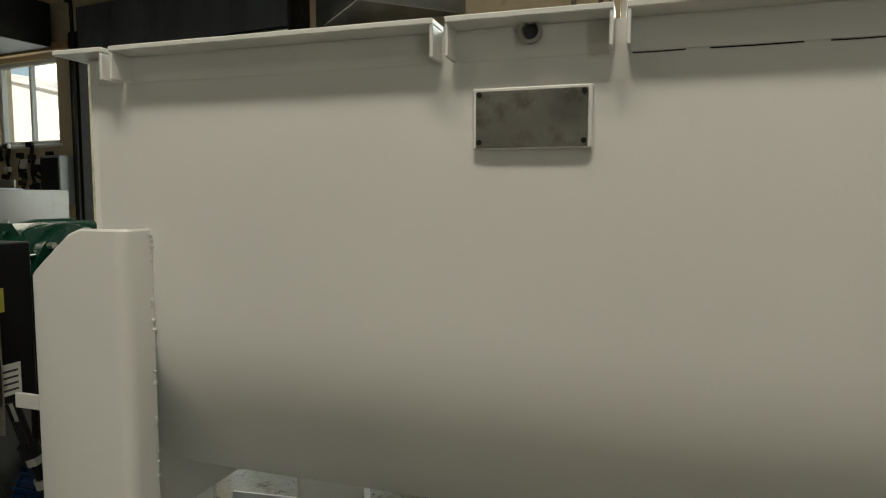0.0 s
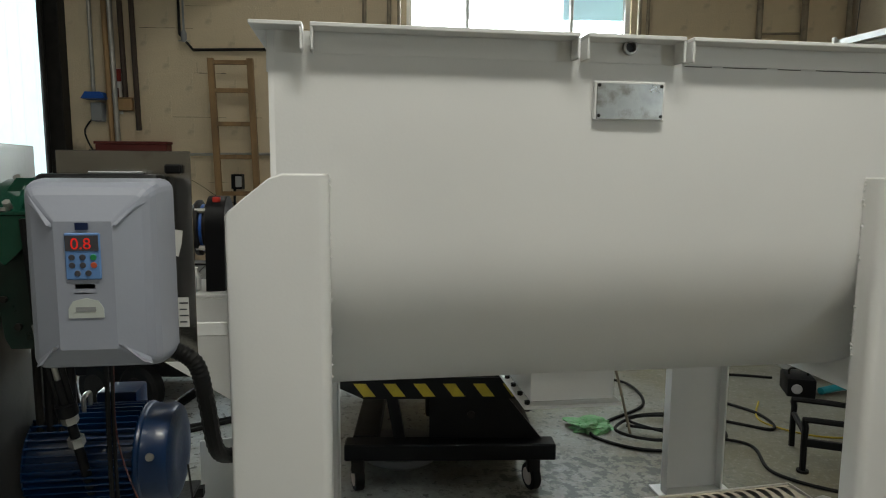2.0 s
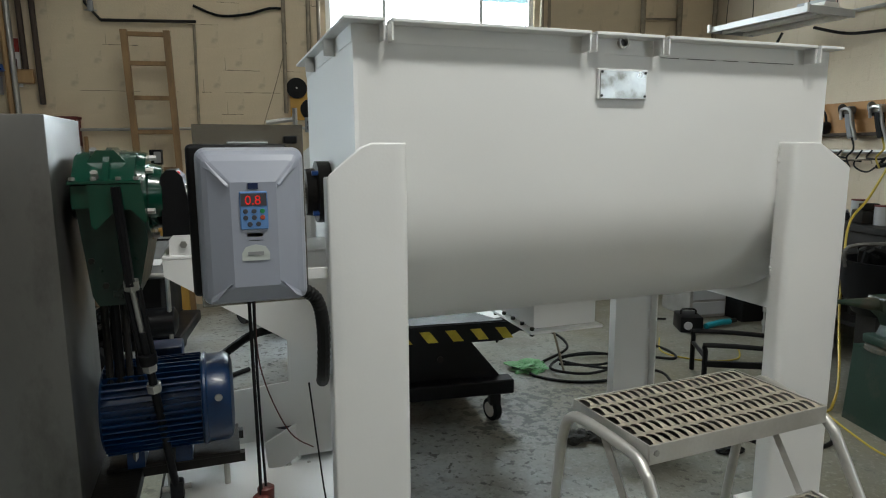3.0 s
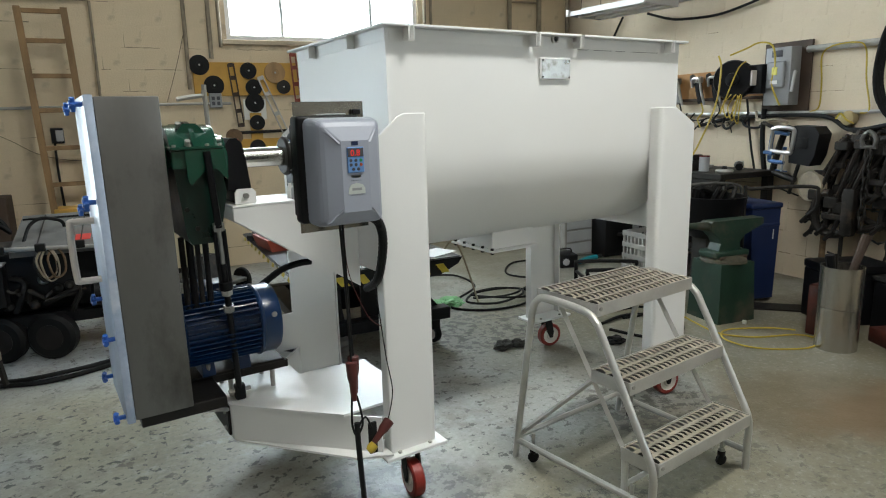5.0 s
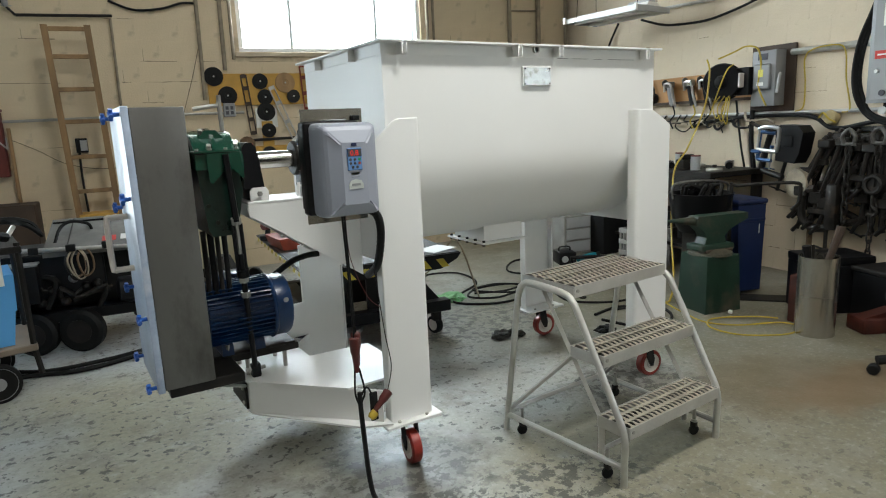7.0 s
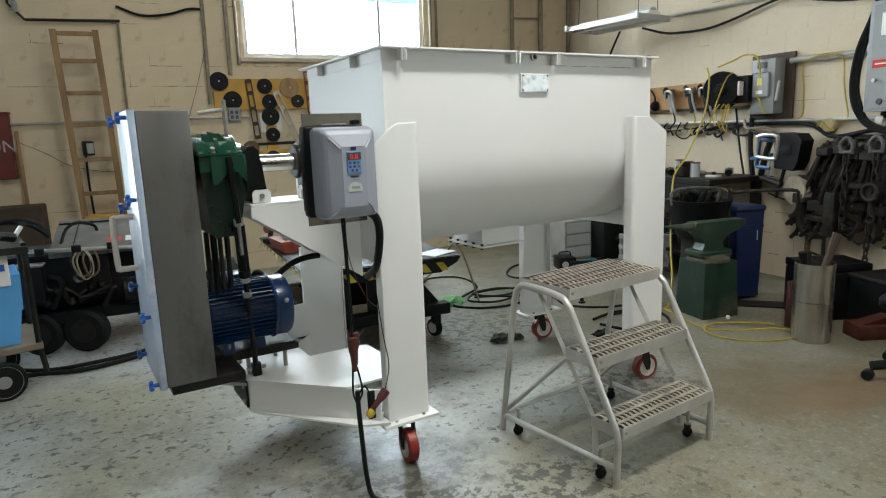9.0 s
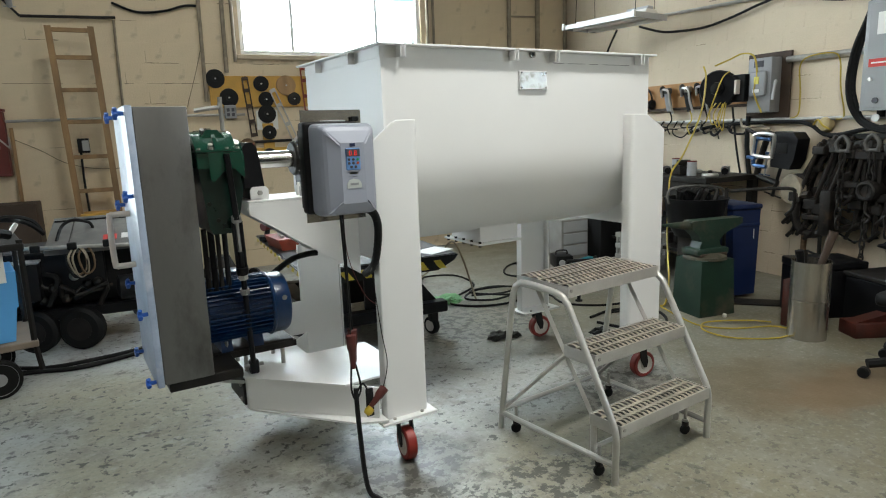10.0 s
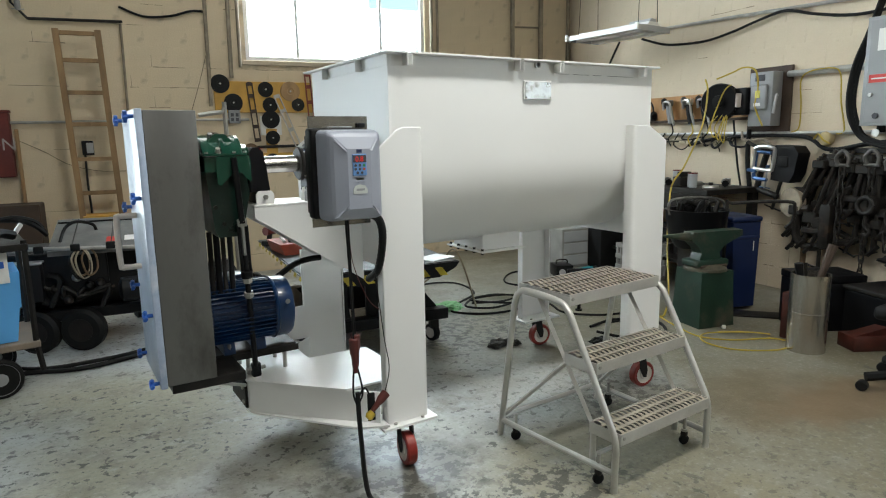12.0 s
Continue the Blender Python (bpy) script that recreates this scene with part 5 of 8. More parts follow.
part("cable", tube(B(), [(-0.05, -0.05, 0.0), (-0.12, -0.05, -0.10), (-0.10, -0.05, -0.2), (-0.06, -0.05, -0.28)], 0.008, 6, 6), BLACK, sw)
tagsign = thing("red_notice", ROOM @ pose(-3.28, YB - 0.012, 2.05), "red and white notice on the wall", "sign")
part("board", box(B(), 0, 0.10, -0.006, 0, 0, 0.42, 0.002, 1), LABEL, tagsign)
part("red_band", box(B(), 0.002, 0.098, -0.009, -0.0062, 0.30, 0.415), RED_PU, tagsign)
part("text_bar", box(B(), 0.03, 0.07, -0.009, -0.0062, 0.04, 0.24), RUSTRED, tagsign)

fs = thing("fire_station_box", ROOM @ pose(-3.40, YB - 0.012, 1.17), "dark red fire station hose cabinet with faded lettering", "fire cabinet")
part("cabinet", box(B(), 0, 0.655, -0.12, 0, 0, 0.60, 0.006, 1), REDSIGN, fs)
part("cabinet_top", box(B(), -0.01, 0.665, -0.13, 0, 0.601, 0.625, 0.003, 1), REDSIGN, fs)
text_part("lettering", "FIRE", 0.165, SIGNTXT, fs, pose(0.155, -0.1215, 0.425, 90))
text_part("lettering", "STATION", 0.158, SIGNTXT, fs, pose(0.035, -0.1215, 0.255, 90))

part("white_label", box(B(), 0.46, 0.53, -0.1235, -0.1205, 0.14, 0.20), LABEL, fs)
ext = thing("fire_extinguisher", ROOM @ pose(-3.15, YB - 0.22, 0.83), "red fire extinguisher with a white label", "fire extinguisher")
part("cylinder", lathe(B(), (0, 0, 0), (0, 0, 1), [(0, 0.055), (0.01, 0.062), (0.36, 0.062), (0.40, 0.045), (0.42, 0.02)], 24), RED_PU, ext)
part("valve", cyl(B(), (0, 0, 0.42), (0, 0, 0.46), 0.018, seg=10), BLACK_G, ext)
part("lever", tube(B(), [(-0.02, 0, 0.46), (0.04, -0.02, 0.475), (0.09, -0.03, 0.49)], 0.008, 6, 2), GALV, ext)
part("paper_label", box(B(), -0.04, 0.04, -0.067, -0.063, 0.20, 0.30), LABEL, ext)
part("wall_bracket", box(B(), -0.02, 0.02, 0.062, 0.20, 0.25, 0.28), GRIME, ext)
jb = thing("small_orange_box", ROOM @ pose(-3.16, YB - 0.012, 2.08), "small orange-brown box behind the sticks", "box")
part("body", box(B(), -0.05, 0.08, -0.05, 0, 0, 0.11, 0.006, 1), WOOD, jb)
part("cap", box(B(), -0.052, 0.082, -0.052, 0, 0.111, 0.122, 0.003, 1), WOOD, jb)
sen = thing("hanging_sensor", ROOM @ pose(-2.56, YB - 0.10, 2.66), "small grey pull switch hanging from a cable", "switch")
part("body", lathe(B(), (0, 0, 0.04), (0, 0, 1), [(0, 0.015), (0.02, 0.026), (0.08, 0.026), (0.11, 0.01), (0.9, 0.007)], 12), GREY_B, sen)
part("cross_arm", cyl(B(), (-0.05, 0, 0.05), (0.05, 0, 0.05), 0.006, seg=6), GALV, sen)
part("mount", tube(B(), [(0, 0, 0.93), (0, 0.05, 0.95), (0, 0.085, 0.95)], 0.008, 6, 3), GRIME, sen)

LADDER_WOOD = pbr("aged_ladder_wood", (0.28, 0.168, 0.075), 0.65, var=0.3, scale=4, bump=0.15, fine=60, stretch=(3, 3, 0.6))
# old wooden ladder
wl = thing("wooden_ladder", ROOM @ pose(-2.107, YB - 0.24, 0) @ Matrix.Diagonal((0.968, 1.0, 0.985, 1.0)), "old wooden ladder standing before the block wall", "ladder")
for xt, xb in ((-0.165, -0.085), (0.195, 0.265)):
    part("rail", prism(B(), [(xt - 0.028, 2.565), (xt + 0.028, 2.565), (xb + 0.028, 0.0), (xb - 0.028, 0.0)], "y", -0.06, -0.02), LADDER_WOOD, wl)
for z in (2.53, 2.28, 1.98, 1.68, 1.345, 1.015, 0.68, 0.35, 0.06):
    k = 0.075 * (2.565 - z) / 2.565
    part("rung", box(B(), -0.137 + k, 0.167 + k, -0.055, -0.025, z - 0.020, z + 0.020, 0.004, 1), LADDER_WOOD, wl)
solo("wall_string", tube(B(), [(-2.72, YW - 0.006, 1.52), (-2.5, YW - 0.008, 1.40), (-2.3, YW - 0.008, 1.27), (-2.05, YW - 0.008, 1.20), (-1.8, YW - 0.006, 1.19)], 0.0025, 5, 6), GRIME, "thin dark wire sagging behind the ladder", "wire", ROOM)
ob = thing("outlet_box", ROOM @ pose(-2.12, YB - 0.012, 1.36), "dark electrical outlet box on the wall", "outlet")
part("box", box(B(), -0.05, 0.05, -0.10, -0.005, 0, 0.14, 0.005, 1), BLACK_G, ob)
part("plate", box(B(), -0.01, 0.05, -0.106, -0.101, 0.02, 0.12, 0.003, 1), GREY_L, ob)
part("cord", tube(B(), [(-0.03, -0.06, 0), (-0.035, -0.06, -0.3), (-0.02, -0.06, -0.75)], 0.012, 6, 5), BLACK, ob)
solo("wall_stick", box(B(), -2.72, -2.69, YB - 0.06, YB - 0.03, 0.0, 1.62, 0.004, 1, ), WOOD, "reddish wooden stick leaning on the wall", "stick", ROOM)
ol = thing("ochre_bin", ROOM @ pose(-2.05, YB - 0.35, 0.0), "ochre painted wooden box by the wall", "box")
part("body", box(B(), -0.16, 0.18, 0, 0.28, 0, 0.78, 0.004, 1), OCHRE, ol)
solo("dark_shelf_box", box(B(), -2.95, -2.55, YB - 0.4, YB - 0.05, 0.0, 0.92, 0.01, 1), WOOD_D, "dark wooden box standing by the wall", "box", ROOM)

# ochre tool boards with discs
tbd = thing("disc_board", ROOM @ pose(0, YB - 0.012, 0), "ochre plywood board hung with grinding discs", "tool board")
part("board", box(B(), -0.89, 0.16, -0.022, 0, 1.775, 2.105, 0.003, 1), OCHRE, tbd)
part("lower_board", box(B(), -0.375, -0.255, -0.022, 0, 1.17, 1.60, 0.003, 1), OCHRE, tbd)
part("side_board", box(B(), -0.50, 0.02, -0.018, 0, 1.17, 1.335, 0.003, 1), OCHRE, tbd)
part("white_card", box(B(), -0.43, -0.20, -0.020, -0.002, 1.53, 1.74, 0.002, 1), LABEL, tbd)
for u, z, r, mat in ((-0.824, 2.076, 0.098, BLACK), (-0.70, 1.878, 0.098, BLACK), (-0.353, 2.023, 0.083, BLACK), (-0.312, 1.856, 0.083, BLACK), (-0.315, 1.70, 0.098, BLACK), (-0.305, 1.50, 0.078, BLACK), (-0.320, 1.245, 0.083, GRIME), (-0.085, 2.005, 0.108, WOOD), (-0.005, 1.86, 0.072, GRIME)):
    d = solo("grinding_disc", lathe(B(), (u, YB - 0.036, z), (0, -1, 0), [(0, r * 0.97), (0.006, r), (0.020, r * 0.98), (0.024, r * 0.35), (0.020, r * 0.3), (0.020, 0.015)], 28), mat, "grinding disc hung on the ochre board", "grinding disc", ROOM, group="discs on the board")
    part("nail", cyl(B(), (u, YB - 0.061, z), (u, YB - 0.075, z), 0.009, seg=8), GALV, d)


def spirit_level(u0, z0, u1, z1, mat, label):
    L = Vector((u1 - u0, 0, z1 - z0))
    lv = thing("spirit_level", ROOM @ Matrix.Translation((u0, YB - 0.048, z0)) @ Matrix.Rotation(math.atan2(L.x, -L.z) * -1, 4, 'Y'), label, "spirit level", "levels on the wall")
    n = L.length
    for s in (-1, 1):
        part("rail", box(B(), s * 0.028 - 0.006, s * 0.028 + 0.006, -0.02, 0.0, -n, 0, 0.001, 1), mat, lv)
    for k in (0.02, 0.22, 0.48, 0.74, 0.97):
        part("web", box(B(), -0.022, 0.022, -0.016, -0.004, -n * k - 0.02, -n * k + 0.02), mat, lv)
    return lv


spirit_level(-0.525, 2.09, -0.470, 1.46, WOOD_D, "dark spirit level hung on the board")
spirit_level(-0.245, 1.965, 0.06, 1.18, GALV, "grey aluminium spirit level hung at a slant")
spirit_level(0.11, 2.20, 0.145, 1.55, ORANGE, "red spirit level hung on the wall")
so = thing("socket_box", ROOM @ pose(-0.70, YB - 0.012, 1.66), "old grey socket box with a cord", "outlet")
part("box", box(B(), -0.06, 0.06, -0.06, 0, 0, 0.14, 0.004, 1), GREY_B, so)
for a in (-0.025, 0.025):
    for b in (0.04, 0.09):
        part("socket", box(B(), a - 0.015, a + 0.015, -0.064, -0.0605, b - 0.018, b + 0.018), INK, so)
solo("bent_rack_pipe", tube(B(), [(-1.10, YB - 0.5, 1.73), (-0.87, YB - 0.5, 1.76), (-0.85, YB - 0.5, 1.72), (-0.82, YB - 0.5, 0.0)], 0.022, 8, 3), GALV, "bent galvanised pipe rack standing near the wall", "pipe rack", ROOM)
solo("rope_ring", lathe(B(), (-0.55, YB - 0.03, 1.36), (0, -1, 0), [(0, 0.05), (0.01, 0.085), (0.03, 0.085), (0.04, 0.05)], 20), ROPE, "dusty round coil on the wall", "coil", ROOM)

# ---------- things on the east wall (v, z) ----------
def east(v, z=0.0, off=0.012):
    """Frame on the east wall: x runs along the wall to the viewer's right, y into the wall."""
    return ROOM @ pose(XR - off, v, z, 0, 0, -90)


bk = thing("grinder_board", east(3.25), "orange-brown board with hung angle grinders", "tool board")
part("board", box(B(), 0.04, 1.48, -0.02, 0, 1.60, 1.865, 0.003, 1), pbr("orange_ply", (0.42, 0.22, 0.08), 0.65, var=0.15), bk)
part("ledge", box(B(), 0.03, 1.49, -0.05, -0.0205, 1.585, 1.612, 0.002, 1), WOOD_D, bk)
muff = thing("ear_defenders", east(3.12, 1.60, 0.06), "black ear defenders hung on the board", "ear defenders")
part("headband", tube(B(), [(-0.085, 0, 0.06), (-0.08, -0.01, 0.17), (0, -0.015, 0.245), (0.08, -0.01, 0.17), (0.085, 0, 0.06)], 0.010, 8, 5), BLACK, muff)
for s in (-1, 1):
    part("cup", lathe(B(), (s * 0.065, 0, 0.06), (s, -0.25, 0), [(0, 0.03), (0.005, 0.052), (0.03, 0.055), (0.05, 0.03)], 18), BLACK_G, muff)
for i, x in enumerate((0.50, 0.78, 0.98)):
    g = thing("angle_grinder", east(3.25 - x, 1.60, 0.05), "worn angle grinder hung on the board", "angle grinder", "grinders on the board")
    part("body", tube(B(), [(-0.02, -0.045, 0.17), (0.0, -0.05, 0.09), (0.035, -0.05, -0.03)], 0.034, 10, 3), (GREY_B, BLACK_G, BLACK_G)[i], g)
    part("head", box(B(), -0.065, 0.025, -0.085, -0.015, 0.16, 0.225, 0.015, 2), (IRON, STEEL_H, GRIME)[i], g)
    part("guard", lathe(B(), (-0.085, -0.05, 0.19), (1, 0.25, 0.3), [(0, 0.02), (0, 0.058), (0.016, 0.06), (0.018, 0.03)], 20), (BLACK_G, IRON, BLACK_G)[i], g)
    part("bail", tube(B(), [(-0.05, -0.09, 0.12), (-0.045, -0.10, 0.20), (0.04, -0.10, 0.19), (0.06, -0.09, 0.08), (0.10, -0.08, -0.05)], 0.012, 8, 4), (GALV, STEEL_H, GALV)[i], g)
    part("cord", tube(B(), [(0.035, -0.05, -0.03), (0.07, -0.06, -0.12), (0.01, -0.06, -0.19), (0.05, -0.06, -0.27)], 0.008, 6, 5), (BLACK, YEL, BLACK)[i], g)
for i in range(12):
    r2 = random.Random(40 + i)
    x0, w, d = r2.uniform(-0.05, 0.12), r2.uniform(0.10, 0.34), r2.uniform(0.04, 0.17)
    solo("extension_lead", tube(B(), [(x0, -0.04, 1.47), (x0 + r2.uniform(-0.06, 0.06), -0.07, 1.44 - d * 0.6), (x0 + w * 0.45, -0.06 - r2.uniform(0, 0.05), 1.45 - d), (x0 + w, -0.05, 1.43 - d * r2.uniform(0.1, 0.8)), (x0 + w + r2.uniform(-0.05, 0.12), -0.05, 1.40 - d * r2.uniform(0.2, 1.1))], r2.uniform(0.006, 0.013), 6, 6),
         (BLACK, GRIME, BLACK, PIPE)[i % 4], "tangled dark cord hung along the wall rail", "cord", ROOM @ pose(XR - 0.012, 3.15 - 0.12 * i, 0, 0, 0, -90), group="cords on the rail")
rail = solo("wall_rail", tube(B(), [(XR - 0.04, 3.4, 1.46), (XR - 0.04, -2.0, 1.44)], 0.016, 8, 0), GALV, "thin conduit along the wall", "pipe", ROOM)
solo("wall_cable", tube(B(), [(XR - 0.05, 2.5, 1.34), (XR - 0.05, 2.2, 1.40), (XR - 0.05, 1.8, 1.43), (XR - 0.05, 1.2, 1.42), (XR - 0.06, 0.95, 1.31), (XR - 0.06, 0.6, 1.36), (XR - 0.05, 0.2, 1.40)], 0.018, 8, 8), BLACK, "thick black cable along the wall", "cable", ROOM)
solo("upper_conduit", tube(B(), [(XR - 0.04, 1.39, 1.975), (XR - 0.04, -2.5, 1.95)], 0.028, 8, 0), GALV, "grey conduit from the disconnect switch", "pipe", ROOM)
solo("drop_pipe", tube(B(), [(XR - 0.06, 1.75, 1.49), (XR - 0.07, 1.74, 1.2), (XR - 0.07, 1.68, 0.85)], 0.022, 8, 5), BLACK, "dark conduit dropping behind the bench", "pipe", ROOM)
solo("drop_pipe", tube(B(), [(XR - 0.05, 1.95, 1.6), (XR - 0.05, 1.88, 1.2), (XR - 0.05, 1.82, 0.95)], 0.010, 8, 5), BLACK, "thin dark cord dropping behind the bench", "pipe", ROOM)

ds = thing("disconnect_switch", east(1.80, 1.43), "grey safety disconnect switch on a dark plywood panel", "switch box")
part("backboard", box(B(), 0.0, 0.445, -0.025, 0, 0.0, 0.625, 0.004, 1), WOOD_D, ds, "dark plywood backboard")
part("enclosure", box(B(), 0.113, 0.357, -0.16, -0.026, 0.09, 0.575, 0.008, 2), GREY_B, ds)
part("cover_bulge", box(B(), 0.145, 0.320, -0.19, -0.161, 0.235, 0.46, 0.02, 3), GREY_B, ds)
part("rating_plate", box(B(), 0.175, 0.275, -0.164, -0.1605, 0.495, 0.55), INK, ds)
part("warning_label", box(B(), 0.205, 0.255, -0.194, -0.1905, 0.345, 0.41), LABEL_Y, ds)
part("white_label", box(B(), 0.195, 0.262, -0.194, -0.1905, 0.270, 0.30), LABEL, ds)
part("lever", tube(B(), [(0.362, -0.10, 0.36), (0.378, -0.13, 0.35), (0.372, -0.15, 0.20)], 0.014, 8, 4), GREY_L, ds)

rl = thing("cable_reel", east(1.905, 1.757, 0.25), "black cable reel on a wall bracket", "cable reel")
part("drum", lathe(B(), (0.02, -0.09, 0), (-0.45, 1, 0), [(0, 0.05), (0, 0.160), (0.02, 0.172), (0.03, 0.170), (0.035, 0.13), (0.12, 0.13), (0.125, 0.170), (0.145, 0.165), (0.145, 0.05)], 34), BLACK_G, rl)
part("hub_cap", lathe(B(), (0.021, -0.092, 0), (0.45, -1, 0), [(0, 0.06), (0.02, 0.055), (0.03, 0.03)], 20), BLACK, rl)
part("bracket", box(B(), 0.06, 0.235, 0.02, 0.10, -0.13, 0.12, 0.01, 2), BLACK_G, rl)
part("guide", box(B(), 0.165, 0.19, -0.04, 0.019, -0.06, 0.07, 0.006, 1), WHEEL_W, rl)
part("wall_arm", box(B(), 0.08, 0.18, 0.10, 0.235, -0.05, 0.05, 0.004, 1), GRIME, rl)
for k in range(3):
    part("yellow_loop", tube(B(), [(0.02 + 0.05 * k, -0.09, -0.13), (-0.04 + 0.05 * k, -0.11, -0.22 - 0.02 * k), (0.01 + 0.06 * k, -0.12, -0.33 - 0.03 * k), (0.08 + 0.03 * k, -0.12, -0.27), (0.10 + 0.02 * k, -0.10, -0.14)], 0.0052, 6, 6), YEL, rl, "yellow cord loop")
part("yellow_strand", tube(B(), [(0.13, -0.06, 0.15), (0.10, -0.115, 0.09), (0.02, -0.135, -0.12), (-0.05, -0.14, -0.30)], 0.006, 6, 6), YEL, rl, "yellow cord over the reel")
solo("yellow_extension_lead", tube(B(), [(3.40, 1.50, 1.96), (3.40, 1.47, 1.84), (3.32, 1.453, 1.53), (3.2, 1.53, 1.17), (3.0, 1.506, 1.0), (2.9, 1.45, 0.78), (2.75, 1.33, 0.44), (2.4, 1.02, 0.14), (2.25, 0.93, 0.012), (2.16, 0.90, 0.010)], 0.0085, 6, 10), YEL, "long yellow cord hanging from the reel to the floor", "cord")
solo("yellow_extension_lead", tube(B(), [(XR - 0.33, 1.93, 1.97), (XR - 0.26, 1.82, 2.02), (XR - 0.22, 1.72, 2.06), (XR - 0.21, 1.60, 2.02), (XR - 0.2, 1.57, 1.85), (XR - 0.2, 1.59, 1.70), (XR - 0.2, 1.50, 1.52)], 0.008, 6, 8), YEL, "yellow extension cord draped over the switch", "cord", ROOM)
solo("yellow_wall_loop", tube(B(), [(XR - 0.05, 1.32, 1.46), (XR - 0.05, 1.245, 1.50), (XR - 0.06, 1.235, 1.70), (XR - 0.07, 1.245, 1.90), (XR - 0.075, 1.17, 1.972), (XR - 0.075, 0.98, 1.985), (XR - 0.07, 0.895, 1.93), (XR - 0.06, 0.875, 1.70), (XR - 0.05, 0.835, 1.47), (XR - 0.05, 0.90, 1.44)], 0.006, 6, 8), YEL, "yellow cord looped over the conduit", "cord", ROOM)
wb = thing("wire_bundle_box", east(0.99, 1.40), "dusty cream round junction box with cords", "junction box")
part("box", lathe(B(), (0.0, 0, 0), (0, -1, 0), [(0, 0.060), (0.04, 0.062), (0.06, 0.052), (0.07, 0.028), (0.073, 0.008)], 18), pbr("dusty_cream", (0.42, 0.34, 0.18), 0.8), wb)
part("cord_twist", tube(B(), [(-0.07, -0.09, 0.0), (-0.02, -0.11, 0.04), (0.03, -0.11, -0.01), (0.08, -0.09, -0.04)], 0.008, 6, 5), YEL, wb)

ep = thing("electrical_panel", east(0.605, 1.498), "grey electrical panel with a red warning label", "electrical panel")
part("cabinet", box(B(), 0, 0.62, -0.22, 0, 0, 0.815, 0.008, 2), GREY_B, ep)
part("panel_door", box(B(), 0.03, 0.60, -0.2255, -0.2205, 0.025, 0.79, 0.002, 1), GREY_B, ep)
part("red_label", box(B(), 0.05, 0.24, -0.2295, -0.226, 0.325, 0.385), REDDOT, ep, "red warning label")
part("label_bar", box(B(), 0.07, 0.22, -0.2325, -0.230, 0.350, 0.360), LABEL, ep)
part("paper_label", box(B(), 0.095, 0.30, -0.2295, -0.226, 0.56, 0.72), LABEL, ep)
part("latch", cyl(B(), (0.075, -0.245, 0.235), (0.075, -0.226, 0.235), 0.014, seg=12), STEEL_H, ep)
part("lock", cyl(B(), (0.125, -0.240, 0.075), (0.125, -0.226, 0.075), 0.022, seg=16), INK, ep)
part("gland", cyl(B(), (0.10, -0.10, -0.05), (0.10, -0.10, 0.0), 0.030, seg=14), BLACK, ep)
part("gland_ring", lathe(B(), (0.10, -0.10, -0.056), (0, -1, 0), [(0.055, 0.016), (0.06, 0.03), (0.07, 0.03), (0.07, 0.014)], 16), GALV, ep)
for k, off in enumerate((0.0, 0.016, 0.030)):
    solo("power_cable_loop", tube(B(), [(XR - 0.13 - off, 0.560 + off * 0.3, 2.45), (XR - 0.15 - off, 0.615 + off * 0.5, 2.21), (XR - 0.16 - off, 0.670 + off, 2.01), (XR - 0.16 - off, 0.702 + off, 1.84), (XR - 0.16 - off, 0.705 + off, 1.68), (XR - 0.16 - off, 0.670 + off, 1.55 - off * 0.5), (XR - 0.16, 0.615 + off * 0.5, 1.44 - off), (XR - 0.16, 0.52, 1.385 - off), (XR - 0.16, 0.40, 1.365 - off), (XR - 0.16, 0.15, 1.38 - off)], 0.0155, 8, 8), BLACK, "thick black power cable looping under the panel", "cable", ROOM, group="power cables")

# clamps and chains hanging under the rail
def c_clamp(v, z, s, turn, mat, label, off=0.10):
    c = thing("c_clamp", east(v, z, off) @ pose(0, 0, 0, 0, turn, 0), label, "clamp", "hung clamps")
    part("frame", tube(B(), [(0.06 * s, 0, 0.05 * s), (-0.10 * s, 0, 0.05 * s), (-0.13 * s, 0, 0.02 * s), (-0.13 * s, 0, -0.23 * s), (-0.10 * s, 0, -0.26 * s), (0.05 * s, 0, -0.26 * s)], 0.022 * s, 8, 3), mat, c)
    part("screw", cyl(B(), (0.04 * s, 0, -0.36 * s), (0.04 * s, 0, -0.12 * s), 0.012 * s, seg=8), STEEL_H if mat != DARKTOOL else DARKTOOL, c)
    part("tommy_bar", cyl(B(), (-0.03 * s, 0, -0.35 * s), (0.11 * s, 0, -0.35 * s), 0.006 * s, seg=6), mat, c)
    part("pad", cyl(B(), (0.04 * s, 0, -0.12 * s), (0.04 * s, 0, -0.09 * s), 0.022 * s, seg=12), mat, c)


BLUECL = pbr("blue_clamp_paint", (0.05, 0.11, 0.24), 0.4, 0.5, var=0.2)


uc = thing("c_clamp", east(1.34, 1.235, 0.36) @ pose(0, 0, 0, 0, 6, 0), "bright steel clamp with a blue screw hung on the wall", "clamp", "hung clamps")
part("frame", tube(B(), [(-0.10, 0, 0.075), (-0.03, 0, 0.10), (0.08, 0, 0.10), (0.105, 0, 0.07), (0.105, 0, -0.07), (0.08, 0, -0.10), (-0.08, 0, -0.10)], 0.017, 8, 4), STEEL_H, uc)
part("screw", cyl(B(), (-0.09, 0, -0.14), (-0.09, 0, 0.07), 0.011, seg=8), STEEL_H, uc)
part("nut", box(B(), -0.14, -0.05, -0.02, 0.02, -0.135, -0.105, 0.005, 1), BLUECL, uc)
hel = thing("welding_helmet", east(1.20, 1.02, 0.18), "black welding helmet hung among the clamps", "helmet")
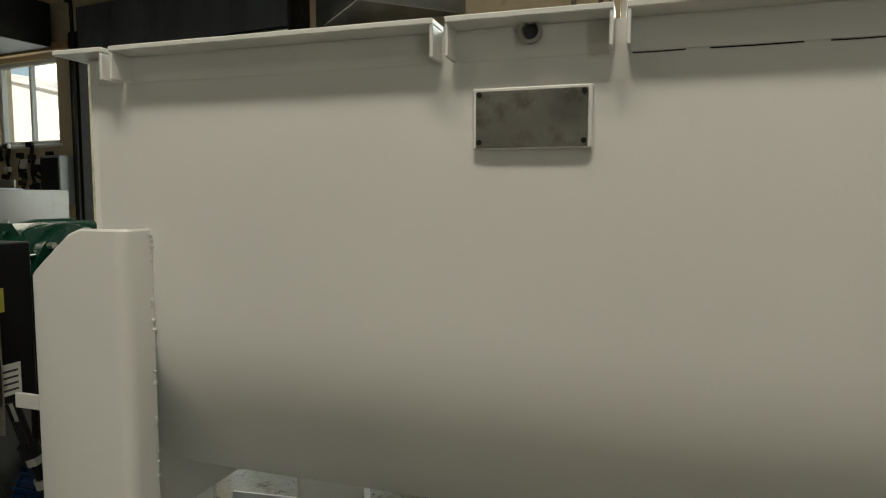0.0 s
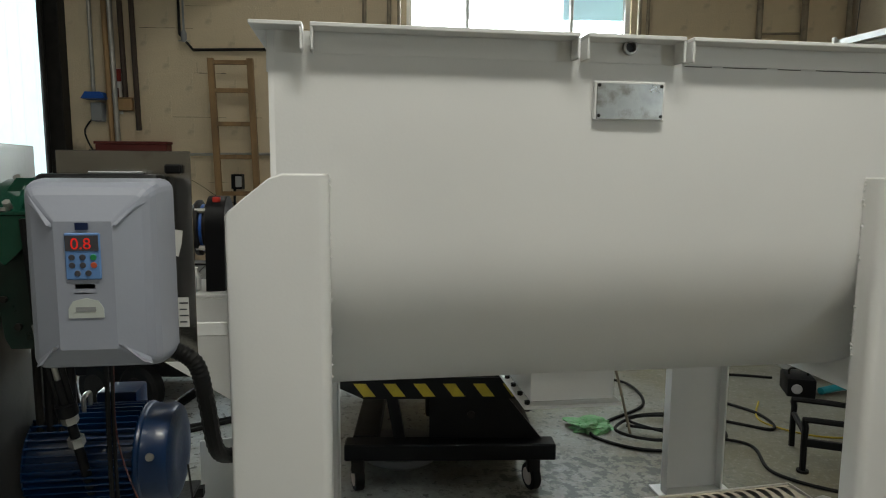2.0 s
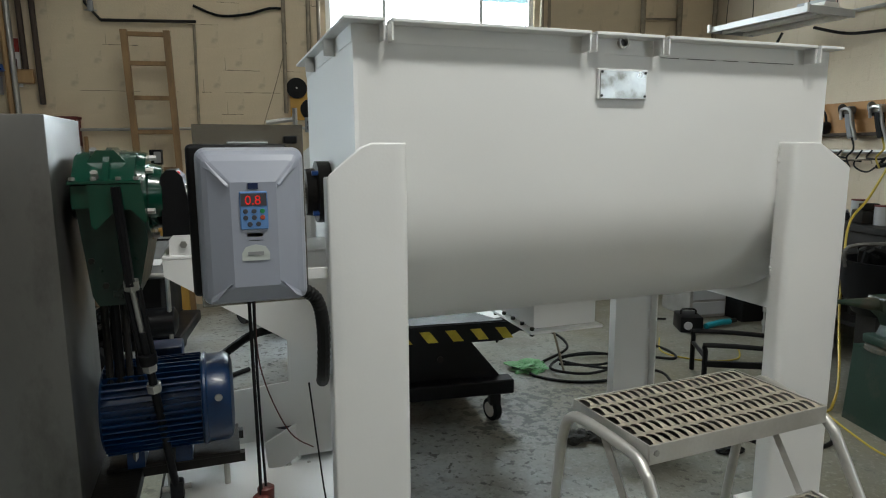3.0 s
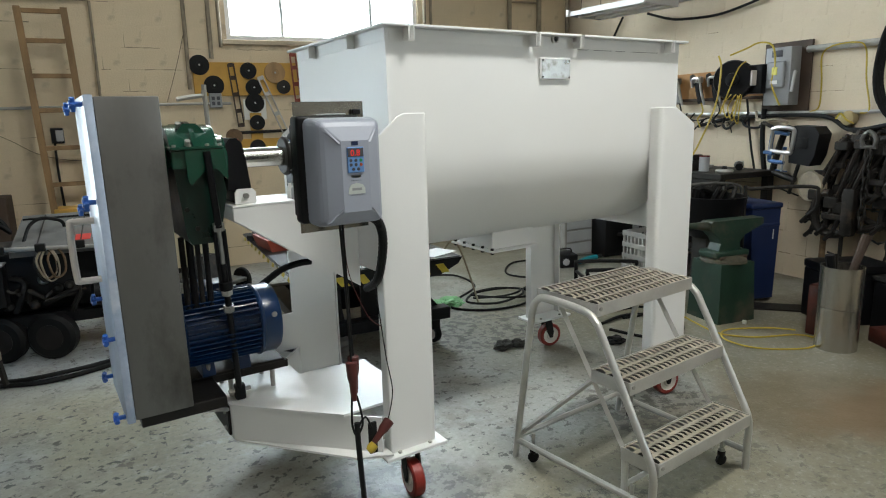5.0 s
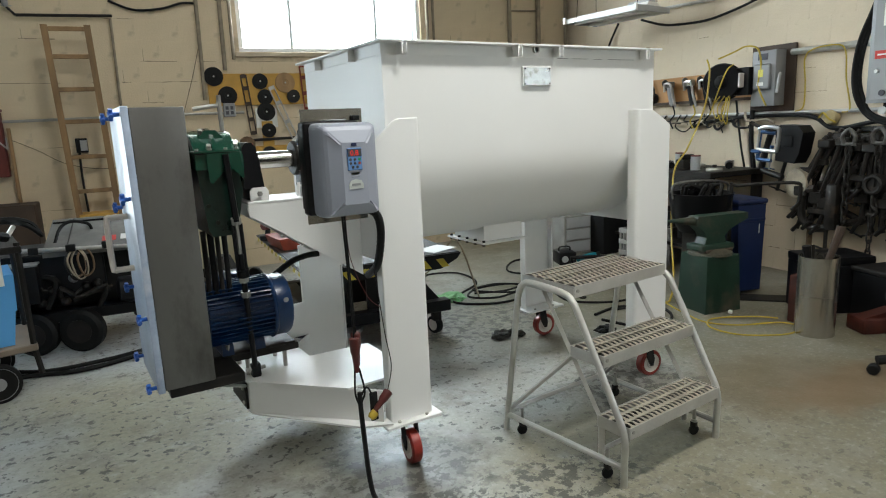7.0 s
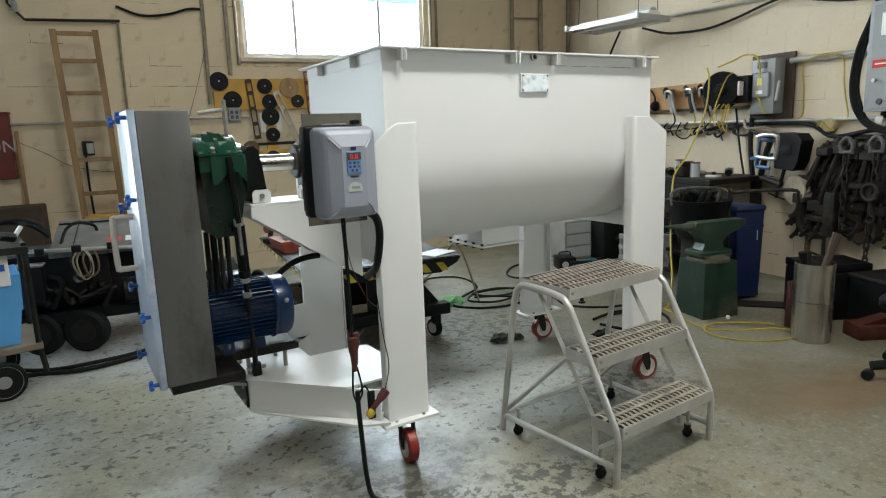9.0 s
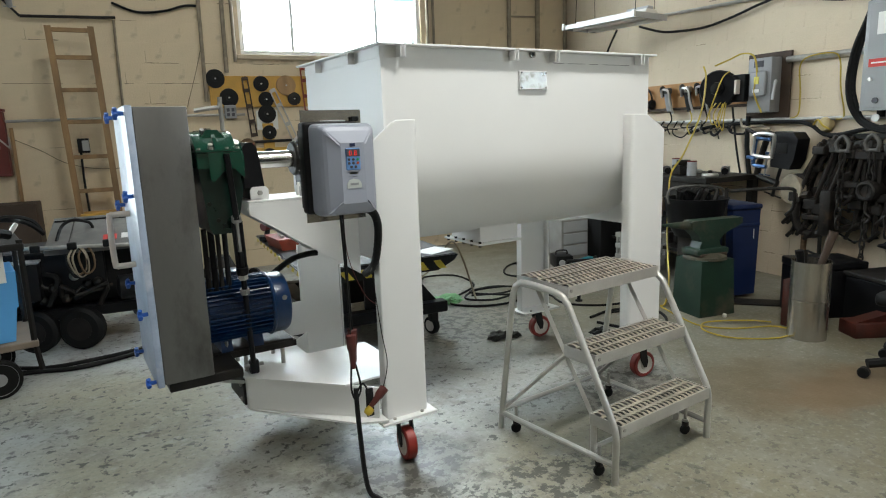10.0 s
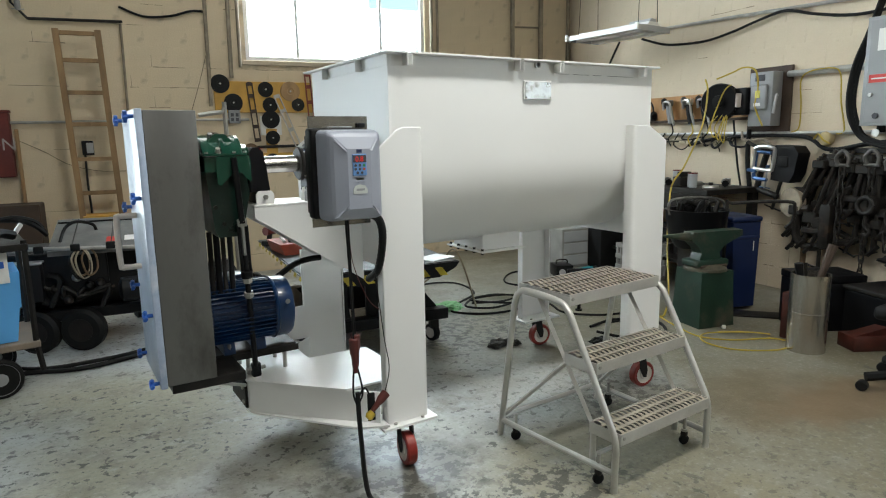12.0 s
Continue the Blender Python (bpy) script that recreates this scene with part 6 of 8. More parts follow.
part("shell", bevel_all(prism(B(), [(-0.13, 0.02), (0.05, 0.0), (0.09, 0.08), (0.12, 0.26), (0.07, 0.32), (-0.10, 0.33), (-0.14, 0.26)], "y", -0.08, 0.08), 0.035, 3), BLACK_G, hel)
part("visor", box(B(), -0.08, 0.03, -0.092, -0.078, 0.14, 0.23, 0.006, 2), BLACK, hel)
c_clamp(1.47, 1.24, 0.8, 5, BLUECL, "blue clamp hung on the wall", 0.16)
c_clamp(1.36, 1.22, 1.3, 15, DARKTOOL, "dark iron clamp hung on the wall", 0.08)
solo("pry_bar", tube(B(), [(1.64, 0, 1.375), (1.53, -0.02, 1.335), (1.42, 0, 1.31)], 0.017, 8, 2), DARKTOOL, "dark pry bar hung on the wall", "bar", ROOM @ Matrix(((0, 1, 0, XR - 0.20), (1, 0, 0, 0), (0, 0, 1, 0), (0, 0, 0, 1))))
big = thing("c_clamp", east(0.93, 0.64, 0.2), "large black iron clamp hung low on the wall", "clamp", "hung clamps")
part("frame", tube(B(), [(-0.05, 0, 0.17), (-0.14, 0, 0.15), (-0.165, 0, 0.06), (-0.155, 0, -0.08), (-0.09, 0, -0.15), (0.02, 0, -0.16), (0.10, 0, -0.13)], 0.034, 8, 4), DARKTOOL, big)
part("bridge", box(B(), -0.10, 0.14, -0.03, 0.03, -0.045, 0.01, 0.012, 1), DARKTOOL, big)
part("spine", box(B(), 0.06, 0.16, -0.04, 0.04, -0.16, 0.22, 0.02, 2), DARKTOOL, big)
part("screw", cyl(B(), (0.07, 0, -0.34), (0.07, 0, -0.10), 0.016, seg=8), DARKTOOL, big)
part("tommy_bar", cyl(B(), (-0.02, -0.02, -0.31), (0.15, 0.02, -0.36), 0.009, seg=6), DARKTOOL, big)
solo("wooden_stick", tube(B(), [(1.03, 0, 0.55), (1.035, 0, 0.02)], 0.024, 8, 0), ROPE, "brown wooden stick leaning by the wall", "stick", ROOM @ Matrix(((0, 1, 0, XR - 0.16), (1, 0, 0, 0), (0, 0, 1, 0), (0, 0, 0, 1))))
for i, (v, z, s, a) in enumerate(((0.86, 1.02, 1.2, 14), (0.74, 0.92, 1.4, -18), (0.66, 1.12, 1.2, 8), (0.58, 0.90, 1.3, 24), (0.50, 1.14, 1.4, 12), (0.33, 1.10, 1.3, -12), (0.24, 0.98, 1.5, 10), (0.10, 1.05, 1.4, -6))):
    c_clamp(v, z, s, a, DARKTOOL, "large dark iron clamp hung on the wall", 0.08 + 0.03 * (i % 3))
for i in range(44):
    r2 = random.Random(100 + i)
    v, z, L = 0.98 - 0.030 * i + r2.uniform(-0.02, 0.02), 1.30 + r2.uniform(-0.10, 0.02), r2.uniform(0.40, 0.80)
    lean = r2.uniform(-0.36, -0.22) if i < 14 else r2.uniform(-0.12, 0.12)
    tl = thing("hung_bar_clamp", east(v, z, 0.07 + 0.045 * (i % 4)), "long dark bar clamp hung on the wall", "bar clamp", "hung bar clamps")
    part("bar", tube(B(), [(0, 0, 0), (lean * 0.5 + 0.01, -0.01, -L * 0.5), (lean, 0, -L)], r2.uniform(0.014, 0.022), 6, 3), DARKTOOL, tl)
    part("jaw", box(B(), -0.06, 0.05, -0.03, 0.03, -0.10, -0.03, 0.01, 1), DARKTOOL, tl)
    part("slide", box(B(), lean * 0.7 - 0.07, lean * 0.7 + 0.05, -0.03, 0.03, -L * 0.74, -L * 0.62, 0.01, 1), DARKTOOL, tl)
    part("handle", cyl(B(), (lean - 0.03, -0.02, -L - 0.02), (lean + 0.05, -0.03, -L + 0.06), 0.018, seg=8), DARKTOOL, tl)
for v, z in ((0.685, 1.24), (0.455, 1.25), (0.30, 1.22)):
    sh = thing("shackle", east(v, z, 0.26), "grey steel shackle hung on the wall", "shackle", "hung shackles")
    part("bow", tube(B(), [(-0.035, 0, -0.055), (-0.052, -0.01, 0.01), (0, -0.01, 0.065), (0.052, -0.01, 0.01), (0.035, 0, -0.055)], 0.016, 8, 5), IRON, sh)
    part("pin", cyl(B(), (-0.06, 0, -0.05), (0.06, 0, -0.05), 0.014, seg=8), IRON, sh)
    for k in range(8):
        m = pose(0, 0, -0.11 - k * 0.075, 0, 0, 90 * (k % 2))
        bm = tube(B(), [(0.02, 0, 0.03), (0.02, 0, -0.03), (0, 0, -0.052), (-0.02, 0, -0.03), (-0.02, 0, 0.03), (0, 0, 0.052), (0.02, 0, 0.03)], 0.009, 6, 3)
        bm.transform(m)
        part("chain_link", bm, DARKTOOL, sh)
hoist = thing("chain_hoist", east(0.46, 0.885, 0.28), "dark round chain hoist hung on the wall", "hoist")
part("drum", lathe(B(), (0, 0.0, 0), (0, 1, 0), [(0, 0.03), (0.0, 0.075), (0.015, 0.085), (0.10, 0.085), (0.12, 0.07), (0.12, 0.03)], 24), DARKTOOL, hoist)
part("ring", tube(B(), [(0.062 * math.cos(a), -0.012, 0.062 * math.sin(a)) for a in [i * math.pi / 5 for i in range(11)]], 0.017, 6, 2), GRIME, hoist)
part("hook", tube(B(), [(0, 0.0, -0.08), (0, 0.0, -0.16), (0.04, 0, -0.20), (0.02, 0, -0.24), (-0.02, 0, -0.22)], 0.012, 6, 4), DARKTOOL, hoist)
for k in range(7):
    bm = tube(B(), [(0.016, 0, 0.028), (0.016, 0, -0.028), (0, 0, -0.046), (-0.016, 0, -0.028), (-0.016, 0, 0.028), (0, 0, 0.046), (0.016, 0, 0.028)], 0.007, 6, 3)
    bm.transform(pose(0, 0, -0.28 - k * 0.066, 0, 0, 90 * (k % 2)))
    part("chain_link", bm, DARKTOOL, hoist)
pulley = thing("pulley_wheel", east(1.16, 0.85, 0.17), "pale rusty pulley wheel hung on the wall", "pulley")
part("wheel", lathe(B(), (0, -0.04, 0), (0.25, 1, 0), [(0, 0.075), (0, 0.125), (0.015, 0.13), (0.03, 0.115), (0.045, 0.13), (0.06, 0.125), (0.06, 0.075)], 28), PIPE, pulley)
part("hub", cyl(B(), (0, -0.03, 0), (0.015, 0.03, 0), 0.03, seg=14), DARKTOOL, pulley)
for a in range(5):
    part("spoke", cyl(B(), (0, -0.005, 0), (0.10 * math.cos(a * 1.257), 0.0, 0.10 * math.sin(a * 1.257)), 0.012, seg=8), DARKTOOL, pulley)
solo("tool_hanger_rail", box(B(), -0.2, 1.45, 0, 0.04, 1.28, 1.32, 0.004, 1), GRIME, "dark steel rail that carries the hung clamps", "rail", east(0.75, 0.0, 0.05))

# hanging tube lamp and overhead wires
lamp = thing("tube_lamp", Matrix.Translation((3.475, 2.69, 2.505)) @ Matrix.Rotation(radians(-86), 4, 'Z'), "wide white fluorescent lamp hung on chains", "lamp")
part("housing", bevel_all(prism(B(), [(-0.268, 0.0), (-0.268, 0.046), (-0.20, 0.052), (-0.085, 0.066), (-0.075, 0.095), (0.075, 0.095), (0.085, 0.066), (0.20, 0.052), (0.268, 0.046), (0.268, 0.0), (0.258, 0.0), (0.19, 0.034), (0.06, 0.028), (0.0, 0.044), (-0.06, 0.028), (-0.19, 0.034), (-0.258, 0.0)], "x", -0.468, 0.468), 0.002, 1), WFRAME, lamp)
part("ballast_cover", bevel_all(prism(B(), [(-0.05, 0.0955), (0.05, 0.0955), (0.04, 0.125), (-0.04, 0.125)], "x", 0.20, 0.462), 0.006, 2), GREY_L, lamp, "grey rounded ballast cover")
for x in (-0.476, 0.469):
    part("end_plate", box(B(), x, x + 0.007, -0.27, 0.27, -0.004, 0.055, 0.002, 1), GREY_L, lamp)
    part("corner_lug", box(B(), x - 0.008, x + 0.022, -0.294, -0.270, -0.004, 0.064, 0.003, 1), WFRAME, lamp)
for y in (-0.125, 0.125):
    part("tube", cyl(B(), (-0.455, y, 0.006), (0.455, y, 0.006), 0.017, seg=12), LABEL, lamp)
for x in (-0.40, 0.40):
    for y in (-0.16, 0.16):
        part("chain", cyl(B(), (x, y, 0.06), (x * 0.92, y * 0.5, 2.08), 0.0035, seg=6), GRIME, lamp)
solo("lamp_cable", tube(B(), [(XR - 0.10, 3.22, 2.53), (XR - 0.06, 2.95, 2.44), (XR - 0.06, 2.717, 2.405), (XR - 0.06, 2.337, 2.389), (XR - 0.06, 1.998, 2.433), (XR - 0.06, 1.693, 2.497), (XR - 0.06, 1.439, 2.525), (XR - 0.06, 1.195, 2.457), (XR - 0.06, 0.898, 2.394), (XR - 0.06, 0.632, 2.383), (XR - 0.06, 0.2, 2.42)], 0.013, 8, 8), BLACK, "black cable sagging along the wall", "cable", ROOM)
solo("lamp_conduit", tube(B(), [(XR - 0.04, 3.40, 2.622), (XR - 0.04, 2.01, 2.569), (XR - 0.04, 0.2, 2.49)], 0.016, 8, 0), GALV, "thin conduit along the wall", "pipe", ROOM)
solo("short_black_cord", tube(B(), [(XR - 0.05, 3.66, 2.56), (XR - 0.05, 3.80, 2.37), (XR - 0.05, 3.93, 2.15)], 0.013, 6, 3), BLACK, "short black cord under the lamp", "cord", ROOM)

# ---------- scissor lift table behind the mixer ----------
lift = thing("lift_table", pose(0.04, 2.25, 0, 0, 0, -6.7), "black scissor lift table with worn hazard stripes", "lift table")
LX, LY = 0.56, 0.88
bm = prism(B(), [(-LX, 0.60), (LX, 0.60), (LX - 0.03, 0.56), (LX - 0.16, 0.50), (-LX + 0.16, 0.50), (-LX + 0.03, 0.56)], "y", -LY, LY)
part("platform", bm, BLACK_G, lift)
part("platform_top", box(B(), -LX + 0.01, LX - 0.01, -LY + 0.01, LY - 0.01, 0.6005, 0.606), GRIME, lift, "grey worn steel platform top")
for i in range(7):
    x = -LX + 0.16 + i * 0.135
    part("hazard_stripe", prism(B(), [(x, 0.512), (x + 0.055, 0.512), (x + 0.01, 0.572), (x - 0.045, 0.572)], "y", -LY - 0.0025, -LY - 0.0005), YEL_H, lift, "worn yellow hazard stripe")
for i in range(11):
    y = -LY + 0.06 + i * 0.155
    part("hazard_stripe", prism(B(), [(y, 0.565), (y + 0.06, 0.565), (y + 0.02, 0.598), (y - 0.04, 0.598)], "x", -LX - 0.0025, -LX - 0.0005), YEL_H, lift, "worn yellow hazard stripe")
for s, yb in ((-1, -0.76), (1, 0.42)):
    part("base_beam", box(B(), -0.50, 0.50, yb - 0.05, yb + 0.05, 0.17, 0.25, 0.006, 1), BLACK_G, lift)
part("scissor_plate", bevel_all(prism(B(), [(-0.10, 0.499), (0.24, 0.499), (0.44, 0.251), (-0.10, 0.251)], "y", -0.735, -0.715), 0.003, 1), BLACK_G, lift, "black folded scissor leg plate")
part("scissor_plate", bevel_all(prism(B(), [(-0.10, 0.499), (0.24, 0.499), (0.44, 0.251), (-0.10, 0.251)], "y", 0.375, 0.395), 0.003, 1), BLACK_G, lift)
for y in (-0.74, 0.36):
    part("scissor_arm", bevel_all(prism(B(), [(-0.315, 0.499), (-0.260, 0.499), (-0.215, 0.251), (-0.270, 0.251)], "y", y, y + 0.045), 0.003, 1), BLACK_G, lift)
    part("pivot_pin", cyl(B(), (0.10, y - 0.004, 0.37), (0.10, y + 0.05, 0.37), 0.018, seg=14), GRIME, lift)
for x in (-0.41, 0.36):
    part("cross_beam", box(B(), x - 0.06, x + 0.06, -0.705, 0.365, 0.172, 0.252, 0.006, 1), BLACK_G, lift)
part("hydraulic_unit", box(B(), -0.12, 0.22, -0.35, 0.1, 0.20, 0.42, 0.02, 2), BLACK_G, lift)
part("drip_tray", lathe(B(), (-0.25, -0.35, 0.0), (0, 0, 1), [(0, 0.20), (0.02, 0.22), (0.05, 0.22), (0.05, 0.19)], 24), GREY_B, lift, "dull grey tray under the table")
for x in (-0.44, 0.40):
    for y in (-0.76, 0.42):
        c = part("caster_fork", box(B(), x - 0.03, x + 0.03, y - 0.03, y + 0.03, 0.10, 0.171, 0.004, 1), GRIME, lift)
        part("wheel", lathe(B(), (x - 0.025, y + 0.01, 0.065), (0.9, 0.3, 0), [(0, 0.045), (0, 0.06), (0.006, 0.065), (0.038, 0.065), (0.044, 0.06), (0.044, 0.045)], 22), BLACK, c)
        part("hub", lathe(B(), (x - 0.027, y + 0.01, 0.065), (0.9, 0.3, 0), [(0, 0.02), (0, 0.042), (0.048, 0.042), (0.048, 0.02)], 18), WHEEL_W, c)
tray = thing("parts_tray", pose(-0.335, 2.44, 0.606), "orange-red parts tray with small parts on the lift table", "tray")
part("tray", prism(B(), [(-0.13, 0), (0.13, 0), (0.16, 0.085), (-0.16, 0.085)], "y", -0.18, 0.18), ORANGE, tray)
for i in range(6):
    r2 = random.Random(i)
    part("fitting", cyl(B(), (-0.1 + 0.04 * i, -0.1, 0.09), (-0.08 + 0.04 * i, 0.02 + r2.uniform(-0.05, 0.05), 0.11), 0.014, seg=8), [GALV, GRIME, LABEL][i % 3], tray)
drill = thing("hand_drill", pose(-0.36, 2.86, 0.606, 0, 0, 30), "dark red and black hand drill on the lift table", "drill")
part("motor_body", tube(B(), [(-0.10, 0, 0.12), (0.08, 0, 0.12)], 0.035, 10, 0), REDSIGN, drill)
part("grip", tube(B(), [(-0.05, 0, 0.10), (-0.07, 0, 0.0)], 0.022, 8, 0), BLACK, drill)
part("chuck", cyl(B(), (0.08, 0, 0.12), (0.15, 0, 0.12), 0.02, 0.014, seg=12), GRIME, drill)
part("battery", box(B(), -0.12, -0.02, -0.035, 0.035, 0.0, 0.04, 0.006, 1), BLACK, drill)
paper = solo("paper_sheet", box(B(), -0.12, 0.12, -0.09, 0.09, 0, 0.003), LABEL, "white paper lying on the lift table", "paper", pose(0.40, 1.50, 0.607, 0, 0, 18))

# ---------- floor clutter between the legs ----------
def hose(pts, r, mat, label, smooth=10):
    return solo("air_hose", tube(B(), [(x, y, r + z) for x, y, z in pts], r, 8, smooth), mat, label, "hose", group="hoses on the floor")


hose([(0.95, 2.75, 0), (1.15, 2.95, 0.02), (1.45, 2.85, 0.01), (1.40, 2.45, 0), (1.05, 2.20, 0), (0.87, 2.02, 0), (1.05, 1.80, 0), (1.35, 1.75, 0), (1.65, 1.90, 0), (1.60, 2.15, 0.01), (1.25, 2.20, 0.02), (1.02, 2.02, 0.02), (1.20, 1.86, 0.015), (1.50, 1.92, 0.02), (1.72, 2.12, 0.0), (1.98, 1.95, 0), (2.05, 2.20, 0), (1.90, 2.60, 0), (2.25, 2.95, 0), (2.62, 2.85, 0)], 0.0095, BLACK, "black air hose coiled loosely on the floor")
hose([(1.10, 2.05, 0.03), (1.35, 1.95, 0.03), (1.60, 2.05, 0.02), (1.45, 2.22, 0.02), (1.15, 2.15, 0.03), (1.30, 1.90, 0.035), (1.70, 1.78, 0), (1.62, 1.45, 0), (1.80, 1.22, 0), (2.05, 1.12, 0), (2.02, 0.98, 0), (1.72, 1.02, 0)], 0.009, BLACK, "black air hose coiled loosely on the floor")
hose([(1.45, 0.90, 0), (1.55, 0.62, 0), (1.85, 0.60, 0), (2.02, 0.85, 0), (1.8, 1.05, 0.0), (1.5, 1.02, 0)], 0.011, BLACK, "black hose loop behind the step stand")
hose([(1.02, 2.90, 0.0), (0.98, 2.45, 0.25), (1.00, 2.15, 0.50), (1.08, 1.95, 0.02)], 0.008, PIPE, "brownish hose rising from the coil")
hose([(2.16, 0.90, 0), (2.05, 0.65, 0), (1.98, 0.40, 0), (2.10, 0.22, 0), (2.36, 0.08, 0), (2.36, -0.06, 0), (2.15, -0.08, 0), (1.92, 0.10, 0), (1.88, 0.30, 0.012), (2.05, 0.40, 0.012), (2.30, 0.25, 0.014), (2.40, 0.12, 0.014)], 0.0058, YEL, "yellow extension cord looped on the floor")
hose([(2.2, 2.4, 0), (2.0, 2.1, 0), (2.15, 1.85, 0), (2.4, 1.8, 0), (2.6, 2.0, 0)], 0.006, YEL, "thin yellow cord on the floor")
hose([(-2.5, 2.25, 0), (-2.2, 2.35, 0), (-1.9, 2.25, 0.0), (-1.6, 2.30, 0), (-1.3, 2.45, 0), (-0.9, 2.75, 0)], 0.016, BLACK, "thick black welding lead on the floor")
hose([(-2.3, 2.55, 0), (-2.05, 2.38, 0), (-1.75, 2.33, 0.012), (-1.5, 2.42, 0), (-1.2, 2.55, 0)], 0.014, BLACK, "thick black welding lead on the floor")


def crumple(name, m, sx, sy, sz, mat, label, cat, seed):
    bm = B()
    bmesh.ops.create_icosphere(bm, subdivisions=4, radius=1.0)
    noise.seed_set(seed)
    for v in bm.verts:
        d = 1 + 0.55 * noise.noise(v.co * 1.7 + Vector((seed, 0, 0))) + 0.22 * noise.noise(v.co * 5.0)
        v.co = Vector((v.co.x * sx * d, v.co.y * sy * d, max(v.co.z * sz * d + sz * 0.5, 0.0)))
    return solo(name, bm, mat, label, cat, m)


crumple("rag", pose(0.90, 2.13, 0.0), 0.14, 0.10, 0.035, RAG, "crumpled green and white rag on the floor", "rag", 3)
crumple("glove", pose(0.66, 1.09, 0.0, 0, 0, 20), 0.075, 0.05, 0.03, GLOVE, "dark work glove dropped on the floor", "glove", 7)
crumple("glove", pose(0.76, 1.05, 0.0, 0, 0, -30), 0.06, 0.035, 0.03, GLOVE, "dark work glove dropped on the floor", "glove", 9)
crumple("glove", pose(1.30, 0.72, 0.0, 0, 0, -30), 0.07, 0.045, 0.028, BLACK, "black work glove dropped on the floor", "glove", 12)
pl = thing("hose_plug", pose(1.10, 2.93, 0.0, 0, 0, 40), "dark metal hose coupling on the floor", "coupling")
part("body", tube(B(), [(-0.05, 0, 0.03), (0.05, 0, 0.03)], 0.022, 8, 0), DARKTOOL, pl)
part("tail", tube(B(), [(0.05, 0, 0.03), (0.10, 0.02, 0.03)], 0.014, 8, 0), GALV, pl)
hb = thing("black_tool_case", pose(2.60, 2.55, 0, 0, 0, -25), "small black case with a round dial on the floor", "case")
part("body", box(B(), -0.09, 0.09, -0.12, 0.12, 0, 0.13, 0.01, 2), BLACK_G, hb)
part("dial", lathe(B(), (-0.03, -0.121, 0.06), (0, -1, 0), [(0, 0.035), (0.006, 0.03), (0.006, 0.01)], 18), GREY_L, hb)
part("handle", tube(B(), [(-0.06, 0, 0.13), (-0.05, 0, 0.17), (0.05, 0, 0.17), (0.06, 0, 0.13)], 0.008, 6, 3), GRIME, hb)
TEAL = pbr("teal_plastic", (0.02, 0.30, 0.36), 0.5)
tv = thing("teal_tool", pose(2.86, 2.50, 0, 0, 0, 10), "teal plastic tool lying on the floor", "tool")
part("handle", tube(B(), [(-0.14, 0, 0.03), (0.05, 0.01, 0.035), (0.16, 0, 0.03)], 0.026, 8, 4), TEAL, tv)
part("jaw", box(B(), 0.16, 0.25, -0.015, 0.015, 0.015, 0.05, 0.006, 1), GRIME, tv)
# low tubular stand
ts = thing("tubular_stand", pose(2.02, 1.50, 0, 0, 0, -28), "low black tubular steel stand on the floor", "stand")
for y in (-0.16, 0.16):
    part("hoop", tube(B(), [(-0.18, y, 0.01), (-0.18, y, 0.24), (-0.15, y, 0.28), (0.30, y, 0.26), (0.34, y, 0.22), (0.34, y, 0.01)], 0.016, 8, 3), BLACK_G, ts)
part("cross_bar", tube(B(), [(-0.18, -0.16, 0.20), (-0.18, 0.16, 0.20)], 0.014, 8, 0), BLACK_G, ts)
part("side_bar", box(B(), -0.18, 0.34, -0.172, -0.148, 0.14, 0.18, 0.003, 1), BLACK_G, ts)
part("foot", cyl(B(), (-0.18, -0.16, 0.0), (-0.18, -0.16, 0.012), 0.03, seg=12), BLACK, ts)
# crates and cases in front of the far corner
CRATE = pbr("dirty_white_plastic", (0.30, 0.29, 0.27), 0.6, var=0.2)
cr = thing("drawer_cabinet", pose(3.06, 2.98, 0, 0, 0, -7), "pale plastic drawer cabinet on the floor", "cabinet")
part("body", box(B(), -0.20, 0.16, -0.2, 0.25, 0, 0.44, 0.008, 1), CRATE, cr)
for i in range(3):
    part("drawer", box(B(), -0.18, 0.14, -0.212, -0.201, 0.03 + i * 0.135, 0.145 + i * 0.135, 0.004, 1), GREY_L, cr)
bc = thing("black_case", pose(3.38, 2.72, 0, 0, 0, -7), "tall black equipment case on the floor", "case")
part("body", box(B(), -0.19, 0.15, -0.2, 0.2, 0, 0.48, 0.015, 2), BLACK, bc)
part("lid", box(B(), -0.195, 0.155, -0.205, 0.205, 0.481, 0.52, 0.008, 1), BLACK, bc)
mc = thing("milk_crate", pose(3.12, 1.95, 0.0, 0, 0, -7), "grey plastic lattice crate on the floor", "crate")
for z in (0.0, 0.11, 0.22, 0.33):
    for y in (-0.17, 0.15):
        part("band", box(B(), -0.17, 0.17, y, y + 0.015, z, z + 0.045, 0.002, 1), CRATE, mc)
    for x in (-0.185, 0.17):
        part("band", box(B(), x, x + 0.015, -0.17, 0.165, z, z + 0.045, 0.002, 1), CRATE, mc)
for i in range(7):
    for y in (-0.168, 0.152):
        part("slat", box(B(), -0.165 + i * 0.05, -0.147 + i * 0.05, y, y + 0.01, 0.04, 0.34), CRATE, mc)
    for x in (-0.183, 0.172):
        part("slat", box(B(), x, x + 0.01, -0.165 + i * 0.05, -0.147 + i * 0.05, 0.04, 0.34), CRATE, mc)
part("base", box(B(), -0.165, 0.165, -0.15, 0.148, 0.005, 0.02), CRATE, mc)

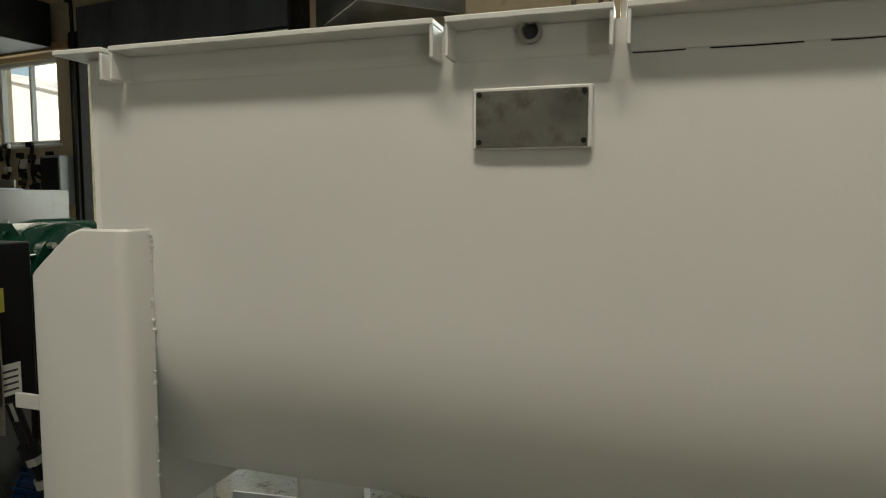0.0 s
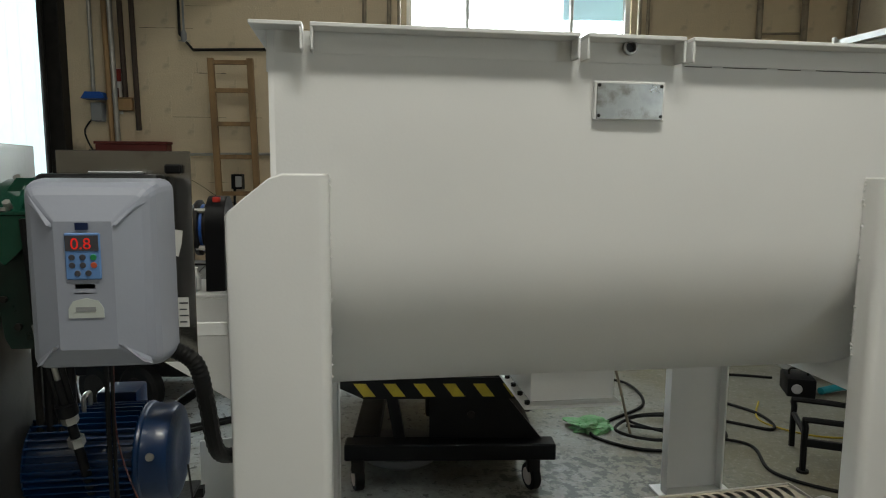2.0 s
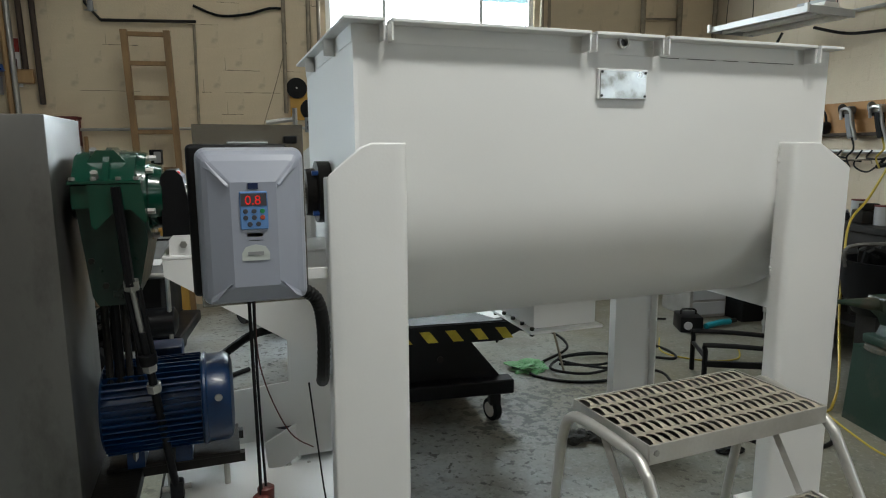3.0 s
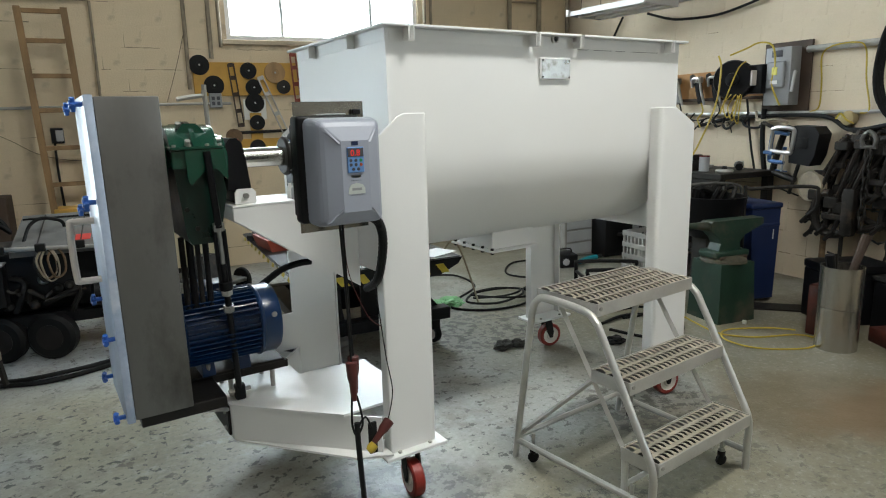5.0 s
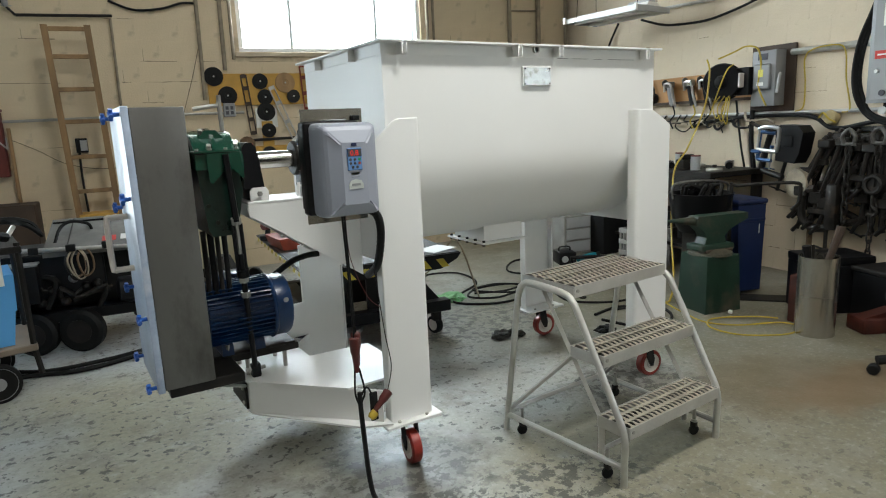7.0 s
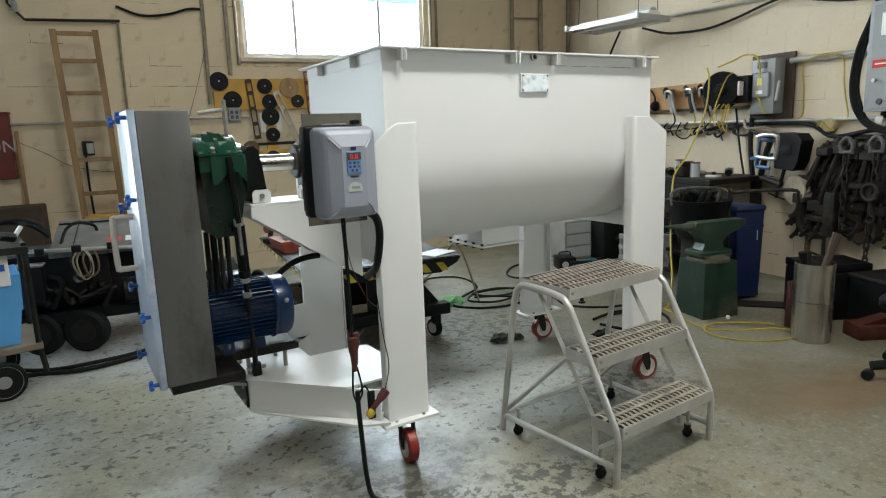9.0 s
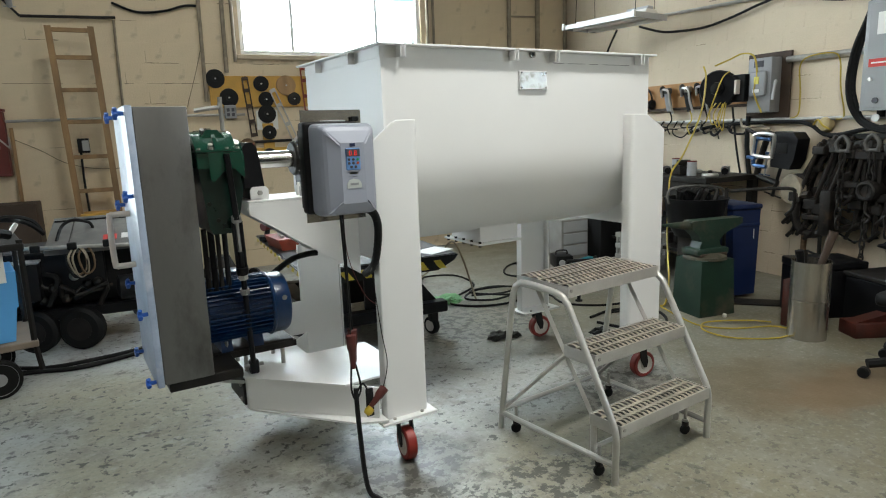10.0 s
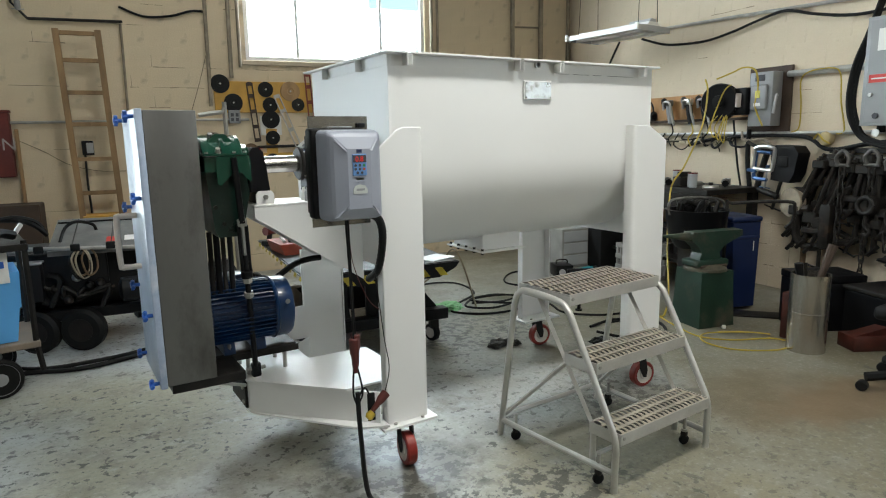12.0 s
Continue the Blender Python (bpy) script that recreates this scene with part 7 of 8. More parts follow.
# wheeled dolly and cream cabinet by the north wall
dl = thing("wheeled_dolly", pose(-0.60, 3.86, 0, 0, 0, -62), "low grey wheeled dolly near the block wall", "dolly")
part("deck", box(B(), -0.36, 0.36, -0.16, 0.16, 0.10, 0.135, 0.006, 1), IRON, dl)
part("machine_foot", bevel_all(prism(B(), [(-0.18, 0.136), (0.20, 0.136), (0.12, 0.24), (0.05, 0.34), (-0.06, 0.34), (-0.12, 0.22)], "y", -0.09, 0.09), 0.01, 2), DARKTOOL, dl)
for x in (-0.27, 0.27):
    for y in (-0.20, 0.165):
        w = part("wheel", lathe(B(), (x, y, 0.105), (0, 1, 0), [(0, 0.07), (0, 0.095), (0.008, 0.105), (0.030, 0.105), (0.037, 0.095), (0.037, 0.07)], 24), BLACK, dl)
        part("rim", lathe(B(), (x, y - 0.002, 0.105), (0, 1, 0), [(0, 0.015), (0, 0.03), (0.008, 0.04), (0.008, 0.066), (0.002, 0.071), (0.039, 0.071), (0.039, 0.015)], 20), IRON, w)
cc = thing("cream_cabinet", ROOM @ pose(-1.38, YB - 0.34, 0), "small cream metal cabinet on a dark plinth", "cabinet")
part("plinth", box(B(), 0.02, 0.58, 0.02, 0.30, 0, 0.11, 0.004, 1), GRIME, cc)
part("body", box(B(), 0, 0.60, 0, 0.31, 0.111, 0.56, 0.012, 2), pbr("cream_enamel", (0.60, 0.54, 0.36), 0.5, var=0.08), cc)
part("door_knob", cyl(B(), (0.09, -0.012, 0.47), (0.09, 0.0, 0.47), 0.012, seg=10), GRIME, cc)

# ---------- bench, bin, anvil ----------
bench = thing("workbench", ROOM @ pose(XR - 0.02, 2.55, 0), "cluttered dark steel workbench against the block wall", "workbench")
part("worktop", box(B(), -0.72, -0.01, -0.95, 1.0, 0.90, 0.95, 0.006, 1), GRIME, bench)
part("apron", box(B(), -0.71, -0.68, -0.93, 0.98, 0.74, 0.899), GRIME, bench)
for x in (-0.68, -0.06):
    for y in (-0.9, 0.9):
        part("leg", box(B(), x - 0.035, x + 0.035, y - 0.035, y + 0.035, 0, 0.899), GRIME, bench)
part("lower_shelf", box(B(), -0.70, -0.03, -0.9, 0.9, 0.22, 0.25), GRIME, bench)
rs = random.Random(11)
for i in range(16):
    y = -0.82 + i * 0.105
    h = rs.uniform(0.10, 0.34)
    cl = thing("bench_part", ROOM @ pose(XR - 0.02 - rs.uniform(0.35, 0.5), 2.55 + y, 0.251, 0, 0, rs.uniform(0, 90)), "dark steel offcut stored on the bench shelf", "offcut", "parts under the bench")
    part("block", box(B(), -0.06, 0.06, -0.045, 0.045, 0, h, 0.008, 1), [GRIME, DARKTOOL, BLACK_G, GREY_B][i % 4], cl)
    part("stub", cyl(B(), (0, 0, h), (0, 0, h + 0.05), 0.03, seg=12), DARKTOOL, cl)
for i in range(14):
    y = -0.85 + i * 0.12
    kind = i % 4
    o = thing("bench_tool", ROOM @ pose(XR - rs.uniform(0.25, 0.6), 2.55 + y, 0.951, 0, 0, rs.uniform(0, 180)), "small worn tool lying on the bench", "tool", "tools on the bench")
    if kind == 0:
        part("disc", lathe(B(), (0, 0, 0), (0, 0, 1), [(0, 0.07), (0.015, 0.075), (0.03, 0.07), (0.035, 0.02)], 20), GALV, o)
        part("hub", cyl(B(), (0, 0, 0.03), (0, 0, 0.06), 0.02, seg=10), GRIME, o)
    elif kind == 1:
        part("body", tube(B(), [(-0.12, 0, 0.035), (0, 0, 0.045), (0.12, 0.02, 0.035)], 0.033, 8, 3), BLACK_G, o)
        part("head", cyl(B(), (0.11, 0, 0.0), (0.11, 0, 0.07), 0.035, seg=12), GALV, o)
    elif kind == 2:
        part("tin", cyl(B(), (0, 0, 0), (0, 0, 0.13), 0.045, seg=16), GREY_L, o)
        part("lid", cyl(B(), (0, 0, 0.13), (0, 0, 0.14), 0.047, seg=16), REDSIGN, o)
    else:
        part("vise_block", box(B(), -0.08, 0.08, -0.05, 0.05, 0, 0.10, 0.015, 2), DARKTOOL, o)
        part("vise_jaw", box(B(), -0.09, -0.03, -0.06, 0.06, 0.10, 0.15, 0.01, 2), DARKTOOL, o)
vise = thing("bench_vise", ROOM @ pose(XR - 0.55, 2.95, 0.951), "heavy black bench vise on the worktop", "vise")
part("base", box(B(), -0.10, 0.10, -0.1, 0.1, 0, 0.10, 0.02, 2), BLACK_G, vise)
part("jaw", box(B(), -0.18, 0.06, -0.09, 0.09, 0.10, 0.25, 0.03, 3), BLACK_G, vise)
part("slide", box(B(), -0.30, -0.18, -0.04, 0.04, 0.12, 0.18, 0.01, 1), BLACK_G, vise)
part("screw_bar", cyl(B(), (-0.31, -0.13, 0.14), (-0.31, 0.13, 0.14), 0.012, seg=8), GALV, vise)

DUST_G = pbr("dusty_scraped_green", (0.075, 0.065, 0.042), 0.8, var=0.3, scale=12, bump=0.3, stain=0.4, stain_c=(0.02, 0.035, 0.02), stain_scale=8)
anv = thing("anvil", pose(2.33, 0.64, 0, 0, 0, -13), "dark green anvil on a green stump stand", "anvil")
bm = bevel_all(prism(B(), [(-0.150, -0.145), (0.150, -0.145), (0.150, 0.145), (-0.150, 0.145)], "z", 0, 0.43), 0.045, 4)
for v in bm.verts:
    f = 1.09 - 0.16 * v.co.z / 0.43 + 0.05 * max(0.0, v.co.z - 0.30) / 0.13
    v.co.x *= f
    v.co.y *= f
part("stand", bm, GREEN_S, anv)
part("stand_top", lathe(B(), (0, 0, 0.425), (0, 0, 1), [(0, 0.165), (0.02, 0.160), (0.035, 0.14), (0.05, 0.10)], 12), DUST_G, anv, "sloped top of the stand, scraped to brown")
part("anvil_foot", box(B(), -0.15, 0.15, -0.09, 0.09, 0.46, 0.51, 0.012, 2), GREEN_S, anv)
part("anvil_body", bevel_all(prism(B(), [(-0.10, 0.51), (0.10, 0.51), (0.085, 0.56), (0.13, 0.61), (0.30, 0.68), (0.30, 0.725), (-0.16, 0.725), (-0.17, 0.715), (-0.17, 0.66), (-0.10, 0.60), (-0.08, 0.56)], "y", -0.055, 0.055), 0.008, 2), GREEN_S, anv)
part("horn", cyl(B(), (-0.17, 0, 0.688), (-0.42, 0, 0.712), 0.036, 0.006, seg=14), GREEN_S, anv)
part("collar", box(B(), -0.12, 0.13, -0.10, 0.10, 0.445, 0.475, 0.008, 1), WOOD_D, anv)
solo("paper_scrap", box(B(), 0, 0.04, 0, 0.03, 0, 0.025, 0.008, 2), LABEL, "crumpled white scrap on the floor", "scrap", pose(2.30, 0.41, 0, 0, 0, 30))

bb = thing("blue_bin", pose(3.03, 0.80, 0, 0, 0, -18), "dark blue wheeled plastic bin", "bin")
part("body", prism(B(), [(-0.19, 0.03), (0.02, 0.03), (0.04, 0.74), (-0.22, 0.74)], "y", -0.17, 0.17), BLUEBIN, bb)
part("lid", box(B(), -0.235, 0.055, -0.185, 0.185, 0.741, 0.785, 0.018, 3), BLUEBIN, bb)
part("rim_band", box(B(), -0.222, 0.042, -0.176, 0.176, 0.60, 0.63, 0.006, 1), BLUEBIN, bb)
part("wheel", cyl(B(), (-0.18, 0.172, 0.06), (-0.18, 0.21, 0.06), 0.06, seg=16), BLACK, bb)
part("wheel", cyl(B(), (0.03, 0.172, 0.06), (0.03, 0.21, 0.06), 0.06, seg=16), BLACK, bb)
part("scratch_mark", box(B(), -0.02, -0.012, -0.1712, -0.1702, 0.50, 0.58), LABEL, bb)
ht = thing("hand_truck", pose(2.88, 0.56, 0, 0, 0, -50), "black tubular hand truck by the bin", "hand truck")
part("handle", tube(B(), [(-0.24, 0, 0.02), (-0.24, 0.02, 0.85), (-0.20, 0.02, 0.90), (0.20, 0.02, 0.92), (0.25, 0.02, 0.87), (0.25, 0.05, 0.76), (0.20, 0.06, 0.70)], 0.014, 8, 4), GRIME, ht)
part("toe_plate", box(B(), -0.24, 0.2, -0.15, 0.02, 0.0, 0.012), GRIME, ht)
bs = thing("wire_basket", pose(2.66, 0.98, 0, 0, 0, -20), "black oval tub full of dark scrap on a steel post", "tub")
part("post", box(B(), -0.10, 0.10, -0.10, 0.10, 0, 0.52, 0.01, 1), GRIME, bs)
part("tub", lathe(B(), (0, 0, 0.52), (0, 0, 1), [(0, 0.16), (0.10, 0.22), (0.30, 0.25), (0.32, 0.26), (0.32, 0.235), (0.12, 0.20), (0.05, 0.10)], 26), BLACK_G, bs)
for i in range(11):
    a = i * 1.2
    part("scrap", tube(B(), [(0.12 * math.cos(a), 0.12 * math.sin(a), 0.62), (0.16 * math.cos(a + 1), 0.16 * math.sin(a + 1), 0.90), (0.05 * math.cos(a + 2), 0.05 * math.sin(a + 2), 0.86)], 0.018, 6, 4), [BLACK, GRIME][i % 2], bs)
part("tub_handle", tube(B(), [(-0.25, 0, 0.80), (-0.24, 0, 0.92), (0, -0.05, 0.94), (0.24, 0, 0.90), (0.25, 0, 0.80)], 0.011, 6, 4), IRON, bs)

cy = thing("steel_drum_pipe", pose(2.33, -0.17, 0), "short stainless pipe drum holding tools", "drum")
part("shell", lathe(B(), (0, 0, 0), (0, 0, 1), [(0, 0.12), (0.27, 0.121), (0.272, 0.118), (0.276, 0.121), (0.53, 0.121), (0.53, 0.114), (0.05, 0.112)], 36), pbr("stainless_pipe", (0.52, 0.49, 0.44), 0.24, 0.95, var=0.15, scale=4, stretch=(6, 6, 0.5)), cy)
for i, (a, b, r) in enumerate((((0.0, 0.0, 0.3), (0.11, -0.07, 0.72), 0.030), ((-0.03, 0.02, 0.3), (-0.07, 0.05, 0.60), 0.028), ((0.03, 0.05, 0.3), (0.06, 0.10, 0.58), 0.035))):
    part("tool_shaft", cyl(B(), a, b, r * 0.5, r, seg=10), [WOOD_D, BLACK_G, GRIME][i], cy)
rb = thing("red_jack", pose(2.72, -0.40, 0, 0, 0, -30), "worn red floor jack beside the drum", "jack")
part("frame", box(B(), -0.18, 0.26, -0.09, 0.09, 0.0, 0.10, 0.012, 2), JACKRED, rb)
part("arm", bevel_all(prism(B(), [(-0.15, 0.10), (0.22, 0.10), (0.20, 0.20), (0.05, 0.15)], "y", -0.05, 0.05), 0.006, 1), JACKRED, rb)
part("saddle", cyl(B(), (0.18, 0, 0.19), (0.18, 0, 0.23), 0.045, seg=14), GRIME, rb)
rb2 = thing("red_can", pose(2.50, 0.02, 0, 0, 0, 0), "red metal can behind the drum", "can")
part("body", box(B(), -0.06, 0.06, -0.06, 0.06, 0, 0.34, 0.01, 2), JACKRED, rb2)
part("cap", cyl(B(), (0, 0, 0.34), (0, 0, 0.37), 0.025, seg=12), BLACK, rb2)
tb = thing("black_toolbox", pose(2.98, 0.05, 0, 0, 0, -30), "black steel toolbox against the wall", "toolbox")
part("body", box(B(), -0.25, 0.20, -0.15, 0.18, 0, 0.36, 0.01, 2), BLACK_G, tb)
part("lid", box(B(), -0.255, 0.205, -0.155, 0.185, 0.361, 0.42, 0.012, 2), BLACK_G, tb)
tb2 = thing("dark_crate", pose(3.05, -0.55, 0, 0, 0, -20), "dark crate with rope coils on it", "crate")
part("body", box(B(), -0.30, 0.30, -0.32, 0.35, 0, 0.34, 0.01, 1), BLACK_G, tb2)
part("rim", box(B(), -0.31, 0.31, -0.33, 0.36, 0.341, 0.37, 0.006, 1), GRIME, tb2)
for k in range(5):
    rr = 0.20 - 0.012 * k
    solo("rope_coil", tube(B(), [(rr * math.cos(a) * (1 + 0.1 * math.sin(3 * a + k)), rr * 0.8 * math.sin(a), 0.02 + 0.01 * math.sin(2 * a + k)) for a in [i * math.pi / 7 for i in range(15)]], 0.014, 6, 3), ROPE if k % 2 else BLACK,
         "coil of brown rope on the crate", "rope", pose(2.95 + 0.03 * k, -0.62 + 0.02 * k, 0.378 + 0.024 * k), group="rope coils")
crumple("dark_tarp", pose(3.15, -0.50, 0.50), 0.26, 0.22, 0.08, BLACK, "dark cloth heaped on the crate", "cloth", 21)
chair = thing("office_chair", pose(2.14, -0.98, 0, 0, 0, 0), "black swivel chair on a five-star base", "chair")
for i in range(5):
    a = radians(136 + 72 * i)
    x, y = math.cos(a), math.sin(a)
    lg = part("base_leg", tube(B(), [(0.03 * x, 0.03 * y, 0.13), (0.34 * x, 0.34 * y, 0.085)], 0.028, 8, 0), BLACK, chair)
    part("caster", lathe(B(), (0.35 * x - 0.02, 0.35 * y, 0.031), (1, 0.2, 0), [(0, 0.025), (0.005, 0.031), (0.04, 0.031), (0.045, 0.025)], 16), BLACK, lg)
part("column", cyl(B(), (0, 0, 0.12), (0, 0, 0.42), 0.03, seg=14), BLACK_G, chair)
part("seat", box(B(), -0.24, 0.24, -0.24, 0.24, 0.42, 0.50, 0.03, 3), BLACK, chair)
part("backrest", box(B(), 0.22, 0.28, -0.2, 0.2, 0.56, 0.98, 0.025, 3), BLACK, chair)
part("back_post", box(B(), 0.20, 0.23, -0.03, 0.03, 0.45, 0.70, 0.006, 1), BLACK_G, chair)

# ---------- engine welder and cart by the door ----------
wd = thing("engine_welder", pose(-1.88, 3.10, 0, 0, 0, -8), "black engine welder on rubber wheels with coiled leads", "welder")
part("chassis", box(B(), -0.62, 0.62, -0.32, 0.42, 0.22, 0.30, 0.01, 1), BLACK_G, wd)
part("engine_block", box(B(), -0.52, 0.50, -0.22, 0.40, 0.301, 0.70, 0.03, 2), BLACK, wd)
part("top_cover", bevel_all(prism(B(), [(-0.38, 0.700), (-0.38, 0.735), (0.30, 0.885), (0.38, 0.865), (0.38, 0.83)], "x", -0.06, 0.62), 0.01, 2), pbr("dusty_dark_grey", (0.12, 0.118, 0.11), 0.6, var=0.3, scale=9, stain=0.3, stain_c=(0.16, 0.155, 0.14)), wd, "dusty grey top cover")
part("front_panel", box(B(), -0.36, 0.30, -0.335, -0.30, 0.40, 0.72, 0.01, 1), BLACK_G, wd)
part("control_box", box(B(), -0.40, -0.10, -0.45, -0.20, 0.40, 0.66, 0.012, 2), BLACK_G, wd)
for i, (a, b) in enumerate(((0.30, 0.04), (0.42, 0.05))):
    part("decal", prism(B(), [(-0.30 + b, 0.7530 + b * 0.22), (-0.20 + b, 0.7750 + b * 0.22), (-0.20 + b, 0.7775 + b * 0.22), (-0.30 + b, 0.7555 + b * 0.22)], "x", a, a + 0.09), [REDDOT, LABEL][i], wd)
part("hand_rail", tube(B(), [(-0.72, -0.36, 0.80), (-0.60, -0.40, 0.79), (0.55, -0.42, 0.73), (0.68, -0.36, 0.72)], 0.014, 8, 4), GALV, wd)
for x in (-0.60, 0.58):
    part("rail_post", cyl(B(), (x, -0.40, 0.30), (x, -0.40, 0.77), 0.014, seg=8), GALV, wd)
for x, y in ((0.14, -0.40), (-0.15, -0.34), (0.45, 0.42), (-0.45, 0.42)):
    t = part("tyre", lathe(B(), (x - 0.05, y, 0.155), (1, 0.12, 0) if y > 0 else (0.35, 1, 0), [(0, 0.09), (0, 0.13), (0.02, 0.155), (0.08, 0.155), (0.10, 0.13), (0.10, 0.09)], 28), BLACK, wd)
    part("rim", lathe(B(), (x - 0.052, y - 0.002, 0.155), (1, 0.12, 0) if y > 0 else (0.35, 1, 0), [(0, 0.03), (0, 0.085), (0.104, 0.085), (0.104, 0.03)], 20), GRIME, t)
for k in range(6):
    r2 = random.Random(600 + k)
    cx, w, h = 0.16 + r2.uniform(-0.03, 0.04), r2.uniform(0.035, 0.06), r2.uniform(0.10, 0.16)
    part("lead_coil", tube(B(), [(cx - w * 0.4, -0.42, 0.74), (cx - w, -0.44 - 0.006 * k, 0.74 - h * 0.5), (cx - w * 0.3, -0.45, 0.74 - h - 0.05), (cx + w, -0.44, 0.72 - h), (cx + w * 1.1, -0.44, 0.74 - h * 0.4), (cx + w * 0.3, -0.42, 0.75)], 0.007, 6, 5), (ROPE, BLACK, PIPE)[k % 3], wd, "lead looped over the rail")
for k in range(2):
    part("hose", tube(B(), [(-0.62, -0.05 + 0.1 * k, 0.80), (-0.50, 0.0, 0.90 + 0.02 * k), (-0.32, 0.05, 0.945 - 0.02 * k), (-0.18, 0.1 - 0.15 * k, 0.90), (-0.12, 0.1, 0.80)], 0.018, 6, 6), BLACK, wd)
part("cover_handle", tube(B(), [(0.0, -0.20, 0.77), (0.03, -0.10, 0.86), (0.10, -0.05, 0.90), (0.20, 0.0, 0.87), (0.22, 0.02, 0.82)], 0.012, 6, 4), BLACK, wd)
part("hinge_bar", box(B(), -0.05, 0.60, 0.20, 0.23, 0.862, 0.876, 0.003, 1), BLACK_G, wd)
for x in (0.08, 0.33):
    part("cover_seam", prism(B(), [(-0.36, 0.7395), (0.28, 0.8810), (0.28, 0.8845), (-0.36, 0.7430)], "x", x, x + 0.008), GRIME, wd)
part("box_lid", box(B(), -0.41, -0.09, -0.46, -0.19, 0.661, 0.675, 0.004, 1), GREY_B, wd, "grey lid of the control box")
for k in range(10):
    r2 = random.Random(80 + k)
    x = r2.uniform(-0.4, 0.4)
    part("engine_part", tube(B(), [(x, -0.34, r2.uniform(0.3, 0.5)), (x + r2.uniform(-0.1, 0.1), -0.38, r2.uniform(0.4, 0.6)), (x + r2.uniform(-0.15, 0.15), -0.35, r2.uniform(0.35, 0.65))], r2.uniform(0.010, 0.026), 6, 3), [GRIME, DARKTOOL, BLACK][k % 3], wd)
for k in range(9):
    r2 = random.Random(500 + k)
    x, z = -0.32 + 0.07 * k, r2.uniform(0.34, 0.60)
    part("engine_fitting", lathe(B(), (x, -0.338, z), (r2.uniform(-0.3, 0.3), -1, r2.uniform(-0.2, 0.2)), [(0, 0.030), (0.02, 0.034), (0.05, 0.022), (0.06, 0.01)], 12), (GRIME, DARKTOOL, GALV, BLACK)[k % 4], wd)
part("side_tank", lathe(B(), (0.36, -0.38, 0.42), (1, 0.1, 0), [(0, 0.05), (0.02, 0.09), (0.24, 0.09), (0.26, 0.05)], 20), BLACK_G, wd)
part("tail_light", box(B(), -0.30, -0.24, -0.470, -0.452, 0.50, 0.515, 0.003, 1), LABEL, wd)
for x in (-0.1, 0.12, 0.34):
    part("rail_clip", box(B(), x - 0.03, x + 0.03, -0.445, -0.40, 0.735, 0.785, 0.008, 2), BLACK, wd)
part("spray_can", cyl(B(), (-0.50, -0.28, 0.72), (-0.42, -0.30, 0.90), 0.03, seg=12), pbr("violet_blue", (0.05, 0.05, 0.28), 0.4), wd, "blue-violet can")
part("yellow_grip", cyl(B(), (-0.68, -0.2, 0.80), (-0.62, -0.22, 0.92), 0.022, seg=10), YEL, wd, "yellow handle")

ct = thing("utility_cart", pose(-2.575, 2.20, 0, 0, 0, 6), "grey steel utility cart with a light blue tub", "cart")
for x, y in ((-0.42, -0.22), (0.46, -0.22), (-0.42, 0.30), (0.46, 0.30)):
    part("post", tube(B(), [(x + (0.02 if x > 0 else 0), y, 0.12), (x, y, 0.30), (x, y, 0.92)], 0.018, 6, 0), GRIME, ct)
part("shelf", box(B(), -0.45, 0.48, -0.25, 0.33, 0.27, 0.31, 0.006, 1), pbr("worn_shelf_ply", (0.20, 0.16, 0.12), 0.7, var=0.2), ct)
part("upper_shelf", box(B(), -0.45, 0.48, -0.25, 0.33, 0.86, 0.90, 0.006, 1), GRIME, ct)
for x in (0.26, -0.30):
    for y in (-0.24, 0.28):
        w = part("wheel", lathe(B(), (x, y - 0.02, 0.115), (0, 1, 0), [(0, 0.095), (0, 0.108), (0.006, 0.117), (0.038, 0.117), (0.044, 0.108), (0.044, 0.095)], 28), BLACK, ct)
        part("disc", lathe(B(), (x, y - 0.022, 0.115), (0, 1, 0), [(0, 0.02), (0, 0.035), (0.006, 0.045), (0.008, 0.085), (0, 0.096), (0.048, 0.096), (0.048, 0.02)], 24), GREY_B, w)
tubb = thing("blue_tub", pose(-2.465, 2.23, 0.312, 0, 0, 6), "light blue plastic tub on the cart", "tub")
part("tub", bevel_all(prism(B(), [(-0.26, 0), (0.26, 0), (0.29, 0.20), (0.30, 0.205), (0.31, 0.42), (-0.31, 0.42), (-0.30, 0.205), (-0.29, 0.20)], "y", -0.2, 0.2), 0.01, 2), BLUECART, tubb)
part("paper_tag", box(B(), 0.10, 0.26, -0.212, -0.208, 0.36, 0.54, 0.001, 1), LABEL, tubb, "white tag with a blue band")
part("tag_band", box(B(), 0.12, 0.24, -0.2145, -0.2125, 0.45, 0.49), BLUE_K, tubb)
for k in range(7):
    r2 = random.Random(200 + k)
    o = thing("cart_tool", pose(-2.86 + 0.11 * k, 2.2 + r2.uniform(-0.12, 0.12), 0.902, 0, 0, r2.uniform(0, 180)), "dark hand tool heaped on the cart", "tool", "tools on the cart")
    part("body", tube(B(), [(-0.10, 0, 0.03), (0, 0.02, 0.06), (0.10, 0, 0.035)], 0.028, 8, 3), [BLACK, GRIME, BLACK_G][k % 3], o)
    part("tip", cyl(B(), (0.10, 0, 0.035), (0.17, 0, 0.09), 0.014, seg=8), [GALV, GRIME, YEL][k % 3], o)

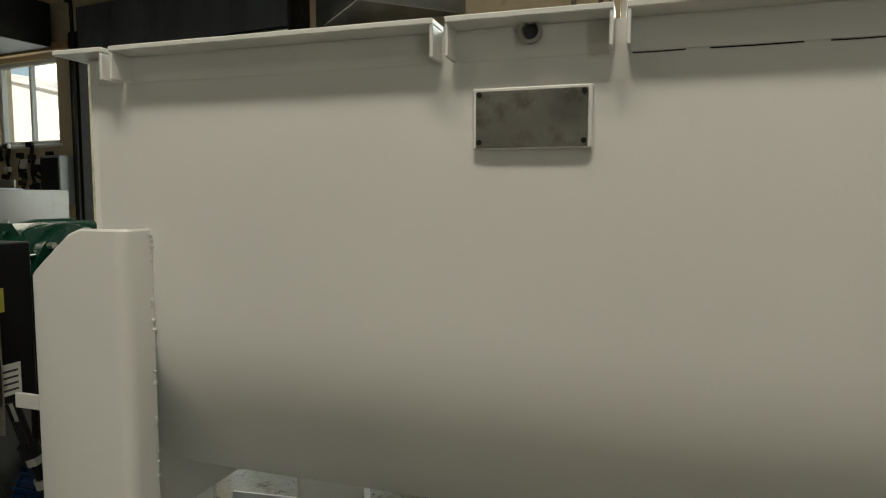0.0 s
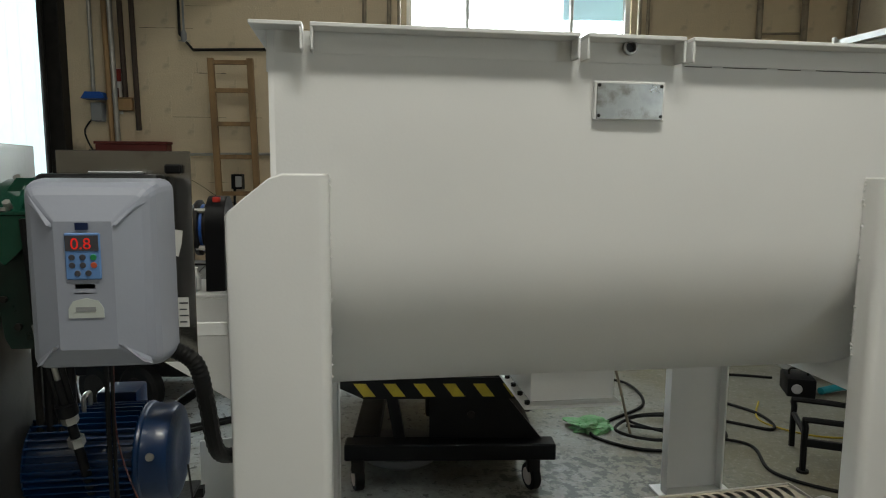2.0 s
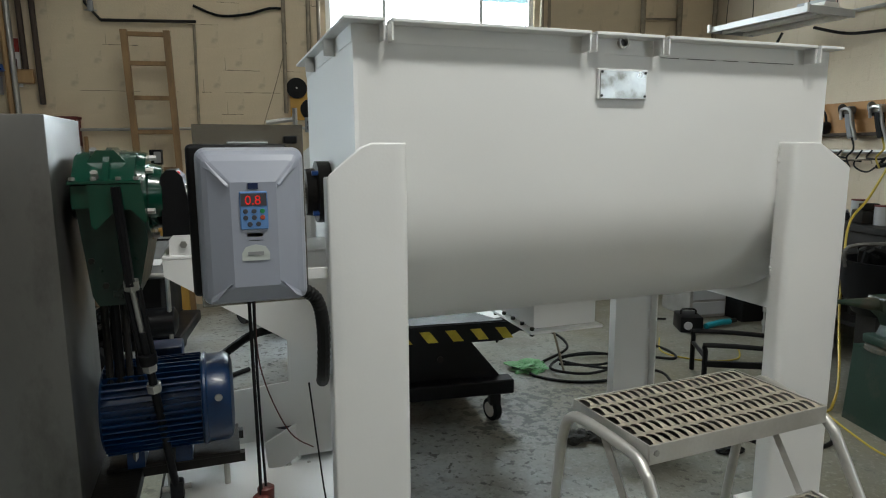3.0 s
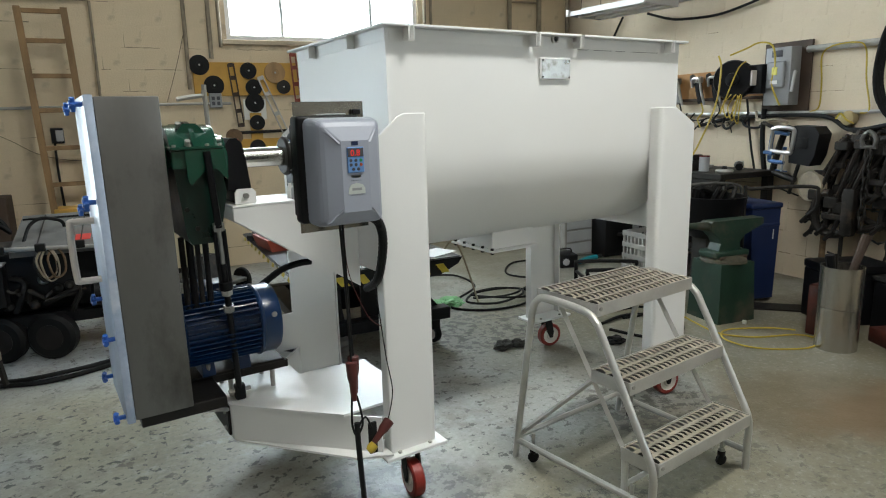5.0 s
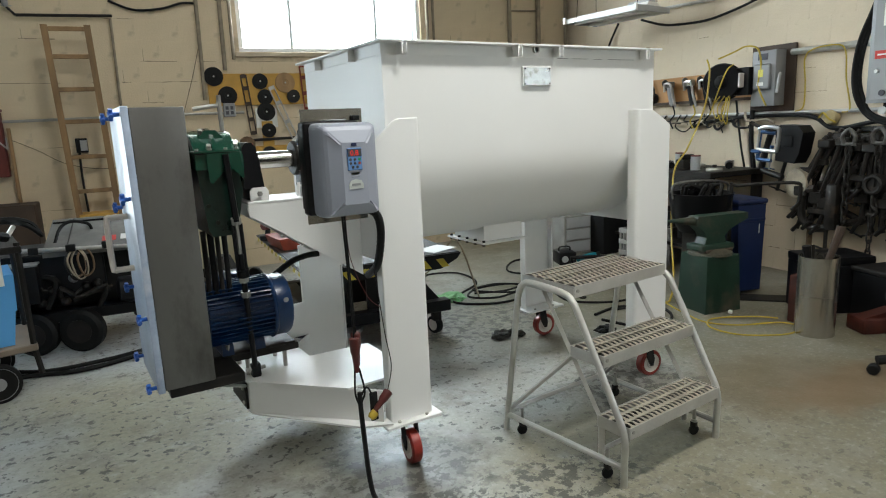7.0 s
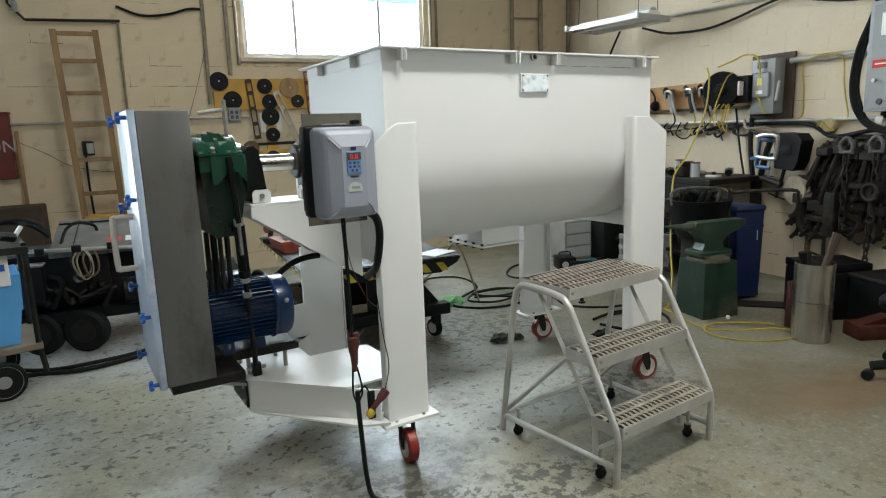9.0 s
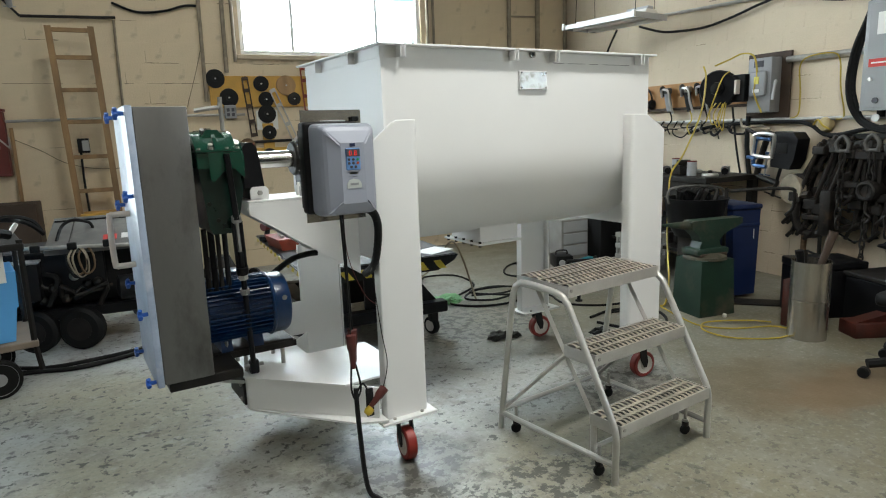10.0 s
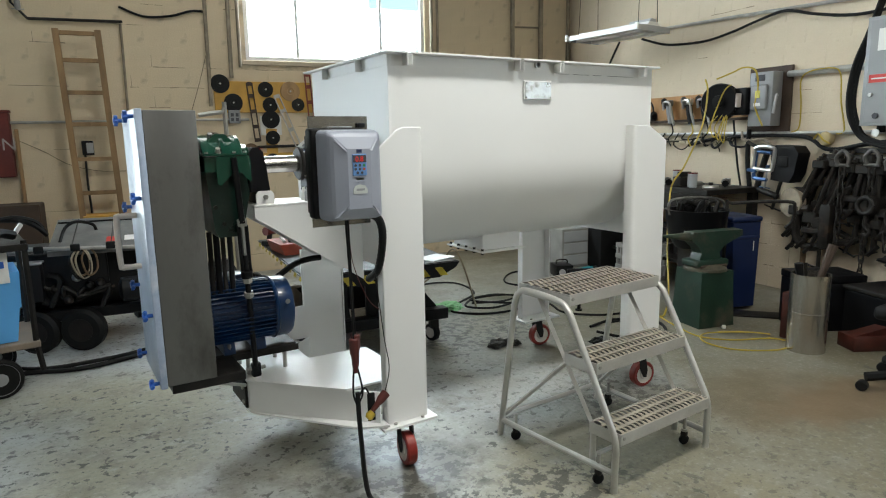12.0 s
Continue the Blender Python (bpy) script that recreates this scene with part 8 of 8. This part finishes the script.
# ---------- west end of the north wall ----------
TAN_SHEET = pbr("dull_tan_sheet", (0.22, 0.205, 0.18), 0.7, var=0.15, scale=3, stain=0.3, stain_c=(0.12, 0.10, 0.08))
wbn = thing("west_bench", ROOM @ pose(-7.9, YB - 0.65, 0), "long bench with a grey sheet panel below the window", "workbench")
part("top", box(B(), -1.2, 0.58, 0, 0.6, 0.95, 1.0, 0.005, 1), WOOD_D, wbn)
for x in (-1.1, 0.50):
    part("leg", box(B(), x - 0.04, x + 0.04, 0.05, 0.12, 0, 0.949), WOOD_D, wbn)
part("panel", box(B(), -1.2, 0.32, -0.03, -0.005, 0.55, 1.76, 0.003, 1), TAN_SHEET, wbn, "dull grey-tan sheet panel")
for k in range(26):
    r2 = random.Random(300 + k)
    u, z = r2.uniform(-8.9, -7.62), r2.uniform(1.30, 2.15)
    o = thing("hung_tool", ROOM @ pose(u, YB - 0.05, z), "dark hand tool hung on the wall under the window", "tool", "hung tools")
    L = r2.uniform(0.12, 0.35)
    part("shaft", tube(B(), [(0, 0, L * 0.5), (r2.uniform(-0.05, 0.05), -0.04, 0), (r2.uniform(-0.08, 0.08), -0.02, -L * 0.5)], 0.022, 6, 3), [DARKTOOL, GRIME, ROPE, BLACK][k % 4], o)
    part("head", box(B(), -0.06, 0.06, -0.06, -0.01, L * 0.4, L * 0.4 + 0.07, 0.01, 1), [DARKTOOL, BLACK, LABEL][k % 3], o)
bx = thing("wall_cabinet", ROOM @ pose(-7.535, YB - 0.3, 1.45), "dark blue-grey metal cabinet on the wall", "cabinet")
part("body", box(B(), -0.12, 0.26, 0, 0.29, 0, 0.62, 0.008, 1), GREY_B, bx)
part("door", box(B(), -0.10, 0.24, -0.012, -0.001, 0.03, 0.59, 0.004, 1), BLACK_G, bx)
solo("wall_beam", box(B(), -9.6, -7.28, YB - 0.12, YB - 0.02, 3.42, 3.52, 0.005, 1), WOOD, "brown wooden beam over the window", "beam", ROOM)
solo("ceiling_box", box(B(), -8.7, -7.6, YB - 0.9, YB - 0.1, 3.45, 4.0, 0.01, 1), GRIME, "dark ceiling heater hung near the wall", "heater", ROOM)
# Housings added at the unseen lamps of LAMPS.
for lx, ly, watts in LAMPS:
    fx = thing("unseen_ceiling_lamp", ROOM @ pose(lx, ly, HC - 0.2), "unseen white ceiling lamp, added for light", "lamp", "ceiling lamps")
    part("housing", box(B(), -0.68, 0.68, -0.16, 0.16, 0.0, 0.08, 0.01, 1), WFRAME, fx)
    part("rod", cyl(B(), (0, 0, 0.08), (0, 0, 0.20), 0.01, seg=8), GALV, fx)

# ---------- painted blocks of the north and east walls ----------
BLOCKS = {}


def block_mesh(w, h, mat):
    key = (round(w, 3), round(h, 3), mat.name)
    if key not in BLOCKS:
        bm = box(B(), 0.0004, w - 0.0004, -0.0018, 0.0, 0.0004, h - 0.0004)
        es = [e for e in bm.edges if all(v.co.y < -0.001 for v in e.verts)]
        bmesh.ops.bevel(bm, geom=es, offset=0.0005, segments=1, affect='EDGES')
        BLOCKS[key] = mesh_ob("block", bm, mat)
    return BLOCKS[key]


def lay(parent, m0, u0, u1, z1, holes, mat, z0=0.0):
    row, z = 0, z0
    while z < z1 - 0.02:
        h = min(0.203, z1 - z)
        u = u0 - (0.2 if row % 2 else 0.0)
        while u < u1:
            spans = [(max(u, u0), min(u + 0.406, u1))]
            for a, b, c, d in holes:
                if z + h > c + 0.01 and z < d - 0.01:
                    nxt = []
                    for s, e in spans:
                        if e <= a or s >= b:
                            nxt.append((s, e))
                        else:
                            if s < a:
                                nxt.append((s, a))
                            if e > b:
                                nxt.append((b, e))
                    spans = nxt
            for s, e in spans:
                if e - s > 0.03:
                    ob = new("block", block_mesh(e - s, h, mat))
                    ob.parent = parent
                    ob.matrix_parent_inverse = Matrix()
                    ob.matrix_local = m0 @ Matrix.Translation((s, 0, z))
            u += 0.406
        z += 0.203
        row += 1


lay(wall_n, pose(0, YB, 0), -3.55, XR, 3.35, [(WIN[0] - 0.06, WIN[1] + 0.06, WIN[2] - 0.06, 9)], CREAM)
lay(wall_n, pose(0, YB, 0), -9.7, DOOR[0] - 0.16, 3.65, [(WINW[0] - 0.06, WINW[1] + 0.06, WINW[2] - 0.06, WINW[3] + 0.02)], CREAM, z0=1.015)
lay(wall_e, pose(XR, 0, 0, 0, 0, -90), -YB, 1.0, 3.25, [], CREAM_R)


# broken, grimy stretches of the joints
def cracks(parent, m0, u0, u1, z1, holes, seed, count):
    r = random.Random(seed)
    bm = B()
    for _ in range(count):
        row = r.randint(1, int(z1 / 0.203) - 1)
        z, u, n = row * 0.203, r.uniform(u0, u1 - 0.5), r.choice((0.08, 0.12, 0.2, 0.3, 0.5))
        if any(a - n < u < b and c < z < d for a, b, c, d in holes):
            continue
        t = r.uniform(0.0015, 0.0042)
        pts, k = [], 6
        for i in range(k + 1):
            pts.append((u + n * i / k, -0.0022, z + r.uniform(-0.0025, 0.0025)))
        for p, q in zip(pts, pts[1:]):
            tt = t * r.uniform(0.3, 1.2)
            vs = [bm.verts.new(c) for c in ((p[0], -0.0027, p[2] - tt), (q[0], -0.0027, q[2] - tt), (q[0], -0.0027, q[2] + tt), (p[0], -0.0027, p[2] + tt))]
            lo = [bm.verts.new((v.co.x, -0.0010, v.co.z)) for v in vs]
            bm.faces.new(vs)
            for a in range(4):
                bm.faces.new((vs[a], lo[a], lo[(a + 1) % 4], vs[(a + 1) % 4]))
        if r.random() < 0.35:
            x = u0 + round((u - u0) / 0.203) * 0.203
            h = r.uniform(0.04, 0.19)
            vs = [bm.verts.new(c) for c in ((x - t * 0.6, -0.0027, z), (x + t * 0.6, -0.0027, z), (x + t * 0.3, -0.0027, z + h), (x - t * 0.3, -0.0027, z + h))]
            lo = [bm.verts.new((v.co.x, -0.0010, v.co.z)) for v in vs]
            bm.faces.new(vs)
            for a in range(4):
                bm.faces.new((vs[a], lo[a], lo[(a + 1) % 4], vs[(a + 1) % 4]))
    bm.transform(m0)
    tagged(part("joint_crack", bm, CRACK, parent, "dark cracked stretches of mortar joint"), kind="stuff")


CRACK = pbr("grimy_crack", (0.34, 0.28, 0.20), 0.9, var=0.4, scale=20)
cracks(wall_n, pose(0, YB, 0), -3.5, 3.6, 3.3, [(WIN[0] - 0.06, WIN[1] + 0.06, WIN[2] - 0.06, 9)], 4, 80)
cracks(wall_e, pose(XR, 0, 0, 0, 0, -90), -YB, 0.9, 3.2, [], 8, 60)
